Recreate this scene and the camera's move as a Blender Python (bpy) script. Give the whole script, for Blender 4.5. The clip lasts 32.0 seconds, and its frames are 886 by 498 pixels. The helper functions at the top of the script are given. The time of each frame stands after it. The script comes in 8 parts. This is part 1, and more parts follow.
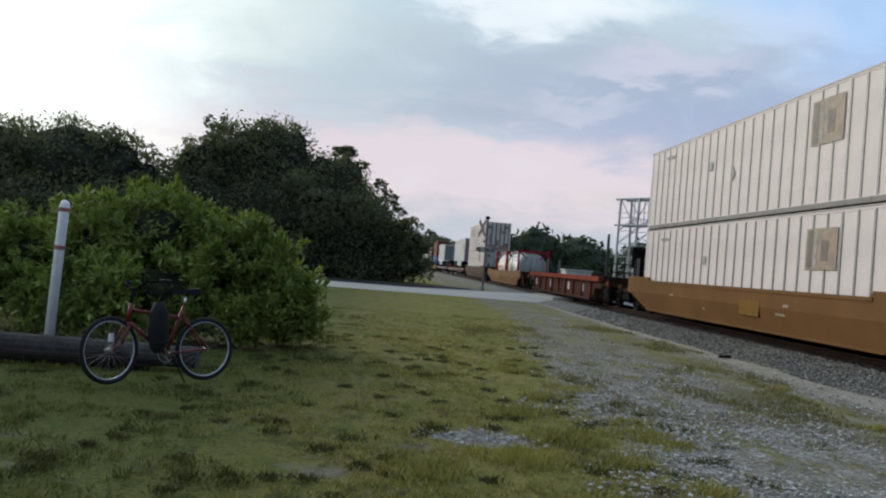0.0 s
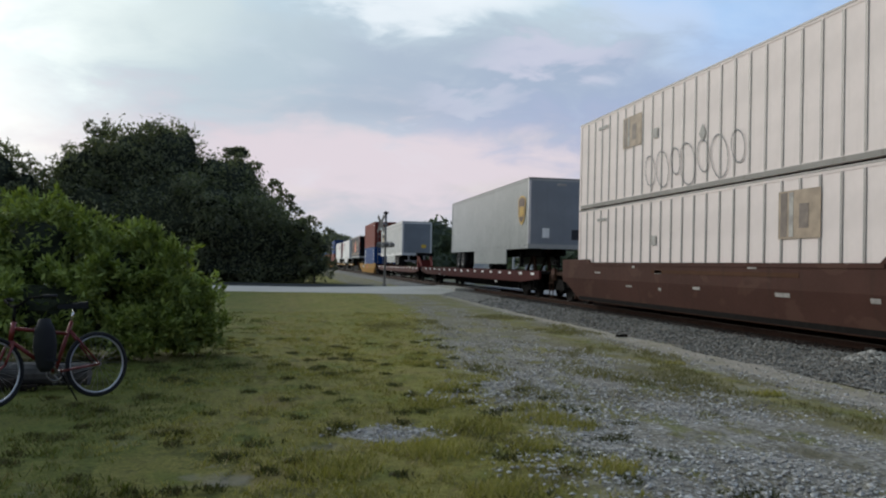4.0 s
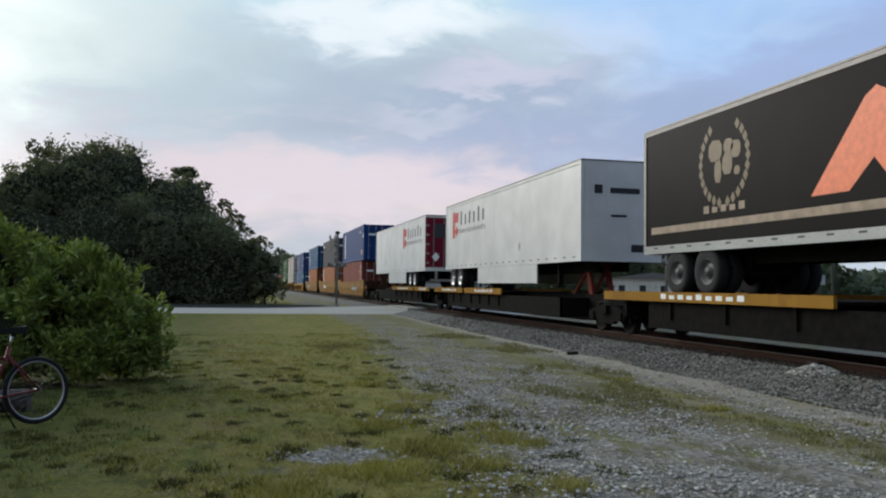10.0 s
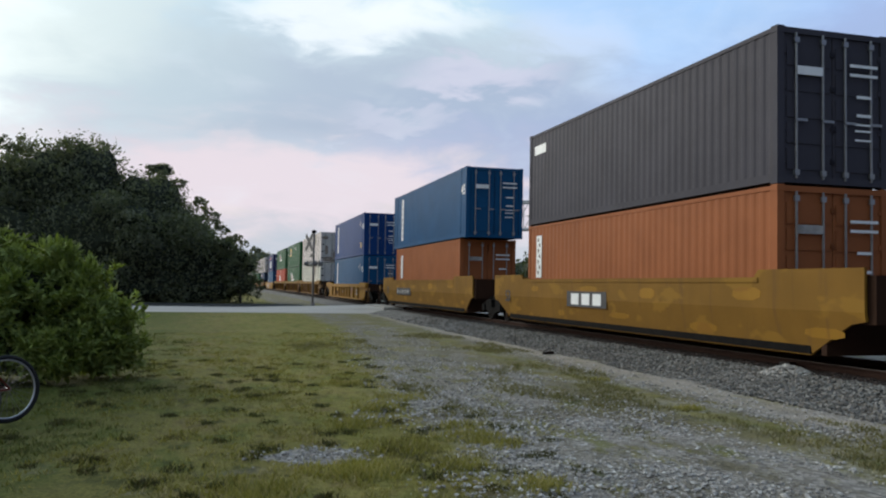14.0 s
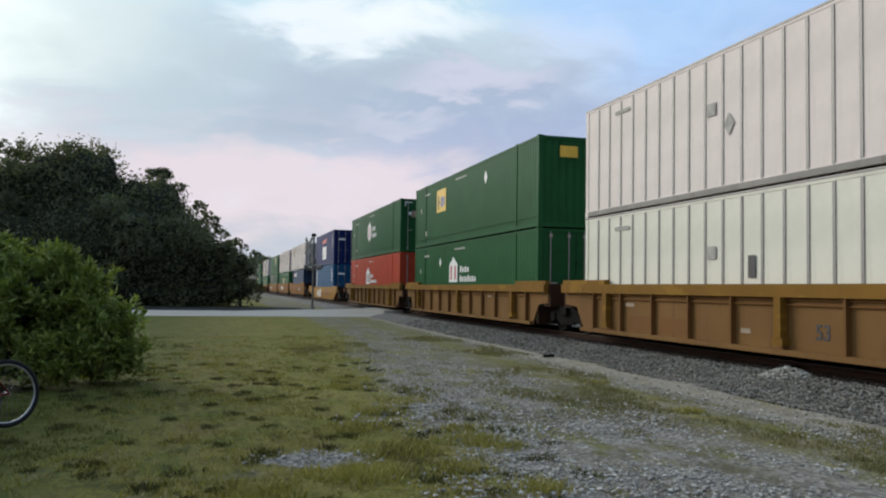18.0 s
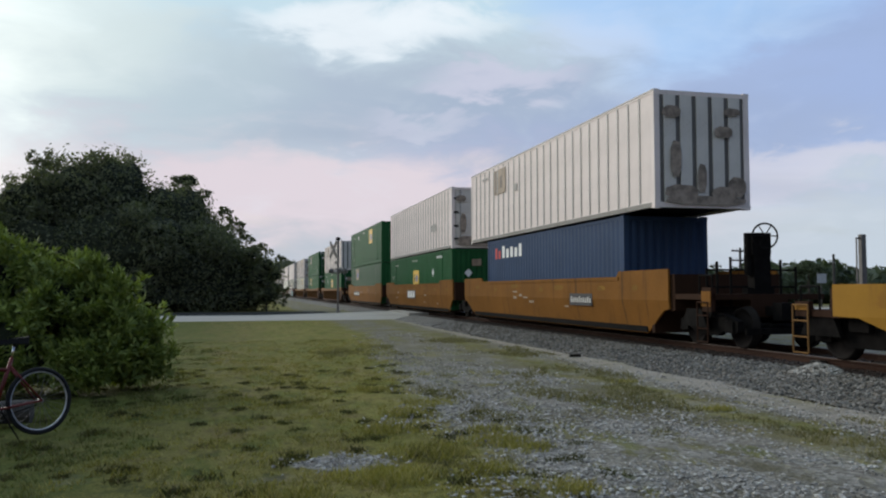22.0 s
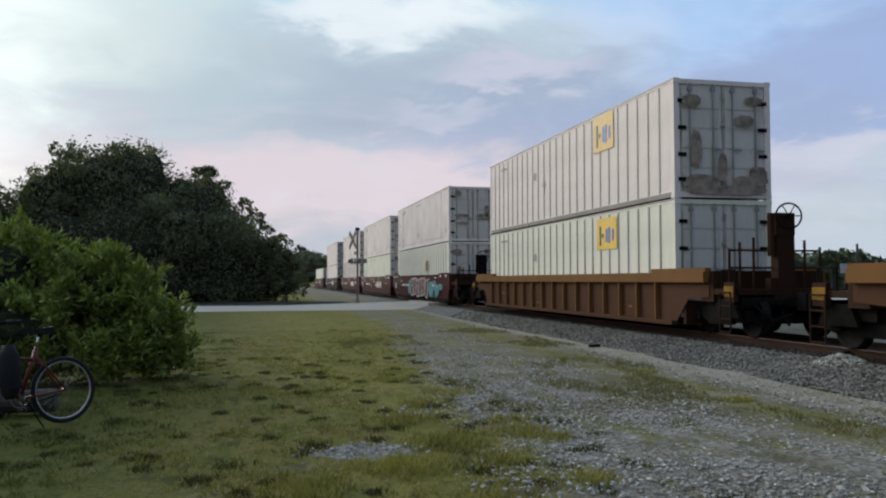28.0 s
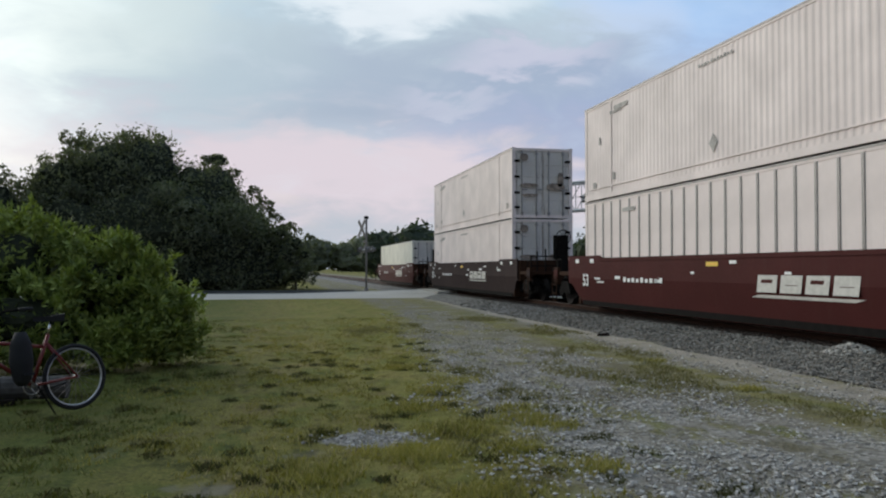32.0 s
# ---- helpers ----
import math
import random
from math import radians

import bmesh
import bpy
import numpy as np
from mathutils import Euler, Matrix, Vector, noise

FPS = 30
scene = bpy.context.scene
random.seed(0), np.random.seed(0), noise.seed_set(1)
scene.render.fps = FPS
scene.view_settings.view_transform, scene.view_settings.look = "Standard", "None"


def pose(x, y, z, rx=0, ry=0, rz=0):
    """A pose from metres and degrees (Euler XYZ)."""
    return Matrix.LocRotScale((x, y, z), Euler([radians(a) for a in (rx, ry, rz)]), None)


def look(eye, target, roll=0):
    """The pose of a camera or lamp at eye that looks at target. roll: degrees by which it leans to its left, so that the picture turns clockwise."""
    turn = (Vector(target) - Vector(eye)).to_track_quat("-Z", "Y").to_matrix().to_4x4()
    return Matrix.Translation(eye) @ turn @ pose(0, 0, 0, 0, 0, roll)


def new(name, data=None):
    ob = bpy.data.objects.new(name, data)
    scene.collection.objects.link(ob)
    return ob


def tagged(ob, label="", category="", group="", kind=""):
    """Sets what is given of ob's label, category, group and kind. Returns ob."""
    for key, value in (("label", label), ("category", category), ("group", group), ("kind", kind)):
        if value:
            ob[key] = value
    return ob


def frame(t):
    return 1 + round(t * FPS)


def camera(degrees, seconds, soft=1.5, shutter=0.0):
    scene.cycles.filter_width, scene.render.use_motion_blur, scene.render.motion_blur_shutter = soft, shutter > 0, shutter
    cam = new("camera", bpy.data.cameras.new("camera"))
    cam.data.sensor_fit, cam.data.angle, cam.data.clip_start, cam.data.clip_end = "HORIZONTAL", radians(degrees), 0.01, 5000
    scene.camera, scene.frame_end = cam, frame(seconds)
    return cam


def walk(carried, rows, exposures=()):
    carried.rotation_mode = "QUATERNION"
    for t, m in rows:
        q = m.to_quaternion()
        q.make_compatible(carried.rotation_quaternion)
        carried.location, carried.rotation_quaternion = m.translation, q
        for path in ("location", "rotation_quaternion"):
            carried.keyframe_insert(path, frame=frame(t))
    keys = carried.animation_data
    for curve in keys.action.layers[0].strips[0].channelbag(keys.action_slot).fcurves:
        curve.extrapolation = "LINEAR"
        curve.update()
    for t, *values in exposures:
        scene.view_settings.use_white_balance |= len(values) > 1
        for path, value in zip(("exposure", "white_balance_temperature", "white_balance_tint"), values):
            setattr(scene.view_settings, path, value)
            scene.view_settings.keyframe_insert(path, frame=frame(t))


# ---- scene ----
EYE = 1.55
LOOKS = [
    (0, -3.73, 1.13, 4.57), (0.5, -3.65, 1.45, 4.16), (1, -3.09, 1.66, 3.88), (1.5, -2.72, 1.51, 4.03),
    (2, -2.77, 1.54, 3.68), (2.5, -2.92, 1.42, 2.87), (3, -6.18, 1.26, 1.57), (3.5, -8.65, 1.23, 1.21),
    (4, -10.63, 1.13, 1.30), (4.5, -11.91, 1.19, 1.18), (6.5, -14.57, 2.15, 0.65), (7, -14.24, 2.19, 0.88),
    (7.5, -14.42, 2.48, 0.98), (8, -14.96, 3.00, 1.09), (8.5, -15.25, 2.86, 0.87), (9, -15.29, 3.11, 1.00),
    (9.5, -14.47, 2.74, 0.64), (10, -13.88, 2.53, 0.76), (10.5, -14.38, 2.80, 0.81), (11, -14.22, 2.52, 0.63),
    (11.5, -13.88, 2.37, 0.78), (12, -13.73, 1.56, 1.30), (12.5, -13.27, 1.98, 0.98), (13, -13.52, 1.89, 1.06),
    (13.5, -14.50, 2.18, 1.06), (15.5, -16.80, 2.95, 1.02), (16, -16.41, 2.80, 0.87), (16.5, -15.98, 2.70, 0.84),
    (17, -15.55, 2.46, 0.70), (17.5, -15.35, 2.53, 0.43), (18, -15.49, 2.74, 0.86), (18.5, -15.43, 2.55, 0.46),
    (19, -14.98, 2.44, 0.32), (19.5, -14.58, 2.60, 0.23), (20, -14.72, 2.38, 0.25), (20.5, -14.58, 2.43, -0.19),
    (21, -14.22, 2.51, -0.20), (21.5, -14.04, 2.66, -0.12), (22, -13.83, 2.83, -0.12), (22.5, -13.89, 2.90, -0.21),
    (23, -14.25, 2.64, -0.27), (23.5, -13.96, 2.34, -0.33), (24, -13.47, 2.45, -0.34), (24.5, -13.04, 2.39, -0.44),
    (25, -13.11, 2.39, -0.41), (25.5, -12.74, 2.68, -0.38), (26, -12.75, 2.54, -0.36), (26.5, -12.61, 2.17, -0.43),
    (28.5, -12.57, 2.17, -0.02), (29, -12.66, 2.23, 0.05), (29.5, -12.52, 2.34, 0.06), (30, -12.74, 2.31, -0.08),
    (30.5, -12.86, 2.16, -0.32), (31, -12.50, 2.02, -0.19), (31.5, -12.26, 1.58, -0.15), (32, -11.89, 1.36, -0.04),
]
cam = camera(56.3, 32.0, soft=2.1)
walk(cam, [(t, pose(-0.05 * max(0.0, min(1.0, (6.5 - t) / 4)), 0, EYE, 90 + pitch, 0, yaw) @ pose(0, 0, 0, 0, 0, roll)) for t, yaw, pitch, roll in LOOKS],
     [(0, 0), (1, -0.08), (2, -0.16), (3, -0.14), (4, -0.05), (7, 0), (10, 0), (11, -0.12), (12, -0.12), (13, 0.1), (16, 0.05), (19, 0.06), (22, -0.05), (26, -0.08), (30, -0.05), (32, -0.08)])

TRACK_X, RAIL, SPEED = 10.97, 0.33, 18.41

# ---------------------------------------------------------------- sky and sun
SUN_AZ, SUN_EL = -38.0, 20.0
world = bpy.data.worlds.new("evening_sky")
scene.world = world
world.use_nodes = True


class Nodes:
    """Short hand for building a node tree."""

    def __init__(self, tree):
        self.tree = tree
        tree.nodes.clear()

    def add(self, kind, **values):
        node = self.tree.nodes.new(kind)
        for key, value in values.items():
            node.inputs[key.replace("_", " ")].default_value = value
        return node

    def link(self, a, b):
        self.tree.links.new(a, b)

    def math(self, op, a, b=0.0, c=0.0):
        node = self.tree.nodes.new("ShaderNodeMath")
        node.operation = op
        for i, v in enumerate((a, b, c)):
            if isinstance(v, (int, float)):
                node.inputs[i].default_value = v
            else:
                self.link(v, node.inputs[i])
        return node.outputs[0]

    def span(self, v, lo, hi, out_lo=0.0, out_hi=1.0):
        node = self.tree.nodes.new("ShaderNodeMapRange")
        node.interpolation_type = "SMOOTHSTEP"
        node.clamp = True
        self.link(v, node.inputs[0])
        for i, x in zip((1, 2, 3, 4), (lo, hi, out_lo, out_hi)):
            node.inputs[i].default_value = x
        return node.outputs[0]

    def noise(self, vector, scale, detail=4.0, rough=0.55, distort=0.0):
        node = self.tree.nodes.new("ShaderNodeTexNoise")
        node.inputs["Scale"].default_value = scale
        node.inputs["Detail"].default_value = detail
        node.inputs["Roughness"].default_value = rough
        node.inputs["Distortion"].default_value = distort
        self.link(vector, node.inputs["Vector"])
        return node.outputs["Fac"]

    def mapping(self, vector, scale=(1, 1, 1), location=(0, 0, 0)):
        node = self.tree.nodes.new("ShaderNodeMapping")
        node.inputs["Scale"].default_value = scale
        node.inputs["Location"].default_value = location
        self.link(vector, node.inputs["Vector"])
        return node.outputs[0]

    def mix(self, fac, a, b, blend="MIX"):
        node = self.tree.nodes.new("ShaderNodeMix")
        node.data_type, node.blend_type = "RGBA", blend
        for v, socket in ((fac, node.inputs[0]), (a, node.inputs[6]), (b, node.inputs[7])):
            if isinstance(v, (int, float)):
                socket.default_value = v
            elif isinstance(v, (tuple, list)):
                socket.default_value = (*v[:3], 1)
            else:
                self.link(v, socket)
        return node.outputs[2]


def build_sky():
    n = Nodes(world.node_tree)
    way = n.add("ShaderNodeTexCoord").outputs["Generated"]
    split = n.add("ShaderNodeSeparateXYZ")
    n.link(way, split.inputs[0])
    x, y, z = split.outputs
    sky = n.tree.nodes.new("ShaderNodeTexSky")
    sky.sky_type, sky.sun_disc = "NISHITA", False
    sky.sun_elevation, sky.sun_rotation = radians(SUN_EL), radians(SUN_AZ)
    sky.air_density, sky.dust_density = 1.3, 2.0
    clear = n.mix(1.0, sky.outputs[0], (0.11, 0.11, 0.11), "MULTIPLY")
    # clouds lie on a flat deck: stretch the noise towards the horizon
    flat = n.math("ADD", n.math("ABSOLUTE", z), 0.12)
    deck = n.add("ShaderNodeCombineXYZ")
    n.link(n.math("DIVIDE", x, flat), deck.inputs[0])
    n.link(n.math("DIVIDE", y, flat), deck.inputs[1])
    puff = n.add("ShaderNodeCombineXYZ")
    high = n.math("ADD", n.math("ABSOLUTE", z), 0.34)
    n.link(n.math("DIVIDE", x, high), puff.inputs[0])
    n.link(n.math("DIVIDE", y, high), puff.inputs[1])
    n.link(n.math("MULTIPLY", z, 2.6), puff.inputs[2])
    big = n.noise(n.mapping(deck.outputs[0], (0.55, 0.8, 1), SKY_SHIFT), 1.0, 5, 0.5, 0.4)
    fine = n.noise(n.mapping(puff.outputs[0], (2.6, 2.6, 2.2), (4, 1, 0)), 1.0, 6, 0.55, 0.5)
    wisp = n.noise(n.mapping(puff.outputs[0], (5.5, 5.5, 4.5), (9, 2, 0)), 1.0, 6, 0.55, 0.4)
    # bearing and height in degrees, ragged by the noise
    rag = n.math("SUBTRACT", n.math("ADD", fine, wisp), 1.0)
    bearing = n.math("ADD", n.math("MULTIPLY", n.math("ARCTAN2", x, y), 57.3), n.math("MULTIPLY", rag, 7.0))
    height = n.math("ADD", n.math("MULTIPLY", n.math("ARCSINE", z), 57.3), n.math("MULTIPLY", n.math("SUBTRACT", n.math("ADD", big, wisp), 1.0), 7.0))

    def bank(at, up, wide, tall, strength):
        """A cloud bank round a bearing and a height."""
        a = n.math("DIVIDE", n.math("SUBTRACT", bearing, at), wide)
        b = n.math("DIVIDE", n.math("SUBTRACT", height, up), tall)
        d = n.math("ADD", n.math("MULTIPLY", a, a), n.math("MULTIPLY", b, b))
        return n.math("MULTIPLY", n.span(d, 1.9, 0.0), strength * 1.1)

    # a pink rim, then slate-blue cloud, then paler cloud higher up
    colour = n.mix(n.span(height, 1.0, 5.5), (0.56, 0.59, 0.64), (0.78, 0.68, 0.71))
    colour = n.mix(n.span(height, 7.5, 12.5), colour, (0.55, 0.63, 0.70))
    colour = n.mix(n.span(height, 14.0, 19.0), colour, (0.61, 0.77, 0.84))
    right = n.mix(n.span(height, 5.0, 12.0), (0.60, 0.66, 0.72), (0.40, 0.52, 0.82))
    colour = n.mix(n.span(bearing, 16.0, 42.0), colour, right)
    for at, up, wide, tall, strength, tone in (
            (24, 10.5, 15, 3.2, 0.7, (0.36, 0.44, 0.63)), (9, 12.6, 13, 2.2, 0.6, (0.42, 0.49, 0.60)), (40, 13, 12, 3.5, 0.55, (0.39, 0.48, 0.70)),
            (31, 19, 12, 4, 0.8, (0.42, 0.63, 0.93)), (-6, 13.5, 9, 3.0, 0.5, (0.58, 0.68, 0.71)), (36, 8.2, 9, 1.3, 0.6, (0.74, 0.71, 0.78)),
            (8.5, 17.2, 8, 1.5, 0.85, (0.93, 0.97, 0.99)), (-11, 16, 7, 4, 0.55, (0.80, 0.88, 0.84)), (17, 13.6, 4.5, 0.9, 0.55, (0.72, 0.69, 0.80)),
            (6, 6.6, 16, 2.4, 0.4, (0.84, 0.73, 0.77)), (12, 11.2, 4, 0.7, 0.5, (0.66, 0.66, 0.76)), (24, 16.5, 5, 1.6, 0.4, (0.72, 0.78, 0.92))):
        colour = n.mix(bank(at, up, wide, tall, strength), colour, tone)
    colour = n.mix(n.math("MULTIPLY", n.span(wisp, 0.48, 0.80), 0.20), colour, (0.86, 0.88, 0.92))
    colour = n.mix(n.math("MULTIPLY", n.span(big, 0.50, 0.70), 0.30), colour, (0.40, 0.45, 0.55))
    colour = n.mix(n.math("MULTIPLY", n.span(n.math("SUBTRACT", fine, big), 0.05, 0.35), 0.15), colour, clear)
    # glare of the low sun behind the cloud
    dot = n.tree.nodes.new("ShaderNodeVectorMath")
    dot.operation = "DOT_PRODUCT"
    n.link(way, dot.inputs[0])
    dot.inputs[1].default_value = (math.sin(radians(-36)) * math.cos(radians(17)), math.cos(radians(-36)) * math.cos(radians(17)), math.sin(radians(17)))
    glare = n.math("POWER", n.span(n.math("ADD", dot.outputs["Value"], n.math("MULTIPLY", rag, 0.05)), 0.84, 1.0), 1.9)
    colour = n.mix(glare, colour, (1.32, 1.36, 1.24))
    # away from the sun the evening sky is darker
    lee = n.tree.nodes.new("ShaderNodeVectorMath")
    lee.operation = "DOT_PRODUCT"
    n.link(way, lee.inputs[0])
    lee.inputs[1].default_value = (math.sin(radians(-35)), math.cos(radians(-35)), 0)
    colour = n.mix(n.span(lee.outputs["Value"], 0.1, -0.8), colour, n.mix(1.0, colour, (0.40, 0.43, 0.48), "MULTIPLY"))
    colour = n.mix(n.span(z, -0.02, -0.10), colour, (0.16, 0.17, 0.15))
    colour = n.mix(1.0, colour, (0.965, 1.0, 1.04), "MULTIPLY")
    back = n.add("ShaderNodeBackground", Strength=1.0)
    n.link(colour, back.inputs[0])
    out = n.tree.nodes.new("ShaderNodeOutputWorld")
    n.link(back.outputs[0], out.inputs[0])


SKY_SHIFT = (0.3, 0.2, 0)
build_sky()
sun_data = bpy.data.lights.new("sun", "SUN")
sun_data.energy, sun_data.angle, sun_data.color = 1.95, radians(34), (1.0, 0.95, 0.87)
sun = new("sun", sun_data)
sun.matrix_world = look((0, 0, 60), (math.sin(radians(SUN_AZ)) * -60, math.cos(radians(SUN_AZ)) * -60, 60 - 60 * math.tan(radians(SUN_EL))))


# ---------------------------------------------------------------- materials
def surface(name, make):
    m = bpy.data.materials.new(name)
    m.use_nodes = True
    n = Nodes(m.node_tree)
    shader = n.add("ShaderNodeBsdfPrincipled")
    out = n.add("ShaderNodeOutputMaterial")
    n.link(shader.outputs[0], out.inputs[0])
    make(n, shader)
    return m


def relief(n, shader, height, strength, distance=0.01):
    bump = n.add("ShaderNodeBump", Strength=strength, Distance=distance)
    n.link(height, bump.inputs["Height"])
    n.link(bump.outputs[0], shader.inputs["Normal"])


def tint(c, k):
    return tuple(min(1.0, v * k) for v in c)


def paint(name, base, rough=0.5, dirt=0.35, grime=(0.10, 0.075, 0.055), patch=None, metal=0.0, sheen=0.05):
    """Painted steel: faded in broad patches, streaked downwards, dusty at a finer scale."""
    def make(n, s):
        co = n.add("ShaderNodeTexCoord").outputs["Object"]
        broad = n.noise(co, 0.7, 4)
        colour = n.mix(n.span(broad, 0.3, 0.75), tint(base, 0.88), tint(base, 1.08))
        streak = n.noise(n.mapping(co, (5, 5, 0.35)), 1.0, 5, 0.6)
        colour = n.mix(n.math("MULTIPLY", n.span(streak, 0.52, 0.8), dirt), colour, grime)
        speck = n.noise(co, 22.0, 5, 0.65)
        colour = n.mix(n.math("MULTIPLY", n.span(speck, 0.58, 0.78), dirt * 0.6), colour, grime)
        if patch:
            colour = n.mix(n.math("MULTIPLY", n.span(n.noise(n.mapping(co, (0, 0.8, 1.6), (3, 1, 2)), 1.0, 3), 0.56, 0.62), 0.75), colour, patch)
        n.link(colour, s.inputs["Base Color"])
        n.link(n.span(speck, 0.2, 0.8, rough - 0.1, min(1, rough + 0.18)), s.inputs["Roughness"])
        s.inputs["Metallic"].default_value = metal
        s.inputs["Specular IOR Level"].default_value = sheen
        relief(n, s, speck, 0.12, 0.004)
    return surface(name, make)


def plain(name, base, rough=0.6, metal=0.0, vary=0.12, scale=9.0, sheen=0.4):
    def make(n, s):
        co = n.add("ShaderNodeTexCoord").outputs["Object"]
        f = n.noise(co, scale, 4)
        n.link(n.mix(n.span(f, 0.25, 0.75), tint(base, 1 - vary), tint(base, 1 + vary)), s.inputs["Base Color"])
        s.inputs["Roughness"].default_value, s.inputs["Metallic"].default_value = rough, metal
        s.inputs["Specular IOR Level"].default_value = sheen
        relief(n, s, f, 0.08, 0.004)
    return surface(name, make)


def leafy(name, dark, light, dry=None, fleck=0.8, glow=0.22):
    def make(n, s):
        geo = n.add("ShaderNodeNewGeometry")
        r = geo.outputs["Random Per Island"]
        colour = n.mix(r, dark, light)
        if dry:
            colour = n.mix(n.span(n.math("FRACT", n.math("MULTIPLY", r, 7.31)), 0.72, 0.95), colour, dry)
        co = n.add("ShaderNodeTexCoord").outputs["Object"]
        colour = n.mix(n.math("MULTIPLY", n.span(n.noise(co, fleck, 3), 0.45, 0.7), 0.5), colour, tint(light, 1.3))
        n.link(colour, s.inputs["Base Color"])
        s.inputs["Roughness"].default_value = 0.65
        s.inputs["Specular IOR Level"].default_value = 0.25
        clear = n.add("ShaderNodeBsdfTranslucent")
        n.link(n.mix(1.0, colour, (1.1, 1.25, 0.5), "MULTIPLY"), clear.inputs[0])
        both = n.add("ShaderNodeMixShader", Fac=glow)
        n.link(s.outputs[0], both.inputs[1])
        n.link(clear.outputs[0], both.inputs[2])
        out = [x for x in n.tree.nodes if x.type == "OUTPUT_MATERIAL"][0]
        n.link(both.outputs[0], out.inputs[0])
    return surface(name, make)


def ground_surface():
    def make(n, s):
        co = n.add("ShaderNodeTexCoord").outputs["Object"]
        split = n.add("ShaderNodeSeparateXYZ")
        n.link(co, split.inputs[0])
        x, y, _ = split.outputs
        # mown grass: olive, with dry and bare patches
        a, b, c = n.noise(co, 0.32, 5), n.noise(co, 2.6, 6, 0.65), n.noise(co, 28.0, 5, 0.7)
        grass = n.mix(n.span(c, 0.3, 0.7), (0.105, 0.090, 0.026), (0.285, 0.235, 0.072))
        grass = n.mix(n.math("MULTIPLY", n.span(a, 0.38, 0.60), 0.6), grass, (0.125, 0.125, 0.030))
        grass = n.mix(n.math("MULTIPLY", n.span(b, 0.52, 0.72), 0.6), grass, (0.225, 0.178, 0.088))
        # dark spots in the colour for tufts and their small shadows
        tuft_shade = n.noise(n.mapping(co, (1.0, 0.45, 1)), 3.6, 3, 0.5)
        grass = n.mix(n.math("MULTIPLY", n.span(tuft_shade, 0.57, 0.66), 0.6), grass, (0.030, 0.034, 0.012))
        green = n.noise(n.mapping(co, (1.0, 0.6, 1)), 1.5, 4, 0.55)
        grass = n.mix(n.math("MULTIPLY", n.span(green, 0.50, 0.64), 0.6), grass, (0.085, 0.112, 0.022))
        grass = n.mix(n.math("MULTIPLY", n.span(green, 0.46, 0.34), 0.5), grass, (0.200, 0.142, 0.066))
        speck = n.noise(n.mapping(co, (1.0, 0.55, 1)), 9.0, 4, 0.6)
        grass = n.mix(n.math("MULTIPLY", n.span(speck, 0.55, 0.63), 0.55), grass, (0.040, 0.040, 0.016))
        grass = n.mix(n.math("MULTIPLY", n.span(speck, 0.42, 0.33), 0.4), grass, (0.29, 0.262, 0.080))
        # greener towards the bush and darkened for its shade, yellower along the gravel
        lush_shade = n.span(n.math("ADD", x, n.math("MULTIPLY", n.math("SUBTRACT", a, 0.5), 5.0)), 0.6, -2.6)
        grass = n.mix(n.math("MULTIPLY", lush_shade, 0.75), grass, n.mix(n.span(c, 0.3, 0.7), (0.036, 0.050, 0.010), (0.095, 0.118, 0.024)))
        yellow = n.math("MULTIPLY", n.span(x, 0.2, 1.4), n.span(b, 0.40, 0.62))
        grass = n.mix(n.math("MULTIPLY", yellow, 0.5), grass, (0.235, 0.225, 0.050))
        sand = n.math("MULTIPLY", n.span(n.noise(co, 1.1, 5, 0.6), 0.57, 0.68), n.span(y, 8.5, 5.5))
        grass = n.mix(n.math("MULTIPLY", sand, 0.7), grass, (0.21, 0.19, 0.16))
        # sandy soil and stones
        stone = n.tree.nodes.new("ShaderNodeTexVoronoi")
        stone.inputs["Scale"].default_value = 19.0
        n.link(co, stone.inputs["Vector"])
        grey = n.mix(n.span(stone.outputs["Color"], 0.0, 1.0), (0.140, 0.128, 0.111), (0.42, 0.395, 0.358))
        grey = n.mix(n.math("MULTIPLY", n.span(n.noise(co, 1.3, 5), 0.4, 0.7), 0.5), grey, (0.19, 0.165, 0.13))
        # trodden brown soil with dead weeds through the middle of the lot
        soil = n.math("MULTIPLY", n.span(n.noise(n.mapping(co, (1.0, 0.55, 1)), 1.05, 5, 0.62), 0.44, 0.60), n.span(n.math("ABSOLUTE", n.math("SUBTRACT", x, 5.3)), 2.6, 1.1))
        grey = n.mix(n.math("MULTIPLY", soil, 0.85), grey, n.mix(n.span(c, 0.35, 0.65), (0.075, 0.066, 0.038), (0.19, 0.165, 0.10)))
        # farther off the stones sink into soil, with haze painted into the colour
        dusty = n.math("MULTIPLY", n.span(y, 11.0, 22.0), n.span(n.noise(co, 0.9, 5, 0.6), 0.30, 0.60, 0.35, 0.85))
        grey = n.mix(dusty, grey, n.mix(n.span(c, 0.3, 0.7), (0.120, 0.108, 0.072), (0.215, 0.195, 0.138)))
        # the gravel lies to the right of a wavering edge that draws away from the track near the camera
        edge = n.math("ADD", 2.25, n.math("MINIMUM", n.math("MULTIPLY", n.math("MAXIMUM", n.math("SUBTRACT", y, 10.0), 0.0), 0.115), 2.1))
        waver = n.math("MULTIPLY", n.math("SUBTRACT", n.noise(co, 0.75, 5, 0.62), 0.5), 2.2)
        lot = n.span(n.math("ADD", n.math("SUBTRACT", x, edge), waver), -0.30, 0.50)
        tuft = n.span(n.noise(n.mapping(co, (1.0, 0.42, 1)), 1.5, 6, 0.7), 0.50, 0.60)
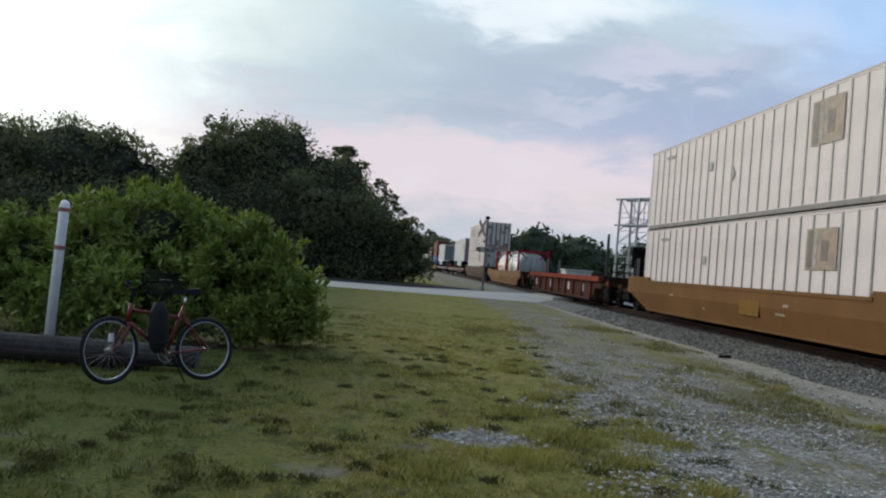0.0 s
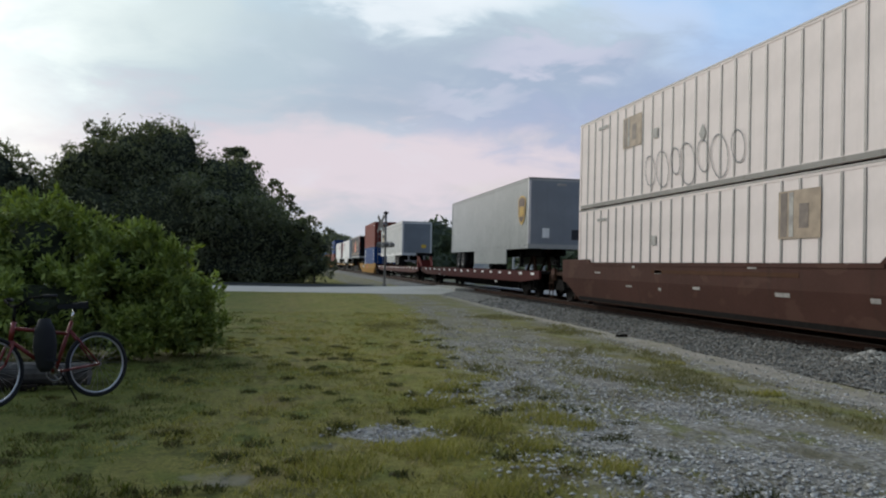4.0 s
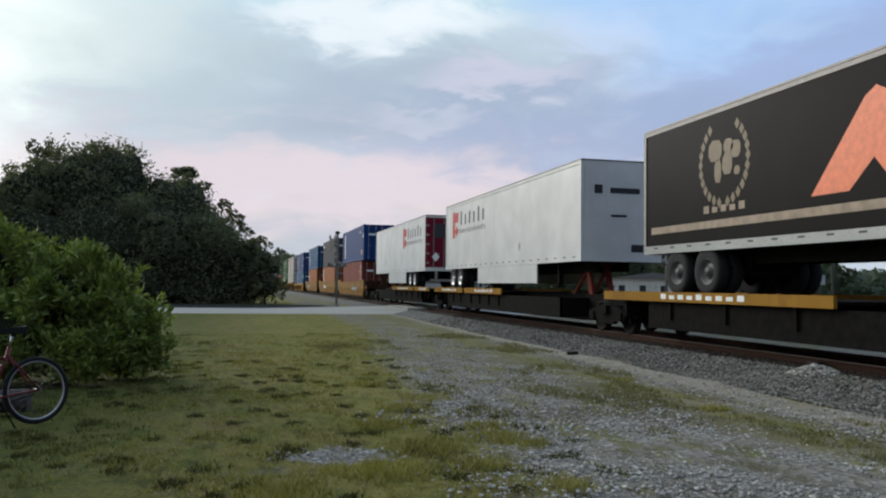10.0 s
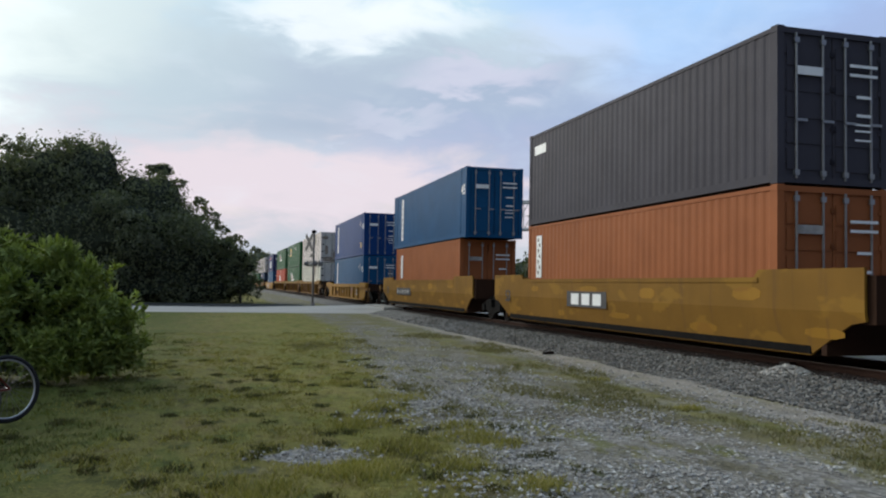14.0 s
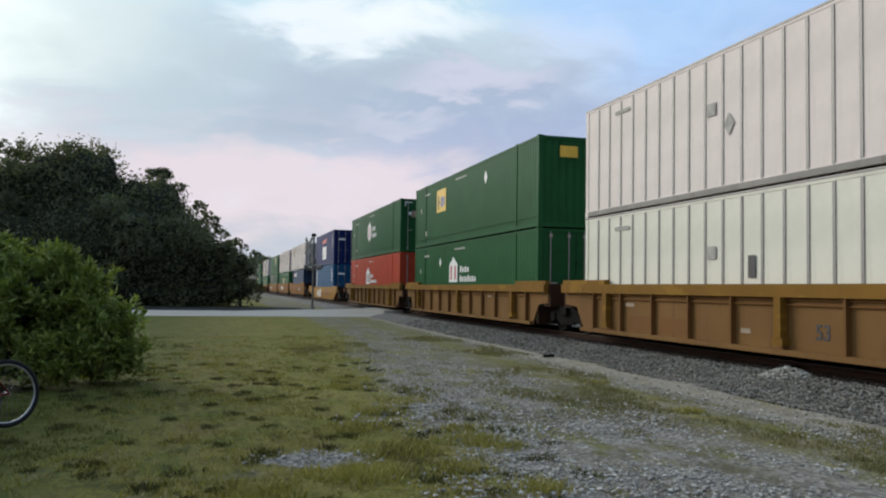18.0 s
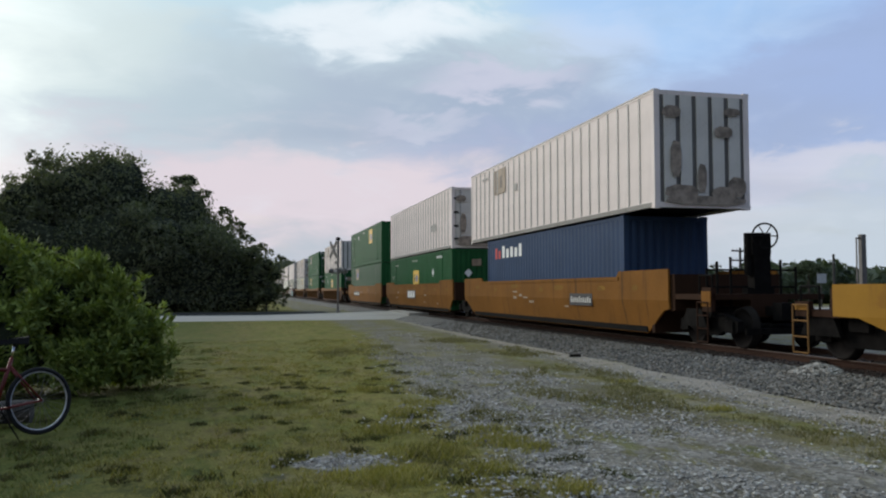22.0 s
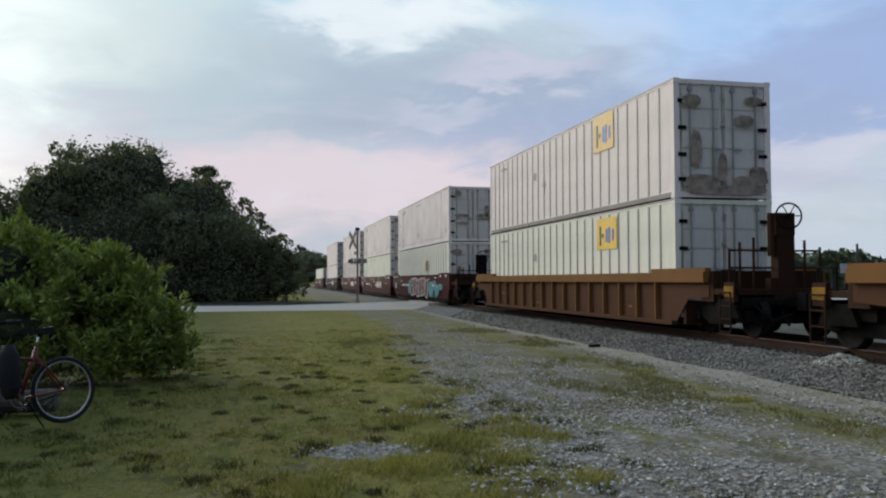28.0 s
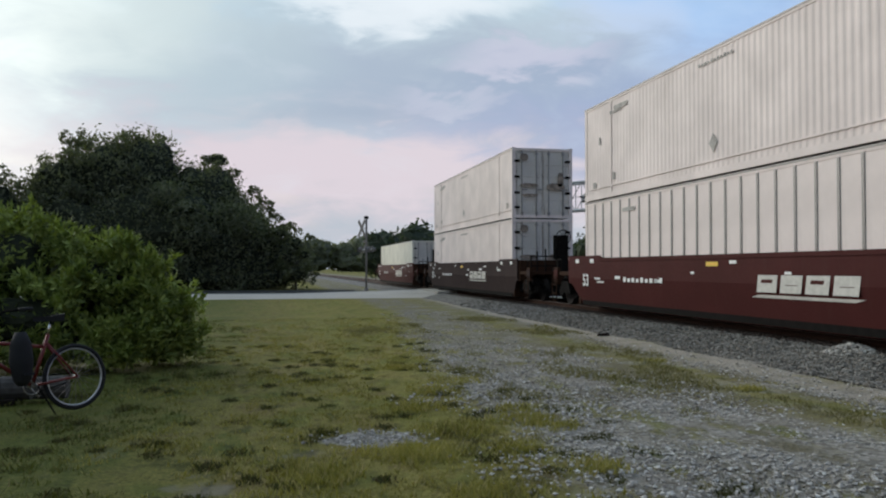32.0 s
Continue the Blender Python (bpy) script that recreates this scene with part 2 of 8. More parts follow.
        lot = n.math("MULTIPLY", lot, n.math("SUBTRACT", 1.0, n.math("MULTIPLY", tuft, 0.72)))
        # a grassy strip and a pale wheel track along the ballast
        strip = n.math("MULTIPLY", n.span(n.math("ABSOLUTE", n.math("SUBTRACT", x, n.math("ADD", 5.72, n.math("MULTIPLY", y, 0.03)))), 0.85, 0.2), n.span(n.noise(co, 0.9, 5), 0.32, 0.50))
        lot = n.math("MULTIPLY", lot, n.math("SUBTRACT", 1.0, n.math("MULTIPLY", strip, 0.5)))
        # the bare patch in the grass
        px = n.math("DIVIDE", n.math("SUBTRACT", x, 0.95), 0.42)
        py = n.math("DIVIDE", n.math("SUBTRACT", y, 7.6), 0.36)
        ring = n.math("ADD", n.math("ADD", n.math("MULTIPLY", px, px), n.math("MULTIPLY", py, py)), n.math("MULTIPLY", n.math("SUBTRACT", n.noise(co, 3.2, 5, 0.65), 0.5), 4.6))
        bare = n.span(ring, 1.2, 0.7)
        far = n.span(y, 62.0, 75.0)
        lot = n.math("MULTIPLY", n.math("MAXIMUM", lot, bare), n.math("SUBTRACT", 1.0, n.math("MULTIPLY", far, n.span(x, 16, 22))))
        colour = n.mix(lot, grass, grey)
        colour = n.mix(n.math("MULTIPLY", bare, 0.3), colour, (0.36, 0.345, 0.32))
        wheel = n.math("MULTIPLY", n.span(n.math("ABSOLUTE", n.math("SUBTRACT", x, n.math("ADD", 7.08, n.math("MULTIPLY", y, 0.027)))), 0.62, 0.15), n.span(n.noise(co, 1.7, 4), 0.3, 0.6, 0.3, 0.9))
        colour = n.mix(wheel, colour, (0.36, 0.32, 0.27))
        n.link(colour, s.inputs["Base Color"])
        s.inputs["Roughness"].default_value = 0.95
        s.inputs["Specular IOR Level"].default_value = 0.1
        relief(n, s, n.math("ADD", c, n.math("MULTIPLY", stone.outputs["Distance"], 0.6)), 0.9, 0.03)
    return surface("ground_grass_and_gravel", make)


def rubble(name, dark, light, warm):
    def make(n, s):
        r = n.add("ShaderNodeNewGeometry").outputs["Random Per Island"]
        co = n.add("ShaderNodeTexCoord").outputs["Object"]
        colour = n.mix(r, dark, light)
        colour = n.mix(n.math("MULTIPLY", n.span(n.math("FRACT", n.math("MULTIPLY", r, 5.7)), 0.5, 0.95), 0.6), colour, warm)
        colour = n.mix(n.math("MULTIPLY", n.span(n.noise(co, 30.0, 4), 0.4, 0.7), 0.3), colour, dark)
        n.link(colour, s.inputs["Base Color"])
        s.inputs["Roughness"].default_value = 0.9
    return surface(name, make)


def ballast_surface():
    """Broken stone, stained brown along the rails and darkened there for the train's shade."""
    def make(n, s):
        co = n.add("ShaderNodeTexCoord").outputs["Object"]
        split = n.add("ShaderNodeSeparateXYZ")
        n.link(co, split.inputs[0])
        cell = n.tree.nodes.new("ShaderNodeTexVoronoi")
        cell.inputs["Scale"].default_value = 17.0
        n.link(co, cell.inputs["Vector"])
        colour = n.mix(n.span(cell.outputs["Color"], 0.0, 1.0), (0.066, 0.062, 0.056), (0.245, 0.232, 0.214))
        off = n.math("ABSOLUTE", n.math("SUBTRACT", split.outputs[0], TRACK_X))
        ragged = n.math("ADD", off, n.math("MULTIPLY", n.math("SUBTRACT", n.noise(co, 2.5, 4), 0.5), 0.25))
        # rust colour, its tone lowered further for the shade under the train
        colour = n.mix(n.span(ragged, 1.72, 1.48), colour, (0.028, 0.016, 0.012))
        n.link(colour, s.inputs["Base Color"])
        s.inputs["Roughness"].default_value = 0.95
        relief(n, s, cell.outputs["Distance"], 1.0, 0.05)
    return surface("stained_shaded_ballast", make)


def road_surface(name, base, light):
    def make(n, s):
        co = n.add("ShaderNodeTexCoord").outputs["Object"]
        f, g = n.noise(co, 60.0, 5, 0.7), n.noise(n.mapping(co, (0.25, 1.2, 1)), 1.0, 4)
        colour = n.mix(n.span(f, 0.3, 0.7), base, light)
        colour = n.mix(n.math("MULTIPLY", n.span(g, 0.45, 0.7), 0.4), colour, tint(base, 0.7))
        n.link(colour, s.inputs["Base Color"])
        s.inputs["Roughness"].default_value = 0.95
        s.inputs["Specular IOR Level"].default_value = 0.08
        relief(n, s, f, 0.4, 0.01)
    return surface(name, make)


GROUND = ground_surface()
BALLAST = ballast_surface()
STONE = rubble("crushed_stone", (0.045, 0.042, 0.037), (0.27, 0.255, 0.232), (0.185, 0.15, 0.115))
PEBBLE = rubble("pale_pebble", (0.15, 0.138, 0.122), (0.58, 0.555, 0.52), (0.33, 0.28, 0.225))
# rust and the shade under the train, both put into the stones' colour
RUSTY_SHADED = rubble("rusty_shaded_stone", (0.012, 0.008, 0.006), (0.042, 0.027, 0.021), (0.055, 0.027, 0.017))
ROAD = road_surface("worn_pale_road", (0.36, 0.335, 0.30), (0.50, 0.465, 0.42))
ASPHALT = road_surface("dark_asphalt", (0.030, 0.030, 0.029), (0.055, 0.054, 0.052))
WOOD_TIE = plain("creosoted_timber", (0.020, 0.015, 0.012), 0.9, 0, 0.35, 14, 0.1)
RAIL_STEEL = paint("rusty_rail", (0.046, 0.024, 0.017), 0.6, 0.4)
RAIL_HEAD = plain("brown_rail_head", (0.11, 0.085, 0.07), 0.55, 0.6)
BARK = plain("bark", (0.055, 0.045, 0.036), 0.95, 0, 0.35, 8)
OAK = leafy("oak_leaves", (0.090, 0.096, 0.062), (0.172, 0.180, 0.112), fleck=0.4, glow=0.36)
FAR_LEAF = leafy("far_leaves", (0.038, 0.050, 0.030), (0.088, 0.108, 0.062))
BUSH = leafy("bush_leaves", (0.088, 0.122, 0.027), (0.275, 0.320, 0.080), fleck=1.5)
BLADE = leafy("grass_blades", (0.125, 0.116, 0.028), (0.305, 0.262, 0.070), (0.36, 0.29, 0.14))
# greener blades, their tone lowered for the shade near the bush
LUSH_SHADED = leafy("lush_shaded_blades", (0.052, 0.062, 0.015), (0.140, 0.148, 0.036), (0.20, 0.165, 0.075))
TUFT = leafy("yellow_green_tufts", (0.155, 0.146, 0.036), (0.340, 0.295, 0.085), (0.40, 0.32, 0.16))
SHADE_WEED = leafy("shade_dark_weeds", (0.028, 0.032, 0.010), (0.085, 0.085, 0.024), (0.09, 0.062, 0.03))
# one dark tone that stands for shaded leaves deep in a crown
INNER_SHADE = plain("inner_crown_shade", (0.036, 0.041, 0.026), 0.9, 0, 0.45, 3.0, 0.05)
WEED = leafy("dry_weeds", (0.085, 0.078, 0.034), (0.215, 0.190, 0.085), (0.29, 0.245, 0.14))
# white paint twice: tinted pink for the camera's cast high up, cream lower down
WHITE = paint("white_container_paint", (0.785, 0.685, 0.655), 0.45, 0.22, (0.36, 0.31, 0.26))
CREAM = paint("cream_tinted_white_paint", (0.75, 0.72, 0.625), 0.45, 0.25, (0.34, 0.30, 0.24))
POST = plain("grey_side_post", (0.20, 0.19, 0.185), 0.5, 0.3)
RAIL_GREY = paint("dirty_grey_bottom_rail", (0.30, 0.28, 0.26), 0.55, 0.6, (0.12, 0.09, 0.07))
GREYDOOR = paint("weathered_grey_door", (0.66, 0.62, 0.58), 0.5, 0.85, (0.12, 0.075, 0.05))
BROWNRED = paint("oxide_red_paint", (0.185, 0.043, 0.034), 0.5, 0.25, (0.10, 0.04, 0.03))
RED = paint("bright_red_paint", (0.42, 0.060, 0.030), 0.45, 0.18, (0.22, 0.05, 0.03))
ORANGE = paint("orange_brown_paint", (0.31, 0.105, 0.042), 0.5, 0.22, (0.20, 0.08, 0.04))
BLUE = paint("blue_container_paint", (0.012, 0.048, 0.175), 0.42, 0.2, (0.02, 0.04, 0.10))
TEAL = paint("faded_blue_paint", (0.012, 0.078, 0.185), 0.42, 0.2, (0.02, 0.06, 0.12))
NAVY = paint("navy_container_paint", (0.012, 0.022, 0.105), 0.42, 0.2, (0.015, 0.02, 0.06))
SLATE = paint("slate_blue_paint", (0.040, 0.066, 0.125), 0.45, 0.25, (0.04, 0.05, 0.08))
CHARCOAL = paint("charcoal_paint", (0.060, 0.057, 0.070), 0.5, 0.2)
GREEN = paint("green_container_paint", (0.020, 0.092, 0.034), 0.42, 0.22, (0.012, 0.05, 0.02))
YELLOW = paint("yellow_car_paint", (0.305, 0.157, 0.025), 0.55, 0.65, (0.13, 0.065, 0.03), (0.24, 0.115, 0.024))
MUSTARD = paint("dirty_yellow_paint", (0.21, 0.108, 0.022), 0.6, 0.5, (0.11, 0.06, 0.03), (0.27, 0.145, 0.026))
ORANGECAR = paint("orange_car_paint", (0.205, 0.088, 0.018), 0.6, 0.85, (0.062, 0.030, 0.016))
RUST = paint("rusty_brown_paint", (0.078, 0.037, 0.021), 0.65, 0.6, (0.045, 0.027, 0.02))
DARKRUST = paint("dark_rust_paint", (0.038, 0.019, 0.012), 0.7, 0.5, (0.07, 0.035, 0.02))
PANEL = paint("yellow_brown_panel_paint", (0.195, 0.104, 0.040), 0.65, 0.8, (0.095, 0.048, 0.024))
REDPANEL = paint("rusted_red_panel_paint", (0.078, 0.036, 0.029), 0.65, 0.7, (0.07, 0.035, 0.026))
TAN = paint("tan_brown_paint", (0.178, 0.086, 0.032), 0.6, 0.5, (0.15, 0.08, 0.04))
BROWNCAR = paint("dull_brown_car_paint", (0.068, 0.032, 0.025), 0.6, 0.5, (0.04, 0.025, 0.02), (0.085, 0.045, 0.034))
SOOTY = paint("sooty_grey_brown_car_paint", (0.040, 0.027, 0.026), 0.65, 0.6, (0.07, 0.05, 0.045))
MAROON = paint("maroon_car_paint", (0.064, 0.017, 0.016), 0.55, 0.35, (0.07, 0.03, 0.025))
REDCAR = paint("red_orange_car_paint", (0.25, 0.050, 0.029), 0.6, 0.45, (0.14, 0.06, 0.04))
# grimy steel taken darker still to stand for shade under the train
SHADE_BLACK = plain("grimy_shade_black_steel", (0.008, 0.007, 0.0065), 0.9, 0.0, 0.4, 6, 0.08)
DOORDARK = paint("dark_grey_end_panel", (0.16, 0.15, 0.145), 0.6, 0.6, (0.07, 0.055, 0.045))
TANK_END = paint("sooty_tank_end", (0.40, 0.42, 0.41), 0.5, 0.7, (0.12, 0.10, 0.09))
# wheel steel with the shade under the cars put into its tone
WHEEL_STEEL = plain("dull_shaded_wheel_steel", (0.011, 0.009, 0.0085), 0.8, 0.0, 0.2, 9.0, 0.12)
STEEL = plain("worn_steel", (0.30, 0.29, 0.28), 0.4, 0.8)
RUBBER = plain("tyre_rubber", (0.013, 0.013, 0.014), 0.85)
DARK_RIM = plain("dark_wheel_rim", (0.05, 0.05, 0.052), 0.5, 0.2)
CHROME = plain("polished_aluminium", (0.78, 0.78, 0.79), 0.22, 1.0, 0.05)
ALU = plain("brushed_aluminium", (0.52, 0.53, 0.54), 0.4, 0.7, 0.08)
TRAILER_WHITE = paint("white_trailer_paint", (0.655, 0.65, 0.645), 0.35, 0.16, (0.46, 0.42, 0.36), sheen=0.35)
ROLL_GREY = paint("blue_grey_door_paint", (0.215, 0.235, 0.265), 0.35, 0.15, (0.14, 0.14, 0.14), sheen=0.3)
TRAILER_GREY = paint("pale_grey_trailer_paint", (0.325, 0.332, 0.325), 0.28, 0.12, (0.4, 0.38, 0.34), sheen=0.5)
BLACK = paint("black_trailer_paint", (0.011, 0.010, 0.010), 0.35, 0.06, (0.04, 0.034, 0.03), sheen=0.03)
WINE = paint("wine_red_paint", (0.165, 0.012, 0.030), 0.35, 0.15)
MARK_WHITE = plain("white_lettering", (0.78, 0.78, 0.77), 0.5, 0, 0.06, 3)
MARK_DARK = plain("dark_lettering", (0.025, 0.025, 0.03), 0.5)
MARK_GREY = plain("grey_lettering", (0.075, 0.075, 0.085), 0.5)
MARK_RED = plain("red_lettering", (0.50, 0.035, 0.035), 0.5)
MARK_BRONZE = plain("dim_bronze_lettering", (0.155, 0.110, 0.055), 0.5)
MARK_FADED = plain("faded_blue_grey_lettering", (0.54, 0.57, 0.61), 0.6, 0, 0.3, 6)
MARK_DULL = plain("dull_white_stencil", (0.52, 0.50, 0.46), 0.6)
# the crossbuck's white greyed to stand for its unlit side
SIGN_BACK = plain("unlit_sign_grey", (0.17, 0.155, 0.145), 0.8)
MARK_GOLD = plain("gold_lettering", (0.58, 0.36, 0.065), 0.45)
MARK_TAN = plain("faded_tan_decal", (0.30, 0.225, 0.160), 0.6, 0, 0.25, 4)
MARK_FADED = plain("faded_brown_print", (0.15, 0.115, 0.095), 0.6, 0, 0.3, 5)
MARK_YELLOW = plain("yellow_decal", (0.72, 0.46, 0.06), 0.5, 0, 0.1, 4)
MARK_BROWN = plain("brown_decal", (0.085, 0.040, 0.018), 0.45)
MARK_ORANGE = plain("orange_decal", (0.80, 0.17, 0.055), 0.45)
MARK_REDBROWN = plain("faded_red_brown_emblem", (0.20, 0.050, 0.030), 0.6, 0, 0.2, 4)
MARK_BLUE = plain("blue_decal", (0.04, 0.12, 0.42), 0.5)
MARK_TEAL = plain("teal_spray_paint", (0.06, 0.20, 0.21), 0.6, 0, 0.4, 3)
MARK_SPRAY = plain("pinkish_spray_paint", (0.48, 0.41, 0.39), 0.6, 0, 0.3, 3)
MARK_WINE = plain("dull_wine_spray_paint", (0.115, 0.048, 0.046), 0.6, 0, 0.3, 3)
MARK_STAIN = plain("rusty_door_stain", (0.27, 0.215, 0.175), 0.8, 0, 0.45, 5)
MARK_GHOST = plain("yellowed_decal_ghost", (0.56, 0.50, 0.36), 0.6, 0, 0.15, 4)
MARK_PINK = plain("pale_spray_paint", (0.56, 0.50, 0.47), 0.6)
MARK_SMUDGE = plain("grey_smudge", (0.33, 0.31, 0.29), 0.7, 0, 0.3, 5)
GALV = plain("galvanised_steel", (0.42, 0.43, 0.45), 0.45, 0.5)
PLASTIC_WHITE = plain("white_pipe", (0.93, 0.91, 0.93), 0.4, 0, 0.05)
FADED_RED = plain("faded_red_tape", (0.40, 0.14, 0.12), 0.6)
TIMBER = plain("weathered_grey_log", (0.055, 0.050, 0.046), 0.9, 0, 0.35, 12)
BIKE_RED = plain("red_bicycle_paint", (0.15, 0.018, 0.014), 0.3, 0.1)
LENS = plain("dark_red_lens", (0.10, 0.012, 0.012), 0.15)
TANKWHITE = paint("white_tank_shell", (0.80, 0.80, 0.78), 0.3, 0.12, (0.45, 0.42, 0.38), sheen=0.4)
TANKRED = paint("dark_red_frame", (0.30, 0.020, 0.035), 0.45, 0.2)
BRICKROOF = plain("far_roof", (0.16, 0.15, 0.15), 0.8)


# ---------------------------------------------------------------- mesh helpers
class Shape:
    """Vertices and faces that become one mesh."""

    def __init__(self):
        self.v, self.f = [], []

    def add(self, verts, faces):
        k = len(self.v)
        self.v += [tuple(p) for p in verts]
        self.f += [tuple(i + k for i in q) for q in faces]
        return self

    def box(self, x0, x1, y0, y1, z0, z1):
        p = [(x, y, z) for z in (z0, z1) for y in (y0, y1) for x in (x0, x1)]
        return self.add(p, [(0, 2, 3, 1), (4, 5, 7, 6), (0, 1, 5, 4), (2, 6, 7, 3), (0, 4, 6, 2), (1, 3, 7, 5)])

    def slab(self, x0, x1, outline):
        """A plate across x with an outline of (y, z), given anticlockwise as seen from +x."""
        k = len(outline)
        p = [(x, y, z) for x in (x0, x1) for y, z in outline]
        return self.add(p, [tuple(range(k))[::-1], tuple(range(k, 2 * k))] + [(i, (i + 1) % k, k + (i + 1) % k, k + i) for i in range(k)])

    def end_slab(self, y0, y1, outline):
        """A plate across y with an outline of (x, z), given anticlockwise as seen from -y."""
        k = len(outline)
        p = [(x, y, z) for y in (y0, y1) for x, z in outline]
        return self.add(p, [tuple(range(k)), tuple(range(k, 2 * k))[::-1]] + [(i, k + i, k + (i + 1) % k, (i + 1) % k) for i in range(k)])

    def rod(self, a, b, r, n=8, r2=None, caps=True):
        a, b = Vector(a), Vector(b)
        d = (b - a).normalized()
        u = d.orthogonal().normalized()
        w = d.cross(u)
        r2 = r if r2 is None else r2
        ring = [(math.cos(2 * math.pi * i / n), math.sin(2 * math.pi * i / n)) for i in range(n)]
        p = [a + r * (c * u + s * w) for c, s in ring] + [b + r2 * (c * u + s * w) for c, s in ring]
        f = [(i, (i + 1) % n, n + (i + 1) % n, n + i) for i in range(n)]
        if caps:
            f += [tuple(range(n))[::-1], tuple(range(n, 2 * n))]
        return self.add(p, f)

    def turned(self, centre, axis, profile, n=24):
        """A turned body: profile of (along the axis, radius) round centre."""
        c, d = Vector(centre), Vector(axis).normalized()
        u = d.orthogonal().normalized()
        w = d.cross(u)
        p = [c + h * d + r * (math.cos(2 * math.pi * i / n) * u + math.sin(2 * math.pi * i / n) * w) for h, r in profile for i in range(n)]
        f = [(j * n + i, j * n + (i + 1) % n, (j + 1) * n + (i + 1) % n, (j + 1) * n + i) for j in range(len(profile) - 1) for i in range(n)]
        return self.add(p, f)

    def ring(self, centre, axis, radius, tube, n=32, k=8):
        prof = [(tube * math.sin(2 * math.pi * j / k), radius + tube * math.cos(2 * math.pi * j / k)) for j in range(k + 1)]
        return self.turned(centre, axis, prof, n)

    def mesh(self, name, material, smooth=False):
        me = bpy.data.meshes.new(name)
        me.from_pydata(self.v, [], self.f)
        me.materials.append(material)
        if smooth:
            me.polygons.foreach_set("use_smooth", [True] * len(me.polygons))
        me.update()
        return me


def part(name, shape, material, parent, label="", smooth=False, at=None):
    me = shape if isinstance(shape, bpy.types.Mesh) else shape.mesh(name, material, smooth)
    ob = new(name, me)
    ob.parent = parent
    if at is not None:
        ob.matrix_basis = at
    if label:
        ob["label"] = label
    return ob


def thing(name, label, category, group="", at=None, kind=""):
    ob = new(name)
    ob.empty_display_size = 0.3
    if at is not None:
        ob.matrix_basis = at
    return tagged(ob, label, category, group, kind)


def solid(name, shape, material, label="", category="", kind="", smooth=False):
    return tagged(new(name, shape.mesh(name, material, smooth)), label, category, "", kind)


def bulk_mesh(name, verts, faces, material, smooth=False):
    """A mesh from arrays of vertices and of triangles or quads."""
    me = bpy.data.meshes.new(name)
    verts, faces = np.asarray(verts, np.float32), np.asarray(faces, np.int32)
    k = faces.shape[1]
    me.vertices.add(len(verts))
    me.vertices.foreach_set("co", verts.ravel())
    me.loops.add(faces.size)
    me.loops.foreach_set("vertex_index", faces.ravel())
    me.polygons.add(len(faces))
    me.polygons.foreach_set("loop_start", np.arange(0, faces.size, k, dtype=np.int32))
    me.polygons.foreach_set("use_smooth", np.full(len(faces), smooth))
    me.update(calc_edges=True)
    me.materials.append(material)
    return me


def scattered(base_v, base_f, places, sizes, rng, flat=1.0):
    """Copies of a small form at places, each turned at random and sized."""
    base_v, k = np.asarray(base_v, float), len(places)
    q = rng.normal(size=(k, 4))
    q /= np.linalg.norm(q, axis=1)[:, None]
    w, x, y, z = q.T
    rot = np.stack([1 - 2 * (y * y + z * z), 2 * (x * y - w * z), 2 * (x * z + w * y), 2 * (x * y + w * z), 1 - 2 * (x * x + z * z), 2 * (y * z - w * x),
                    2 * (x * z - w * y), 2 * (y * z + w * x), 1 - 2 * (x * x + y * y)], 1).reshape(k, 3, 3)
    v = np.einsum("kij,nj->kni", rot, base_v) * np.asarray(sizes)[:, None, None]
    v[:, :, 2] *= flat
    v += np.asarray(places)[:, None, :]
    f = np.asarray(base_f)[None] + (np.arange(k) * len(base_v))[:, None, None]
    return v.reshape(-1, 3), f.reshape(-1, len(base_f[0]))


LETTERS = {}


def letters(text, size, material):
    """A thin mesh of a short text in Blender's own font, standing in the plane y, z and facing -x."""
    key = (text, size, material.name)
    if key not in LETTERS:
        curve = bpy.data.curves.new("lettering", "FONT")
        curve.body, curve.size, curve.extrude = text, size, 0.002
        curve.align_x, curve.align_y = "CENTER", "CENTER"
        curve.offset = size * 0.02
        ob = bpy.data.objects.new("lettering", curve)
        scene.collection.objects.link(ob)
        bpy.context.view_layer.update()
        me = bpy.data.meshes.new_from_object(ob.evaluated_get(bpy.context.evaluated_depsgraph_get()))
        bpy.data.objects.remove(ob)
        me.materials.clear()
        me.materials.append(material)
        LETTERS[key] = me
    return LETTERS[key]
# ---------------------------------------------------------------- ground, road, track
def smooth_noise(x, y, scale, seed):
    return noise.noise(Vector((x * scale, y * scale, seed * 7.3)))


def build_ground():
    xs = np.r_[-1500, -700, -300, -120, -60, -30, np.arange(-18, 24.1, 0.75), 32, 48, 80, 160, 400, 900, 1500]
    ys = np.r_[-1500, -600, -200, -60, -20, np.arange(-6, 36.1, 0.75), 42, 50, 60, 75, 100, 160, 300, 700, 1500, 2500]
    v = []
    for y in ys:
        for x in xs:
            near = -18 < x < 24 and -6 < y < 36
            z = 0.035 * smooth_noise(x, y, 0.35, 1) + 0.02 * smooth_noise(x, y, 1.1, 2) if near else 0.0
            v.append((x, y, z - 0.015))
    k = len(xs)
    f = [(j * k + i, j * k + i + 1, (j + 1) * k + i + 1, (j + 1) * k + i) for j in range(len(ys) - 1) for i in range(k - 1)]
    s = Shape()
    s.v, s.f = v, f
    solid("ground", s, GROUND, "mown patchy grass running into grey gravel beside the railway", "ground", "structure", True)


build_ground()

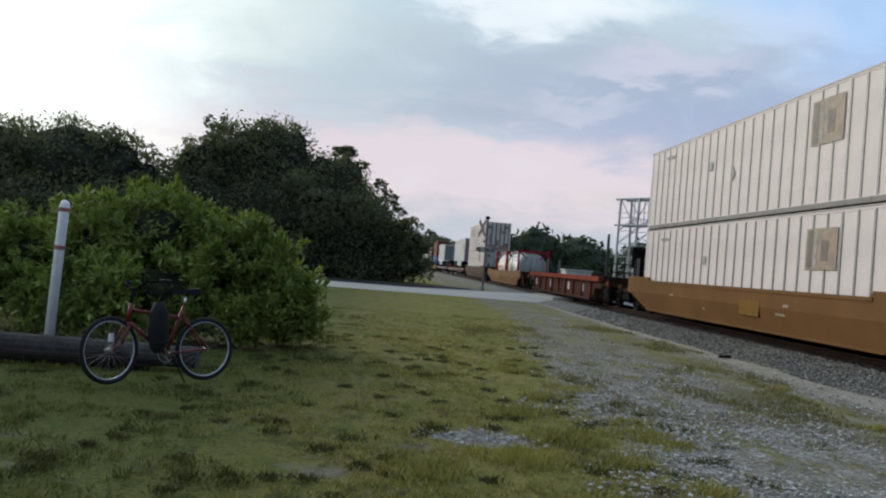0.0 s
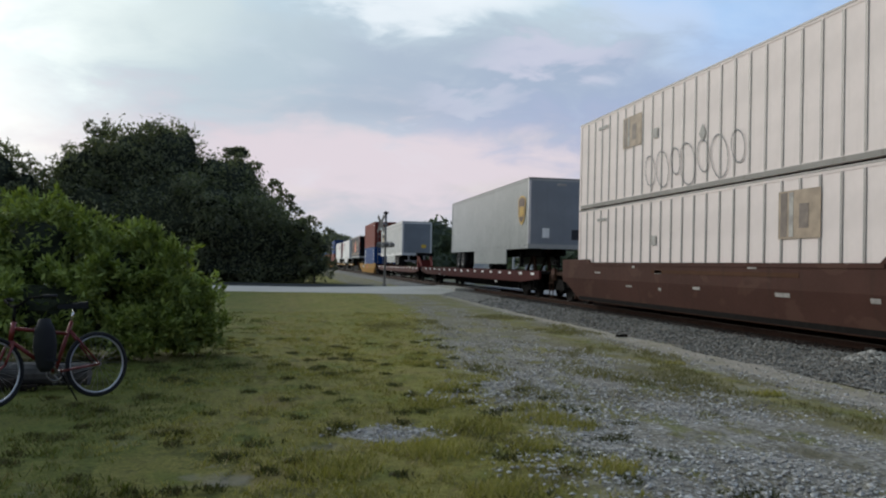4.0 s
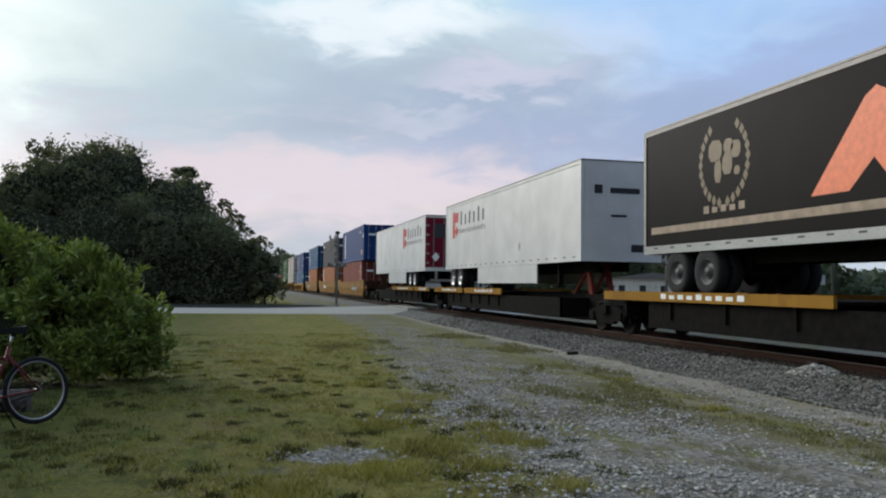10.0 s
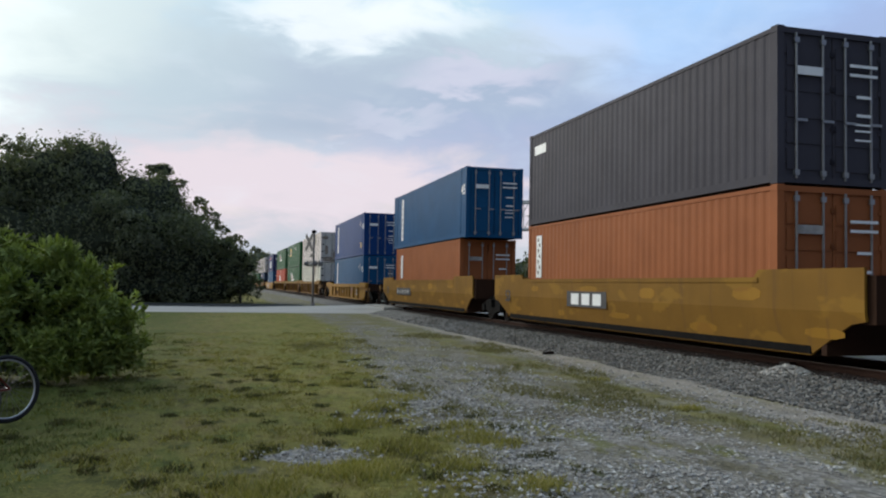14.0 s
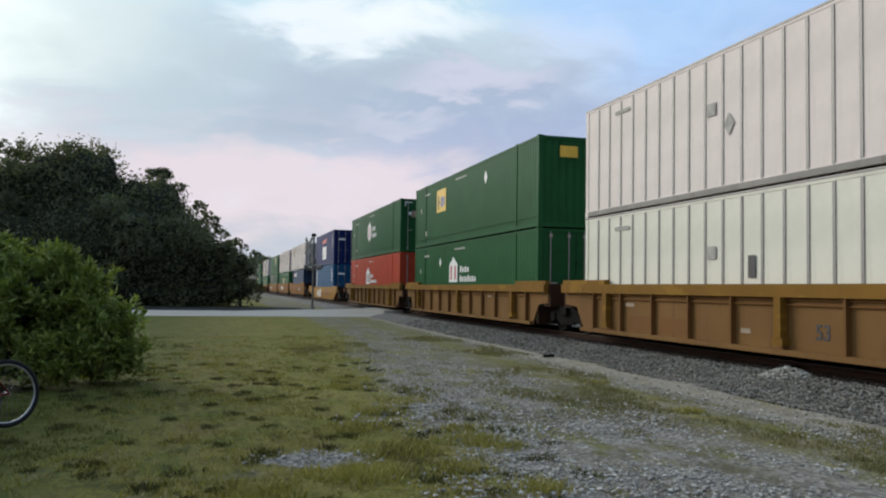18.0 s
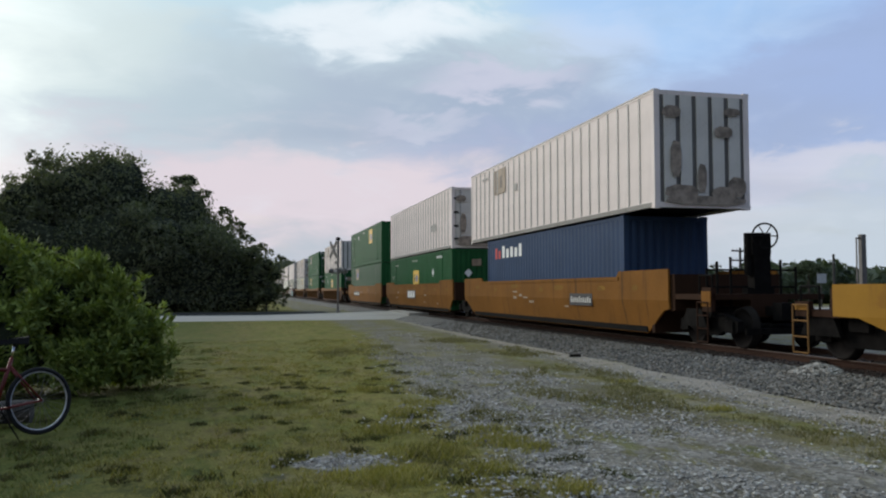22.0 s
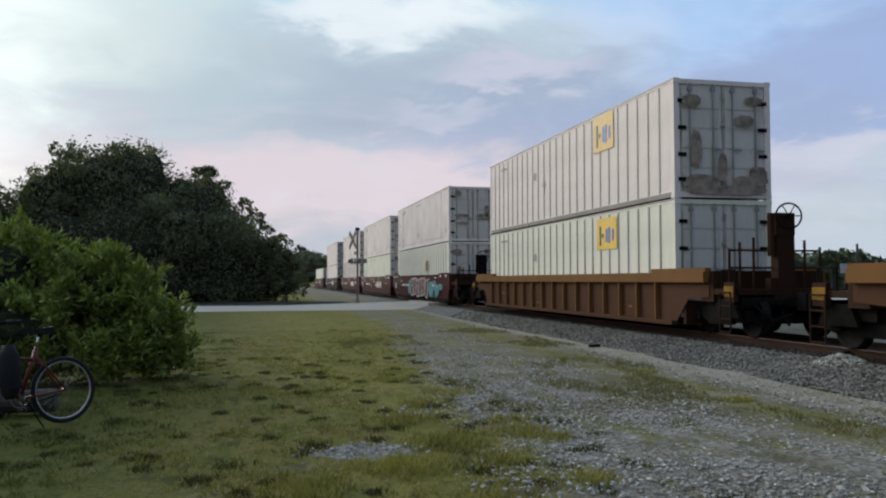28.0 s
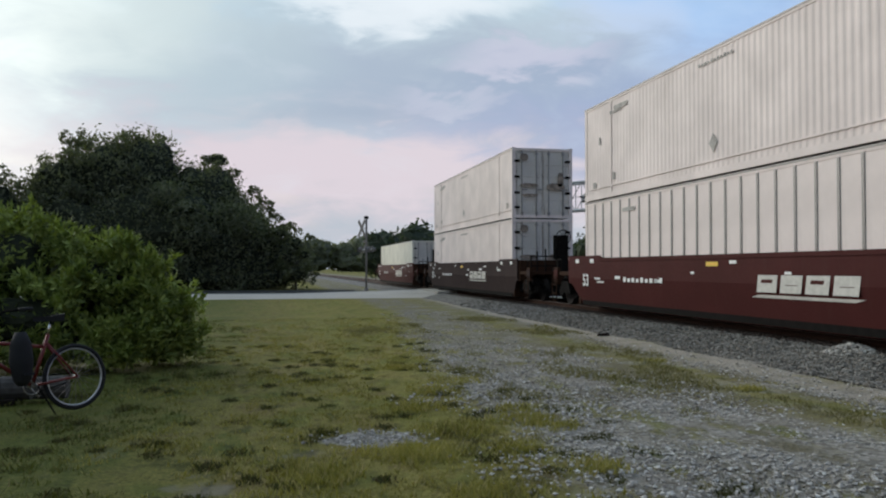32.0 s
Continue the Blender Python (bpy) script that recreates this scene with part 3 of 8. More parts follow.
# the road over the crossing, a low ramp on both sides
s = Shape()
for x0, x1, z0, z1 in ((-400, 1.5, 0.04, 0.06), (1.5, 9.0, 0.06, 0.25), (12.9, 400, 0.25, 0.10)):
    y0, y1 = (44.2 - 0.6 * (x + 400) / 409 if x < 12 else 43.6 for x in (x0, x1))
    s.add([(x0, y0, -0.02), (x1, y1, -0.02), (x1, 45.2, z1), (x0, 45.2, z0), (x1, 50.2, z1 + 0.02), (x0, 50.2, z0 + 0.02), (x1, 51.2, -0.02), (x0, 51.2, -0.02)],
          [(0, 1, 2, 3), (3, 2, 4, 5), (5, 4, 6, 7)])
solid("road", s, ROAD, "pale worn road leading over the railway crossing", "road", "structure")
s = Shape()
s.add([(-400, 51.2, 0.012), (6.0, 51.4, 0.012), (6.0, 60.5, 0.012), (-400, 62.5, 0.012)], [(0, 1, 2, 3)])
solid("road_shoulder", s, ASPHALT, "dark asphalt verge along the road", "road", "structure")
part_root = thing("crossing_panel", "grey crossing planks between the rails", "crossing", kind="structure")
for x0, x1 in ((-1.95, -0.86), (-0.64, 0.64), (0.86, 1.9)):
    for j in range(3):
        part("plank", Shape().box(TRACK_X + x0, TRACK_X + x1, 44.4 + j * 2.0, 46.35 + j * 2.0, 0.10, 0.315), ROAD, part_root)

# ballast bed
rng = np.random.default_rng(5)
s = Shape()
for y0, y1 in ((-660, 44.4), (50.4, 800)):
    ys = np.r_[-660, -300, -100, -20, np.arange(2, y1, 0.8), y1] if y1 < 100 else np.r_[np.arange(50.4, 90, 0.8), 120, 200, 400, 800]
    prof = [(-3.05, -0.03), (-2.75, 0.03), (-2.3, 0.10), (-1.8, 0.17), (-1.4, 0.19), (0, 0.19), (1.5, 0.19), (2.0, 0.17), (3.75, -0.03)]
    k = len(prof)
    v = [(TRACK_X + x + (0.10 * smooth_noise(y, x, 0.6, 3) if 0 < i < k - 1 else 0.0), y, z + (0.03 * smooth_noise(x, y, 1.3, 4))) for y in ys for i, (x, z) in enumerate(prof)]
    s.add(v, [(j * k + i, j * k + i + 1, (j + 1) * k + i + 1, (j + 1) * k + i) for j in range(len(ys) - 1) for i in range(k - 1)])
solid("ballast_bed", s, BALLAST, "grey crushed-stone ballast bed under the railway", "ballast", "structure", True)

STONE_V = [(1, 0.1, 0), (-0.9, 0.2, 0.1), (0.1, 0.8, -0.1), (0, -1.0, 0.15), (0.15, 0.1, 0.75), (-0.1, 0, -0.8)]
STONE_F = [(0, 2, 4), (2, 1, 4), (1, 3, 4), (3, 0, 4), (2, 0, 5), (1, 2, 5), (3, 1, 5), (0, 3, 5)]


def gravel_edge(y):
    """Where the lawn gives way to the gravel."""
    return np.interp(y, [0, 10, 15, 21, 28, 60], [2.2, 2.2, 2.7, 3.5, 4.3, 4.3])


def ballast_height(dx):
    return np.interp(dx, [-3.05, -2.75, -2.3, -1.8, -1.4, 0], [-0.03, 0.03, 0.10, 0.17, 0.19, 0.19])


def stones(name, label, material, xs, ys, zs, sizes, seed, flat=0.75):
    v, f = scattered(STONE_V, STONE_F, np.stack([xs, ys, zs], 1), sizes, np.random.default_rng(seed), flat)
    return tagged(new(name, bulk_mesh(name, v, f, material)), label, "stones", "", "stuff")


k = 17000
dx, yy = -3.15 + 1.66 * rng.power(0.9, k), 4 + 34 * rng.power(1.0, k) * rng.uniform(0.25, 1, k)
stones("ballast_stones", "loose grey crushed stones on the ballast shoulder", STONE, TRACK_X + dx, yy, ballast_height(dx) + 0.01, 0.018 + 0.042 * rng.uniform(0, 1, k) ** 1.6, 6)
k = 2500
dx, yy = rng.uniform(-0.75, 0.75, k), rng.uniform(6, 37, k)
stones("bed_stones", "rust-stained stones between the rails, darkened for the train's shade", RUSTY_SHADED, TRACK_X + dx, yy, np.full(k, 0.20), rng.uniform(0.02, 0.045, k), 7)
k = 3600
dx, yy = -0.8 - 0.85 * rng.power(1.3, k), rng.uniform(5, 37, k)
stones("rail_side_stones", "rust-stained stones along the rail, darkened for the train's shade", RUSTY_SHADED, TRACK_X + dx, yy, ballast_height(dx) + 0.01, rng.uniform(0.02, 0.05, k), 8)
# a heap of ballast beside the rail
k = 420
r, a = np.sqrt(rng.uniform(0, 1, k)), rng.uniform(0, 2 * math.pi, k)
stones("ballast_heap", "small heap of spilled pale ballast beside the rail", PEBBLE, 9.35 + 0.42 * r * np.cos(a), 11.9 + 0.5 * r * np.sin(a), 0.15 + 0.17 * (1 - r ** 1.4), rng.uniform(0.025, 0.055, k), 9)

# ties and rails
track = thing("railway_track", "rusty rails on dark timber ties", "railway track", kind="structure")
tie_mesh = Shape().box(-1.3, 1.3, -0.115, 0.115, -0.16, 0.0).mesh("tie", WOOD_TIE)
for i in range(150):
    y = 2 + 0.52 * i
    if not 44.2 < y < 50.6:
        part("tie", tie_mesh, WOOD_TIE, track, at=pose(TRACK_X + 0.02 * math.sin(i * 2.7), y, RAIL - 0.150 + 0.006 * math.sin(i * 1.9)))
for sx in (-1, 1):
    x = TRACK_X + sx * 0.755
    web = Shape()
    web.end_slab(-660, 800, [(x - 0.07, RAIL - 0.15), (x + 0.07, RAIL - 0.15), (x + 0.07, RAIL - 0.135), (x + 0.012, RAIL - 0.12), (x + 0.012, RAIL - 0.045), (x + 0.036, RAIL - 0.035), (x + 0.036, RAIL - 0.012), (x - 0.036, RAIL - 0.012), (x - 0.036, RAIL - 0.035), (x - 0.012, RAIL - 0.045), (x - 0.012, RAIL - 0.12), (x - 0.07, RAIL - 0.135)])
    rail = part("rail", web, RAIL_STEEL, track)
    part("rail_head", Shape().box(x - 0.03, x + 0.03, -660, 800, RAIL - 0.012, RAIL), RAIL_HEAD, rail)

# loose pebbles of the gravel lot, thinning out into the grass
k = 64000
xx, yy = rng.uniform(0.4, 7.6, k), 3.6 + 26 * rng.uniform(0, 1, k) ** 1.7
grow = np.array([smooth_noise(a, b, 0.55, 11) for a, b in zip(xx, yy)])
keep = xx + 1.0 * grow > gravel_edge(yy) + rng.uniform(-0.45, 0.45, k)
strip = np.clip(1 - np.abs(xx - 5.72 - 0.03 * yy) / 0.9, 0, 1)
soil = np.array([smooth_noise(a, b * 0.6, 0.9, 15) for a, b in zip(xx, yy)]) * np.clip(1.6 - np.abs(xx - 5.0), 0, 1)
keep &= rng.uniform(0, 1, k) > np.maximum(1.3 * strip, 2.2 * soil)
keep &= rng.uniform(0, 1, k) < np.interp(yy, [9, 14, 24], [1.0, 0.55, 0.2])
keep &= (np.abs(xx - 7.08 - 0.027 * yy) > 0.4) | (rng.uniform(0, 1, k) < 0.25)
bare = rng.normal(size=(340, 2)) * (0.26, 0.20) + (0.95, 7.6)
xx, yy, keep = np.r_[xx, bare[:, 0]], np.r_[yy, bare[:, 1]], np.r_[keep, np.ones(340, bool)]
stones("gravel", "pale grey gravel strewn over the trodden lot", PEBBLE, xx[keep], yy[keep], np.full(keep.sum(), 0.0), 0.008 + 0.028 * rng.uniform(0, 1, keep.sum()) ** 2.4, 12, 0.6)


def grass(name, label, count, xr, yr, tall, seed, dense, tone=BLADE, at=None):
    r = np.random.default_rng(seed)
    x, y = r.uniform(*xr, count), yr[0] + (yr[1] - yr[0]) * r.uniform(0, 1, count) ** 1.6
    if at is not None:
        x, y = at
    keep = dense(x, y, r)
    x, y = x[keep], y[keep]
    n, m = len(x), 7
    bx = (x[:, None] + r.normal(0, 0.035, (n, m))).ravel()
    by = (y[:, None] + r.normal(0, 0.035, (n, m))).ravel()
    h = (r.uniform(*tall, n)[:, None] * r.uniform(0.5, 1.2, (n, m))).ravel()
    a = r.uniform(0, 2 * math.pi, n * m)
    w = 0.0045 + 0.004 * r.uniform(0, 1, n * m)
    lean, b = h * r.uniform(0.2, 1.0, n * m), r.uniform(0, 2 * math.pi, n * m)
    base = np.stack([bx, by, np.full(n * m, -0.012)], 1)
    side = np.stack([w * np.cos(a), w * np.sin(a), 0 * a], 1)
    tip = base + np.stack([lean * np.cos(b), lean * np.sin(b), h], 1)
    v = np.stack([base - side, base + side, tip], 1).reshape(-1, 3)
    tagged(new(name, bulk_mesh(name, v, np.arange(len(v)).reshape(-1, 3), tone)), label, "grass", "", "stuff")


def lawn(x, y, r):
    g = np.array([smooth_noise(a, b, 0.55, 11) for a, b in zip(x, y)])
    bald = np.array([smooth_noise(a, b, 1.4, 21) for a, b in zip(x, y)])
    fleck = np.array([smooth_noise(a, b, 4.5, 23) for a, b in zip(x, y)])
    inside = x + 1.0 * g < gravel_edge(y) + r.uniform(-0.5, 0.35, len(x))
    patch = ((x - 0.95) / 0.42) ** 2 + ((y - 7.6) / 0.36) ** 2 < r.uniform(0.2, 1.6, len(x)) ** 1.3
    return inside & ~patch & (bald + 0.6 * fleck > -0.12 + r.uniform(-0.22, 0.22, len(x)))


def weeds(x, y, r):
    g = np.array([smooth_noise(a, b * 0.45, 1.1, 31) for a, b in zip(x, y)])
    strip = np.clip(1 - np.abs(x - 5.72 - 0.03 * y) / 0.9, 0, 1)
    return (x > 1.6) & (g > 0.27 - 0.42 * strip + r.uniform(-0.1, 0.2, len(x)))


def in_lush_shade(x, y):
    return x + 1.5 * np.array([smooth_noise(a, b, 0.5, 27) for a, b in zip(x, y)]) < -0.9


grass("lawn_grass", "short olive grass, patchy and partly dry", 30000, (-9.5, 4.9), (3.6, 26), (0.018, 0.060), 41, lambda x, y, r: lawn(x, y, r) & ~in_lush_shade(x, y))
grass("lush_shaded_grass", "greener grass towards the bush, darkened for its shade", 30000, (-9.5, 4.9), (3.6, 26), (0.020, 0.070), 46, lambda x, y, r: lawn(x, y, r) & in_lush_shade(x, y), LUSH_SHADED)
grass("gravel_weeds", "thin dry weeds growing through the gravel", 20000, (1.6, 7.4), (3.6, 26), (0.025, 0.08), 42, weeds, WEED)
tufts = np.random.default_rng(43)
centres = [(2.62, 8.22, 0.36), (2.68, 8.92, 0.25), (2.80, 7.82, 0.25), (2.56, 6.15, 0.22), (1.79, 7.85, 0.36), (1.25, 6.90, 0.36), (2.1, 6.9, 0.22), (1.6, 9.2, 0.3), (2.05, 10.3, 0.3), (2.5, 11.2, 0.32), (2.1, 12.9, 0.3),
           (6.1, 9.7, 0.2), (6.35, 12.9, 0.2), (0.4, 6.3, 0.3), (1.5, 5.6, 0.25)]


def clumps(x, y, r):
    keep = np.zeros(len(x), bool)
    for cx, cy, cr in centres:
        keep |= (x - cx) ** 2 + (y - cy) ** 2 < (cr * 1.2 * r.uniform(0.05, 1.15, len(x))) ** 2
    return keep


grass("grass_tufts", "longer yellowish grass tufts at the gravel's edge", 50000, (-1, 7.0), (4.5, 16.5), (0.03, 0.10), 44, clumps, TUFT)

# low weeds dotted over the lawn, their dark tone standing in for tuft shadows
spots = np.random.default_rng(47)
hub = np.stack([spots.uniform(-6.5, 3.4, 260), 4.2 + 13 * spots.uniform(0, 1, 260) ** 1.5], 1)
wide = spots.uniform(0.028, 0.065, 260)
reach = np.repeat(hub, 20, 0) + spots.normal(size=(260 * 20, 2)) * np.repeat(wide, 20)[:, None] * (1.0, 1.5)
grass("low_weeds", "low weeds dotted over the lawn, darkened for tuft shadows", 1, (0, 1), (0, 1), (0.015, 0.05), 48, lambda x, y, r: x < 3.6, SHADE_WEED, (reach[:, 0], reach[:, 1]))


# ---------------------------------------------------------------- plants
def leaves(lobes, count, size, seed, shell=0.35, weight=1.0):
    """Leaf quads spread through the outer part of ellipsoid lobes (x, y, z, rx, ry, rz)."""
    r = np.random.default_rng(seed)
    lobes = np.asarray(lobes, float)
    area = (lobes[:, 3] * lobes[:, 4] + lobes[:, 3] * lobes[:, 5] + lobes[:, 4] * lobes[:, 5])
    area = area ** weight
    pick = r.choice(len(lobes), count, p=area / area.sum())
    d = r.normal(size=(count, 3))
    d /= np.linalg.norm(d, axis=1)[:, None]
    rad = 1 - shell * r.uniform(0, 1, count) ** 1.3 + 0.07 * r.normal(size=count)
    rag = np.array([noise.noise(Vector(tuple(3.2 * q)) + Vector((float(p) * 3, 0, 0))) for q, p in zip(d, pick)])
    c = lobes[pick, :3] + d * lobes[pick, 3:] * (rad * (1 + 0.22 * rag))[:, None]
    keep = c[:, 2] > 0.04
    c, d = c[keep], d[keep]
    k = len(c)
    nrm = d + 0.9 * r.normal(size=(k, 3))
    nrm /= np.linalg.norm(nrm, axis=1)[:, None]
    t = np.cross(nrm, r.normal(size=(k, 3)))
    t /= np.linalg.norm(t, axis=1)[:, None]
    b = np.cross(nrm, t)
    L = (size * r.uniform(0.6, 1.4, k))[:, None]
    fold = 0.18 * L * nrm
    v = np.stack([c - t * L, c - b * L * 0.42 + fold, c + t * L, c + b * L * 0.42 + fold], 1).reshape(-1, 3)
    f = np.arange(len(v)).reshape(-1, 4)
    return v, np.concatenate([f[:, [0, 1, 2]], f[:, [0, 2, 3]]])


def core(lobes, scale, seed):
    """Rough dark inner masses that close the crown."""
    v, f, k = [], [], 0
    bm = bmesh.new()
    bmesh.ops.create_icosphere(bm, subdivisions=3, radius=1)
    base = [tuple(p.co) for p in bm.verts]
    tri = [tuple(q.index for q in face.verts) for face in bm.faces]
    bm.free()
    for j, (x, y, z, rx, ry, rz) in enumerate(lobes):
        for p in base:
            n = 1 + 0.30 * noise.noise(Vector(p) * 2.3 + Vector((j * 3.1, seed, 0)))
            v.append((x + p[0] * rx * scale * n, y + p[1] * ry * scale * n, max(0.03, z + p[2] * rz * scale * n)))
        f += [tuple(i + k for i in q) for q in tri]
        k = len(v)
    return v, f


def clumped(lobes, count, seed, bunch=None):
    """Small twig clumps on the outside of the lobes, for an uneven outline."""
    r, out = random.Random(seed), []
    while len(out) < count:
        x, y, z, rx, ry, rz = r.choice(lobes)
        d = Vector((r.gauss(0, 1), r.gauss(-0.3, 0.8), r.gauss(0.35, 0.9))).normalized()
        deep = 0.74 if bunch else 1.0
        q = (x + d.x * rx * deep, y + d.y * ry * deep, z + d.z * rz * deep)
        inside = sum(((q[0] - a) / b) ** 2 + ((q[1] - c) / e) ** 2 + ((q[2] - g) / h) ** 2 < 0.85 * deep * deep for a, c, g, b, e, h in lobes)
        if not inside and q[2] > (0.16 if bunch else 0.1):
            s = r.uniform(*bunch) if bunch else max(rx, rz) * r.uniform(0.12, 0.26)
            out.append((*q, s * 1.15, s, s * 0.8))
    return out


def shooting(lobes, count, size, seed):
    """Leafy shoots that stand out from the lobes, with leaves set along each."""
    r = np.random.default_rng(seed + 5)
    lobes = np.asarray(lobes, float)
    pick = r.choice(len(lobes), count * 3, p=lobes[:, 3] / lobes[:, 3].sum())
    d = r.normal(size=(count * 3, 3)) + np.array([0, -0.35, 0.45])
    d /= np.linalg.norm(d, axis=1)[:, None]
    base = lobes[pick, :3] + d * lobes[pick, 3:] * 0.86
    deep = np.zeros(len(base), int)
    for q in lobes:
        deep += (((base - q[:3]) / q[3:]) ** 2).sum(1) < 0.6
    ok = (deep == 0) & (base[:, 2] > 0.12)
    base, d = base[ok][:count], d[ok][:count]
    n, m = len(base), 26
    way = d * 0.75 + np.array([0, 0, 0.6]) + 0.25 * r.normal(size=(n, 3))
    way /= np.linalg.norm(way, axis=1)[:, None]
    long = r.uniform(0.10, 0.34, n)[:, None, None]
    s = r.uniform(0, 1, (n, m))[:, :, None]
    c = (base[:, None] + way[:, None] * long * s + np.array([0, 0, -0.10]) * s ** 2 * long + 0.05 * (1.1 - s) * r.normal(size=(n, m, 3))).reshape(-1, 3)
    t = (way[:, None] * 0.8 + 0.75 * r.normal(size=(n, m, 3)) + np.array([0, 0, -0.15])).reshape(-1, 3)
    t /= np.linalg.norm(t, axis=1)[:, None]
    b = np.cross(t, r.normal(size=t.shape) * 0.6 + np.array([0, -0.3, 1.0]))
    b /= np.linalg.norm(b, axis=1)[:, None]
    L = (size * r.uniform(0.8, 1.6, len(c)))[:, None]
    v = np.stack([c, c + t * L - b * L * 0.30, c + t * L * 2.1, c + t * L + b * L * 0.30], 1).reshape(-1, 3)
    f = np.arange(len(v)).reshape(-1, 4)
    return v, np.concatenate([f[:, [0, 1, 2]], f[:, [0, 2, 3]]])


def tree(name, label, category, at, trunk, lobes, count, size, material, seed, limbs=6, shell=0.35, inner=0.8, clumps=60, weight=1.0, puff=1.0, shoots=0, bunch=None):
    root = thing(name, label, category)
    root.matrix_basis = pose(*at)
    r = random.Random(seed)
    s = Shape()
    h, w = trunk
    s.rod((0, 0, -0.05), (0.1 * w, 0, h * 0.5), w, 10, w * 0.75).rod((0.1 * w, 0, h * 0.5), (0, 0, h), w * 0.75, 10, w * 0.45)
    for _ in range(limbs):
        lobe = r.choice(lobes)
        s.rod((0, 0, h * r.uniform(0.4, 0.95)), (lobe[0] * 0.8, lobe[1] * 0.8, lobe[2]), w * 0.4, 7, w * 0.1)
    part("trunk", s, BARK, root)
    outer = clumped(lobes, clumps, seed, bunch)
    if shoots:
        v, f = shooting(outer, shoots, size, seed)
        part("shoot_leaves", bulk_mesh("shoot_leaves", v, f, material), material, root)
    v, f = leaves([(*q[:3], q[3] * puff, q[4] * puff, q[5] * puff) for q in lobes] + outer, count, size, seed, shell, weight)
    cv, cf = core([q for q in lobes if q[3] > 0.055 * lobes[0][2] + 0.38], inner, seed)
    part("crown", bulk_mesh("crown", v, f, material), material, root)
    # the core is coloured dark in place of the shade inside the foliage
    part("inner_crown", bulk_mesh("inner_crown", np.asarray(cv), np.asarray(cf, int), INNER_SHADE), INNER_SHADE, root)
    return root


# two broad dark oaks behind the road
tree("oak_tree", "broad dark oak with foliage down to the ground", "tree", (-7.6, 68, 0), (4, 0.45),
     [(-3.9, 0, 8.2, 4.0, 4.5, 3.8), (-1.9, 0, 8.5, 3.0, 4, 3.9), (-7.4, 0, 7.1, 3.0, 4, 3.5), (2.7, 0, 7.0, 3.1, 4, 3.1), (4.5, -0.5, 5.4, 2.5, 3.5, 2.5), (6.5, -1, 3.5, 2.0, 3, 2.2),
      (8.5, -1, 2.0, 2.0, 2.5, 2.0), (-2, -4.2, 0.9, 9.5, 2.2, 1.5), (5.5, -3.6, 0.8, 4.6, 2.0, 1.3), (0, -2.5, 4.2, 7, 4, 4.2), (-6, -2, 3.8, 5.2, 4, 4.0), (4, -2.5, 2.8, 5.5, 4, 3), (-9.6, 0, 3.5, 3.2, 4, 3.5),
      (-7.7, 0, 11.6, 0.5, 0.5, 0.55), (-7.0, 0, 11.2, 0.6, 0.5, 0.35), (3.5, 0, 10.2, 0.9, 0.6, 0.4), (6.5, 0, 7.6, 0.55, 0.6, 0.4), (7.2, 0, 6.7, 0.75, 0.5, 0.3), (8.9, 0, 4.8, 0.6, 0.5, 0.3), (8.2, 0, 5.6, 0.6, 0.5, 0.35),
      (6.4, 0, 7.9, 0.4, 0.4, 0.3), (7.0, 0, 7.2, 0.45, 0.4, 0.25), (7.8, 0, 6.2, 0.45, 0.4, 0.25), (9.4, 0, 5.1, 0.4, 0.4, 0.22), (9.9, 0, 4.7, 0.35, 0.3, 0.22), (9.2, 0, 3.9, 0.5, 0.4, 0.3), (2.9, 0, 10.3, 0.5, 0.4, 0.3), (4.8, 0, 9.2, 0.5, 0.4, 0.3), (-6.6, 0, 12.1, 0.35, 0.3, 0.3), (-7.3, 0, 11.4, 0.4, 0.3, 0.3)],
     84000, 0.155, OAK, 61, 9, 0.3, 0.80, 190)
tree("oak_tree", "rounded dark oak standing behind the bushes", "tree", (-26, 66, 0), (3.5, 0.4),
     [(0.6, 0, 6.9, 4.6, 5, 3.8), (4.0, 0, 6.0, 3.4, 4, 3.8), (-4.6, 0, 6.1, 4.6, 4.5, 4.0), (0, -3.5, 0.9, 10, 2.2, 1.5), (0, -2, 2.9, 8.5, 4, 3.4), (6.6, 0, 4.4, 2.4, 3, 3.9), (-9.5, 0, 5.2, 5, 4, 4.4), (-14, 0, 4.0, 5, 4, 4)],
     50000, 0.17, OAK, 62, 7, 0.3, 0.80, 120)
tree("sapling_tree", "slim young tree at the oak's edge", "tree", (2.0, 63, 0), (2.6, 0.09),
     [(0.0, 0, 3.4, 0.8, 0.8, 0.9), (0.7, 0, 2.6, 0.8, 0.8, 0.6), (-0.6, 0, 2.4, 0.9, 0.8, 0.8), (1.0, 0, 3.9, 0.35, 0.35, 0.3), (-1.2, 0, 4.2, 0.9, 0.8, 0.6), (0.1, 0, 1.2, 1.5, 1, 1.2)], 1700, 0.15, OAK, 63, 5, 0.8, 0.45)


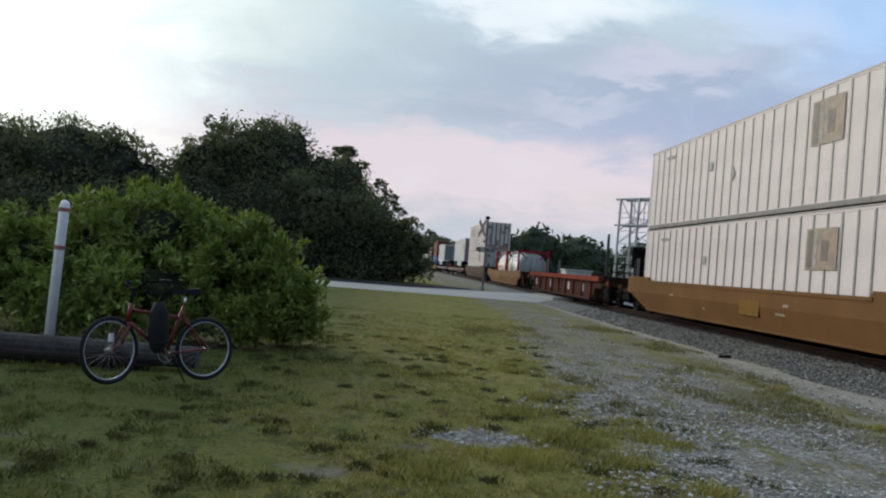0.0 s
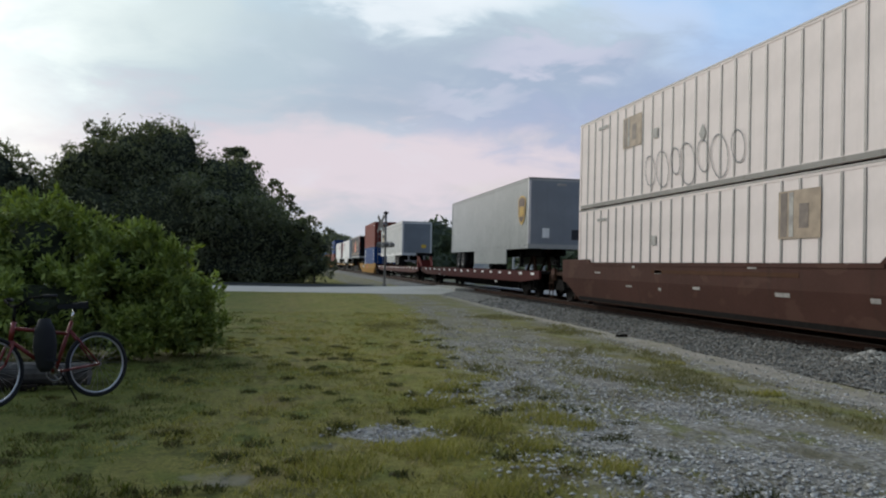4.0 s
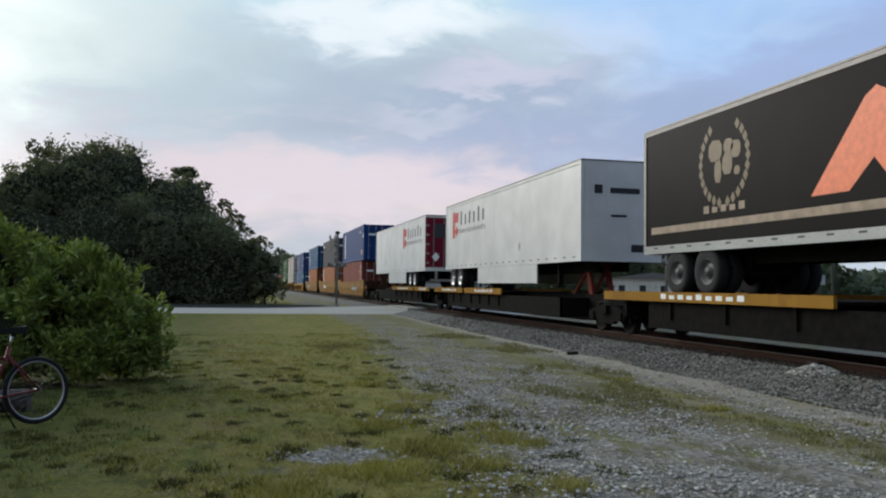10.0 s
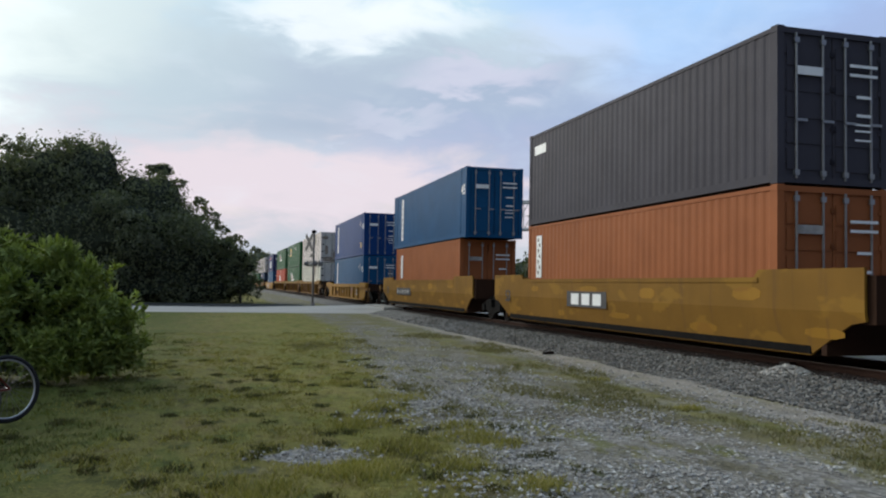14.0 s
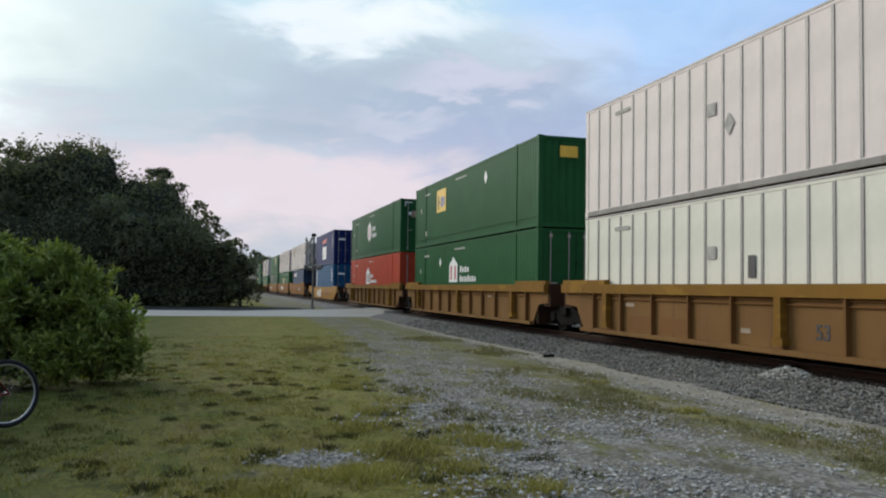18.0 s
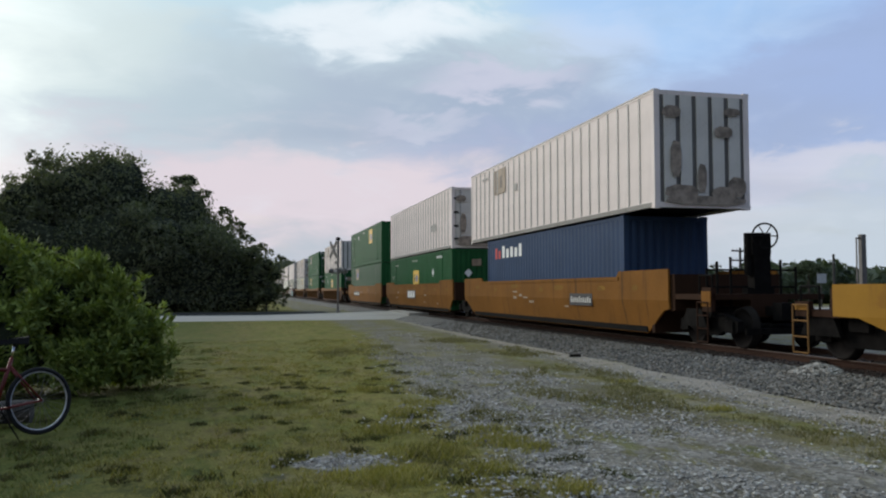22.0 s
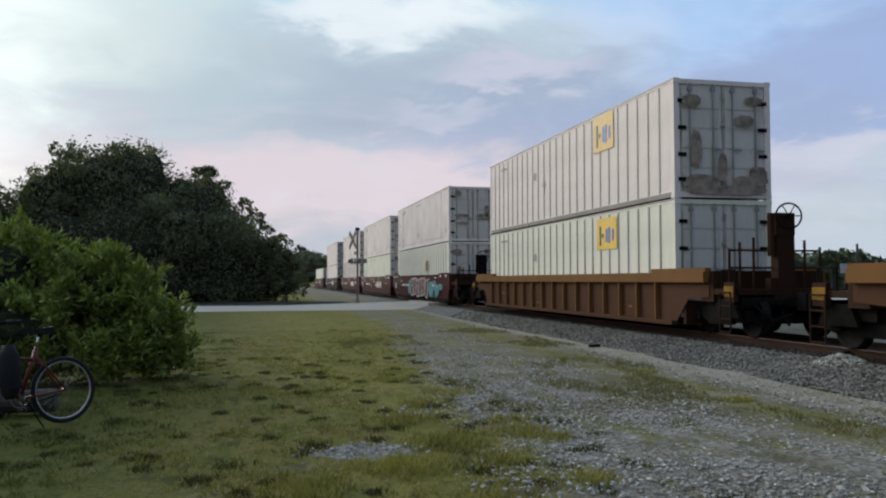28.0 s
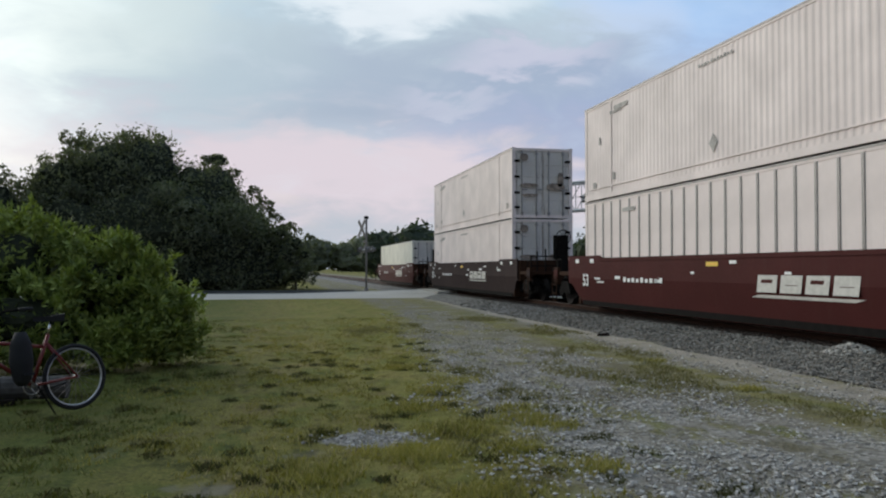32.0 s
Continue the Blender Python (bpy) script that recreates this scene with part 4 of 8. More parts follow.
# the rounded bush behind the log
tree("bush", "dense light-green leafy bush beside the parked bicycle", "bush", (-4.3, 14.3, 0), (1.2, 0.06),
     [(0.4, 0, 1.62, 0.95, 1.0, 0.95), (1.5, 0, 1.30, 0.85, 1.0, 0.82), (2.05, 0, 1.12, 0.58, 0.85, 0.88), (2.55, 0.0, 0.86, 0.50, 0.7, 0.42), (-0.6, 0, 1.30, 1.0, 1.0, 0.92), (-1.6, 0, 1.05, 1.05, 1.0, 0.86),
      (-2.6, 0, 0.85, 1.0, 1.0, 0.72), (-3.6, 0, 0.75, 1.1, 1.0, 0.70), (0.4, -0.75, 0.75, 2.2, 0.8, 0.72), (-2.0, -0.6, 0.65, 1.6, 0.8, 0.62), (1.9, -0.5, 0.50, 0.8, 0.6, 0.45), (1.5, -0.7, 0.34, 1.0, 0.6, 0.36), (2.25, -0.3, 0.42, 0.55, 0.6, 0.42), (2.65, -0.1, 0.5, 0.42, 0.6, 0.46), (-0.2, -1.05, 0.34, 1.4, 0.5, 0.36)],
     32000, 0.056, BUSH, 64, 14, 0.65, 0.50, 170, 0.8, 0.64, 900, bunch=(0.15, 0.33))


def far_wood(name, label, x0, y0, x1, y1, height, count, seed, material=FAR_LEAF, size=0.5):
    r = random.Random(seed)
    lobes = []
    for i in range(count):
        t = (i + r.uniform(-0.3, 0.3)) / max(1, count - 1)
        h = height * r.uniform(0.7, 1.1)
        w = math.hypot(x1 - x0, y1 - y0) / count * r.uniform(0.75, 1.25)
        lobes.append((x0 + (x1 - x0) * t, y0 + (y1 - y0) * t, h * 0.55, w, w, h * 0.48))
        lobes.append((x0 + (x1 - x0) * t + r.uniform(-w, w), y0 + (y1 - y0) * t - w * 0.3, h * 0.3, w * 1.1, w, h * 0.32))
    v, f = leaves(lobes, 900 * count, size, seed, 0.3)
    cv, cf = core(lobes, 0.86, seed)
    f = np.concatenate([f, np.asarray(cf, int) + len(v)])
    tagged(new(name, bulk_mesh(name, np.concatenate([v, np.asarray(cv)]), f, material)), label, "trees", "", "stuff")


tree("tall_tree", "tall dark tree beyond the railway", "tree", (49, 38.5, 0), (9, 0.3),
     [(0, 0, 9.6, 5.2, 5.0, 3.2), (-3.2, 0, 8.0, 2.2, 2.2, 1.4), (-2.6, 0, 11.4, 2.2, 2.0, 1.2), (1.5, 0, 12.2, 2.6, 2.5, 1.8)], 6000, 0.3, FAR_LEAF, 69, 9, 0.5, 0.7, 50)
# stands out of view, added to throw shade on the left foreground
tree("oak_tree", "unseen young oak added to shade the foreground grass", "tree", (-12.4, 16.6, 0), (2.4, 0.16),
     [(0, 0, 4.0, 2.4, 2.4, 2.3), (0.6, -0.7, 2.9, 1.9, 1.9, 1.5), (-0.8, 0.6, 3.2, 2.0, 1.9, 1.6), (0.2, 0.4, 5.6, 1.3, 1.3, 1.0)], 7000, 0.16, OAK, 67, 7, 0.4, 0.8, 40)
far_wood("far_trees", "hazy green line of distant trees beyond the track", 14, 100, 60, 130, 6.4, 14, 71)
far_wood("far_trees", "dark distant trees along the far end of the track", 24, 400, 150, 430, 16.5, 13, 72, OAK, 1.1)
far_wood("far_trees", "low green trees beyond the signal bridge", 27, 86, 62, 78, 4.5, 12, 73)
far_wood("far_trees", "low trees on the far side of the field", 60, 85, 120, 62, 4.5, 13, 74)
far_wood("far_trees", "tall bare-topped thicket behind the signal bridge", 33, 80, 41, 76, 6.6, 3, 75, FAR_LEAF, 0.35)
far_wood("far_trees", "distant trees on the horizon behind the oaks", -120, 120, -40, 120, 9, 9, 76, OAK)


# ---------------------------------------------------------------- things on the grass
# the log and the pipe post
log = thing("log", "weathered grey log lying on the grass in front of the bush", "log")
s = Shape()
for i, (x0, x1, r0, r1) in enumerate(((-8.2, -5.6, 0.155, 0.15), (-5.6, -3.9, 0.15, 0.145), (-3.9, -2.35, 0.145, 0.14))):
    s.rod((x0, 10.63 + 0.02 * i, 0.165 - 0.01 * i), (x1, 10.65 + 0.02 * i, 0.155 - 0.01 * i), r0, 14, r1)
part("trunk", s, TIMBER, log, smooth=False)
for x in (-7.2, -4.9, -3.0):
    part("support_block", Shape().box(x - 0.11, x + 0.11, 10.44, 10.86, -0.03, 0.03), WOOD_TIE, log)
under = Shape().rod((-8.2, 10.36, 0.055), (-3.1, 10.38, 0.05), 0.075, 10)
solid("lower_log", under, WOOD_TIE, "dark log on the ground under the grey one", "log")
scrap = Shape().add([(-0.16, -0.05, 0.0), (0.15, -0.07, 0.0), (0.18, 0.05, 0.0), (-0.12, 0.07, 0.0), (-0.14, -0.04, 0.05), (0.13, -0.05, 0.07), (0.15, 0.04, 0.06), (-0.10, 0.05, 0.04)],
                    [(3, 2, 1, 0), (4, 5, 6, 7), (0, 1, 5, 4), (1, 2, 6, 5), (2, 3, 7, 6), (3, 0, 4, 7)])
scrap_ob = solid("wood_scrap", scrap, WOOD_TIE, "dark scrap of wood lying on the pale wheel track", "debris")
scrap_ob.matrix_basis = pose(7.58, 18.05, -0.005, 0, 0, 12)
block = Shape().box(-0.13, 0.13, -0.09, 0.09, 0.0, 0.10)
block_ob = solid("timber_block", block, TIMBER, "short weathered timber block beside the rail", "debris")
block_ob.matrix_basis = pose(10.03, 12.8, 0.185, 0, 4, 25)
post = thing("marker_post", "white plastic pipe post with faded red bands", "post")
part("pipe", Shape().turned((-4.285, 10.9, 0), (0.03, 0, 1), [(-0.05, 0.0), (-0.05, 0.062), (1.94, 0.062), (1.985, 0.045), (2.005, 0.0)], 20), PLASTIC_WHITE, post, smooth=True)
for z, h in ((1.85, 0.05), (1.36, 0.055)):
    part("band", Shape().turned((-4.285 + 0.03 * z, 10.9, z), (0.03, 0, 1), [(0, 0.0645), (h, 0.0645)], 20), FADED_RED, post)


def bicycle():
    """A bicycle in its own space: x along it to the rear, y to the right of it, z up."""
    b = thing("bicycle", "red city bicycle with a dark bag, leaning at the log", "bicycle")
    R = 0.335

    def steer(shape, turn=radians(14)):
        c, k = math.cos(turn), math.sin(turn)
        shape.v = [(0.215 + (x - 0.215) * c - y * k, (x - 0.215) * k + y * c, z) for x, y, z in shape.v]
        return shape

    def keep(shape):
        return shape

    for x, way in ((0.0, steer), (1.06, keep)):
        wh = part("wheel", way(Shape().ring((x, 0, R), (0, 1, 0), R - 0.022, 0.022, 40, 10)), RUBBER, b, smooth=True)
        part("rim", way(Shape().ring((x, 0, R), (0, 1, 0), R - 0.048, 0.009, 40, 8)), ALU, wh, smooth=True)
        sp = Shape()
        for k in range(24):
            a = 2 * math.pi * k / 24
            sp.rod((x + 0.02 * math.cos(a + 0.9), 0.025 * (-1) ** k, R + 0.02 * math.sin(a + 0.9)), (x + (R - 0.055) * math.cos(a), 0, R + (R - 0.055) * math.sin(a)), 0.0016, 4)
        part("spoke_set", way(sp), POST, wh)
        part("hub", way(Shape().rod((x, -0.05, R), (x, 0.05, R), 0.022, 10)), STEEL, wh)
    head_lo, head_hi = (0.20, 0, 0.62), (0.235, 0, 0.80)
    crank, seat_top = (0.62, 0, 0.29), (0.80, 0, 0.78)
    f = Shape()
    f.rod(head_lo, head_hi, 0.024, 10).rod(head_lo, crank, 0.021, 10).rod((0.225, 0, 0.74), (0.76, 0, 0.66), 0.018, 10).rod(crank, seat_top, 0.019, 10)
    for sy in (-1, 1):
        f.rod((1.06, sy * 0.055, R), (0.62, sy * 0.03, 0.29), 0.011, 8).rod((1.06, sy * 0.055, R), (0.775, sy * 0.02, 0.70), 0.010, 8)
    part("main_frame", f, BIKE_RED, b, smooth=True)
    fk = Shape().rod(head_lo, (0.19, 0, 0.58), 0.02, 8)
    for sy in (-1, 1):
        fk.rod((0.185, sy * 0.05, 0.58), (0.10, sy * 0.05, 0.40), 0.013, 8).rod((0.10, sy * 0.05, 0.40), (0.0, sy * 0.05, R), 0.012, 8)
    fk.rod((0.185, -0.05, 0.58), (0.185, 0.05, 0.58), 0.016, 8)
    part("fork", steer(fk), BIKE_RED, b, smooth=True)
    hb = Shape().rod(head_hi, (0.25, 0, 0.95), 0.014, 8).rod((0.25, -0.05, 0.95), (0.25, 0.05, 0.95), 0.014, 8)
    for sy in (-1, 1):
        part("handlebar_half", steer(Shape().rod((0.25, sy * 0.05, 0.95), (0.27, sy * 0.17, 1.02), 0.012, 8).rod((0.27, sy * 0.17, 1.02), (0.42, sy * 0.29, 1.03), 0.012, 8)), SHADE_BLACK, b, smooth=True)
    part("handlebar_stem", steer(hb), SHADE_BLACK, b, smooth=True)
    for sy in (-1, 1):
        part("grip", steer(Shape().rod((0.36, sy * 0.25, 1.03), (0.47, sy * 0.32, 1.03), 0.018, 8)), RUBBER, b, smooth=True)
    sd = Shape().add([(0.66, 0, 0.955), (0.80, -0.035, 0.965), (0.93, -0.10, 0.975), (0.97, 0, 0.985), (0.93, 0.10, 0.975), (0.80, 0.035, 0.965),
                      (0.66, 0, 0.915), (0.80, -0.03, 0.915), (0.93, -0.09, 0.905), (0.96, 0, 0.905), (0.93, 0.09, 0.905), (0.80, 0.03, 0.915)],
                     [(0, 1, 2, 3, 4, 5), (11, 10, 9, 8, 7, 6)] + [(i, 6 + i, 6 + (i + 1) % 6, (i + 1) % 6) for i in range(6)])
    part("saddle", sd, RUBBER, b)
    part("seat_post", Shape().rod(seat_top, (0.83, 0, 0.92), 0.013, 8), CHROME, b, smooth=True)
    cr = Shape().ring(crank, (0, 1, 0), 0.085, 0.006, 28, 6).rod((0.62, -0.07, 0.29), (0.62, 0.07, 0.29), 0.02, 8)
    cr.rod((0.62, 0.07, 0.29), (0.72, 0.075, 0.17), 0.009, 6).rod((0.62, -0.07, 0.29), (0.52, -0.075, 0.41), 0.009, 6)
    part("crankset", cr, STEEL, b, smooth=True)
    part("chain", Shape().rod((0.62, 0.045, 0.375), (1.06, 0.045, R + 0.04), 0.006, 6).rod((0.62, 0.045, 0.205), (1.06, 0.045, R - 0.04), 0.006, 6), SHADE_BLACK, b)
    for x, y, z in ((0.72, 0.13, 0.17), (0.52, -0.13, 0.41)):
        part("pedal", Shape().box(x - 0.05, x + 0.05, y - 0.04, y + 0.04, z - 0.012, z + 0.012), RUBBER, b)
    bag = Shape()
    for j, (z, w, d) in enumerate(((0.30, 0.04, 0.05), (0.36, 0.085, 0.08), (0.54, 0.115, 0.10), (0.70, 0.10, 0.09), (0.82, 0.05, 0.06))):
        bag.v += [(0.50 + w * math.cos(2 * math.pi * i / 10), -0.06 + d * math.sin(2 * math.pi * i / 10), z) for i in range(10)]
    bag.f = [(j * 10 + i, j * 10 + (i + 1) % 10, (j + 1) * 10 + (i + 1) % 10, (j + 1) * 10 + i) for j in range(4) for i in range(10)] + [tuple(range(9, -1, -1)), tuple(range(40, 50))]
    part("bag", bag, RUBBER, b, "dark cloth bag hanging from the frame", smooth=True)
    part("front_reflector", Shape().box(0.02, 0.06, -0.02, 0.02, 0.42, 0.50), PLASTIC_WHITE, b)
    part("kick_stand", Shape().rod((0.66, -0.04, 0.28), (0.74, -0.20, 0.0), 0.008, 6), SHADE_BLACK, b)
    return b


bike = bicycle()
bike.matrix_basis = pose(-2.96, 9.12, -0.012, -6, 0, 40.5) @ Matrix.Scale(1.09, 4)


# ---------------------------------------------------------------- crossing, signals, distance
def crossing_signal(x, y, z, turn):
    c = thing("crossing_signal", "railway crossing signal mast with a white crossbuck and dark lamps", "crossing signal")
    c.matrix_basis = pose(x, y, z, 0, 0, turn)
    part("mast", Shape().rod((0, 0, 0), (0, 0, 4.65), 0.065, 12).rod((0, 0, 0), (0, 0, 0.35), 0.14, 12), SIGN_BACK, c, smooth=True)
    part("base_box", Shape().box(-0.18, 0.18, -0.18, 0.18, -0.02, 0.14), ROAD, c)
    for s1 in (-1, 1):
        a = Vector((0.50 * s1, 0.50))
        n = Vector((-0.092 * s1, 0.092)) if s1 > 0 else Vector((0.092, 0.092))
        pts = [Vector((-a.x, -a.y)) - n, Vector((a.x, a.y)) - n, Vector((a.x, a.y)) + n, Vector((-a.x, -a.y)) + n]
        part("crossbuck_arm", Shape().end_slab(-0.32 - 0.012 * (s1 > 0), -0.31 - 0.012 * (s1 > 0), [(p.x, 4.05 + p.y) for p in pts]), SIGN_BACK, c)
    part("buck_arm", Shape().rod((0, 0, 4.05), (0, -0.315, 4.05), 0.03, 6), GALV, c)
    part("cross_bar", Shape().rod((-0.75, 0, 2.75), (0.75, 0, 2.75), 0.04, 8), GALV, c)
    for k, (sx, fy) in enumerate(((-0.6, -1), (0.6, -1), (-0.6, 1), (0.6, 1))):
        lamp = part("lamp", Shape().turned((sx, fy * 0.10, 2.75), (0, fy, 0), [(0, 0.0), (0, 0.21), (0.015, 0.21), (0.015, 0.12), (0.2, 0.13)], 20), POST, c)
        part("lens", Shape().turned((sx, fy * 0.12, 2.75), (0, fy, 0), [(0.0, 0.11), (0.015, 0.08), (0.02, 0.0)], 16), LENS, lamp)
    part("bell", Shape().turned((0, 0, 4.65), (0, 0, 1), [(0, 0.0), (0, 0.1), (0.05, 0.16), (0.16, 0.13), (0.2, 0.0)], 14), SHADE_BLACK, c, smooth=True)
    part("track_sign", Shape().box(-0.25, 0.25, -0.1, -0.09, 3.15, 3.35), SIGN_BACK, c)
    return c


crossing_signal(5.95, 51.4, 0.0, -72)
crossing_signal(19.4, 35.0, 0.0, 68)


def signal_bridge():
    """A lattice signal bridge over the crossing railway line."""
    g = thing("signal_bridge", "galvanised lattice signal bridge with signal heads", "signal bridge")
    A, B = Vector((18.05, 63.3)), Vector((26.6, 48.7))
    along = (B - A).normalized()
    across = Vector((-along.y, along.x))
    L, top, low, wide = (B - A).length, 7.75, 5.75, 0.55

    def at(d, w, z):
        q = A + along * d + across * w
        return (q.x, q.y, z)

    for z in (low, top):
        for w in (-wide, wide):
            part("chord", Shape().rod(at(-0.5, w, z), at(L + 0.4, w, z), 0.085, 6), GALV, g)
    k = 12
    for i in range(k + 1):
        d = L * i / k
        s = Shape()
        for w in (-wide, wide):
            s.rod(at(d, w, low), at(d, w, top), 0.035, 5)
        s.rod(at(d, -wide, low), at(d, wide, low), 0.03, 5).rod(at(d, -wide, top), at(d, wide, top), 0.03, 5)
        part("upright", s, GALV, g)
    for i in range(k):
        d0, d1 = L * i / k, L * (i + 1) / k
        s = Shape()
        for w in (-wide, wide):
            s.rod(at(d0, w, low if i % 2 else top), at(d1, w, top if i % 2 else low), 0.035, 5)
        part("diagonal", s, GALV, g)
    for d, half in ((0.0, 0.75), (1.9, 0.75)):
        for w in (-half, half):
            part("leg", Shape().rod(at(d, w, -0.05), at(d, w * 0.8, top + 0.05), 0.10, 8), GALV, g)
    for i in range(6):
        z0, z1 = 0.3 + i * 1.0, 1.3 + i * 1.0
        for w in (-0.7, 0.7):
            part("brace", Shape().rod(at(0, w, z0), at(1.9, w, z1), 0.03, 5), GALV, g)
            part("brace", Shape().rod(at(0, w, z1), at(1.9, w, z1), 0.03, 5), GALV, g)
        for d in (0, 1.9):
            part("brace", Shape().rod(at(d, -0.7, z0), at(d, 0.7, z1), 0.03, 5), GALV, g)
    part("walkway", Shape().rod(at(0, -0.9, low - 0.05), at(L, -0.9, low - 0.05), 0.05, 6).rod(at(0, -0.9, low + 0.9), at(L, -0.9, low + 0.9), 0.025, 5), GALV, g)
    for d in (9.0, 10.0, 13.0, 13.9, 16.0, 16.8):
        p = at(d, -0.85, low + 0.75)
        head = part("signal_head", Shape().turned(p, (across.x, across.y, 0), [(-0.06, 0.0), (-0.06, 0.32), (0.0, 0.32), (0.0, 0.0)], 20), GALV, g)
        for j in range(3):
            h = Shape()
            a = 2 * math.pi * j / 3 + 0.5
            c = (p[0] + along.x * 0.2 * math.cos(a), p[1] + along.y * 0.2 * math.cos(a), p[2] + 0.2 * math.sin(a))
            h.turned(c, (-across.x, -across.y, 0), [(0.06, 0.0), (0.06, 0.08), (0.25, 0.085)], 10)
            part("hood", h, POST, head)
    return g


signal_bridge()


def utility_pole(x, y, tall, arms=1, turn=0):
    p = thing("utility_pole", "weathered wooden utility pole with a crossarm", "pole")
    p.matrix_basis = pose(x, y, 0, 0, 0, turn)
    part("shaft", Shape().rod((0, 0, -0.1), (0, 0, tall), 0.15, 8, 0.1), TIMBER, p)
    for k in range(arms):
        z = tall - 0.35 - 0.8 * k
        arm = part("crossarm", Shape().box(-1.1, 1.1, -0.06, 0.06, z, z + 0.12), TIMBER, p)
        for sx in (-0.95, -0.45, 0.45, 0.95):
            part("insulator", Shape().rod((sx, 0, z + 0.12), (sx, 0, z + 0.26), 0.04, 6), GALV, arm)


for x, y, tall, arms, turn in ((41.5, 62.5, 5.1, 2, 20), (52, 64, 4.7, 0, 0), (16.4, 61.5, 4.9, 0, 0), (47, 75, 4.2, 1, 30)):
    utility_pole(x, y, tall, arms, turn)
bung = thing("signal_bungalow", "small white metal signal hut by the crossing", "hut")
part("wall", Shape().box(15.6, 17.9, 72, 74, -0.02, 2.0), TRAILER_WHITE, bung)
part("roof", Shape().box(15.45, 18.05, 71.85, 74.15, 2.0, 2.12), ALU, bung)
part("door", Shape().box(16.4, 17.2, 71.95, 72.0, 0.1, 1.9), ALU, bung)


def low_building(x, y, w, d, h, label, skin, turn=0):
    b = thing("low_building", label, "building")
    b.matrix_basis = pose(x, y, 0, 0, 0, turn)
    part("wall", Shape().box(-w / 2, w / 2, -d / 2, d / 2, -0.05, h), skin, b)
    part("roof", Shape().end_slab(-d / 2 - 0.3, d / 2 + 0.3, [(-w / 2 - 0.3, h), (w / 2 + 0.3, h), (0, h + w * 0.08)]), BRICKROOF, b)
    for k in range(4):
        part("window", Shape().box(-w / 2 + w * (k + 0.35) / 4, -w / 2 + w * (k + 0.65) / 4, -d / 2 - 0.03, -d / 2, h * 0.4, h * 0.75), MARK_DARK, b)


low_building(37.2, 70, 7.4, 4, 2.4, "low pale building half hidden among the far trees", GREYDOOR, -22)
tree("round_tree", "small round-headed tree standing alone beyond the railway", "tree", (54, 70, 0), (3.0, 0.12),
     [(0, 0, 3.5, 1.5, 1.3, 0.62), (-0.9, 0, 3.2, 0.8, 0.7, 0.4), (0.9, 0, 3.3, 0.8, 0.7, 0.42)], 1500, 0.14, FAR_LEAF, 77, 5, 0.6, 0.5, 24)
board = thing("sign_board", "small pale sign board on a post beyond the railway", "sign")
part("post", Shape().rod((47.5, 60, -0.05), (47.5, 60, 2.9), 0.05, 8), TIMBER, board)
part("panel", Shape().box(47.05, 47.95, 59.93, 59.95, 2.05, 2.85), GALV, board)
# ---------------------------------------------------------------- train: shared forms
MOVERS = []
CACHE = {}
SQUARE = [(-0.5, -0.5), (0.5, -0.5), (0.5, 0.5), (-0.5, 0.5)]
DIAMOND = [(0, -0.5), (0.5, 0), (0, 0.5), (-0.5, 0)]
HOUSE = [(-0.5, -0.5), (0.5, -0.5), (0.5, 0.2), (0, 0.5), (-0.5, 0.2)]
HEX = [(0, -0.5), (0.5, -0.22), (0.5, 0.22), (0, 0.5), (-0.5, 0.22), (-0.5, -0.22)]
SHIELD = [(0, -0.5), (0.32, -0.36), (0.47, -0.12), (0.5, 0.38), (0.25, 0.46), (0, 0.5), (-0.25, 0.46), (-0.5, 0.38), (-0.47, -0.12), (-0.32, -0.36)]
PEAK = [(-0.5, -0.5), (-0.2, -0.5), (-0.02, -0.2), (0.12, -0.5), (0.5, -0.5), (0.08, 0.42), (0, 0.5), (-0.08, 0.42)]
BLOB = [(-0.5, -0.2), (-0.3, -0.48), (0.25, -0.5), (0.48, -0.25), (0.5, 0.2), (0.3, 0.45), (-0.2, 0.5), (-0.46, 0.25)]
SLANT = [(-0.5, -0.5), (0.42, -0.5), (0.5, 0.5), (-0.42, 0.5)]
SWOOP = [(-0.5, -0.5), (0.1, -0.25), (0.38, -0.3), (0.5, 0.5), (-0.1, 0.25), (-0.5, 0.1)]


def cached(key, build):
    if key not in CACHE:
        CACHE[key] = build()
    return CACHE[key]


def moving(ob, u, z):
    MOVERS.append((ob, u, z))
    ob.matrix_basis = pose(TRACK_X, u, z)
    return ob


FOLDS = {}
FOLD_LEAN = 0.17


def mark(parent, name, material, y, z, w, h, x, outline=SQUARE, lift=0.0):
    """A painted shape on the side that faces -x; w runs along the train, h upwards."""
    s = Shape().slab(x - 0.004 - lift, x - lift, [(y - a * w, z + b * h) for a, b in outline])
    if parent in FOLDS and z + h / 2 < FOLDS[parent] + 0.01:
        s.v = [(p + FOLD_LEAN * (FOLDS[parent] - r), q, r) for p, q, r in s.v]
    return part(name, s, material, parent)


def end_mark(parent, name, material, x, z, w, h, y, outline=SQUARE):
    s = Shape().end_slab(y - 0.004, y, [(x + a * w, z + b * h) for a, b in outline])
    return part(name, s, material, parent)


def figures(parent, text, size, material, y, z, x):
    ob = part("lettering", letters(text, size, material), material, parent, at=pose(x, y, z) @ Euler((radians(90), 0, radians(-90))).to_matrix().to_4x4())
    return ob


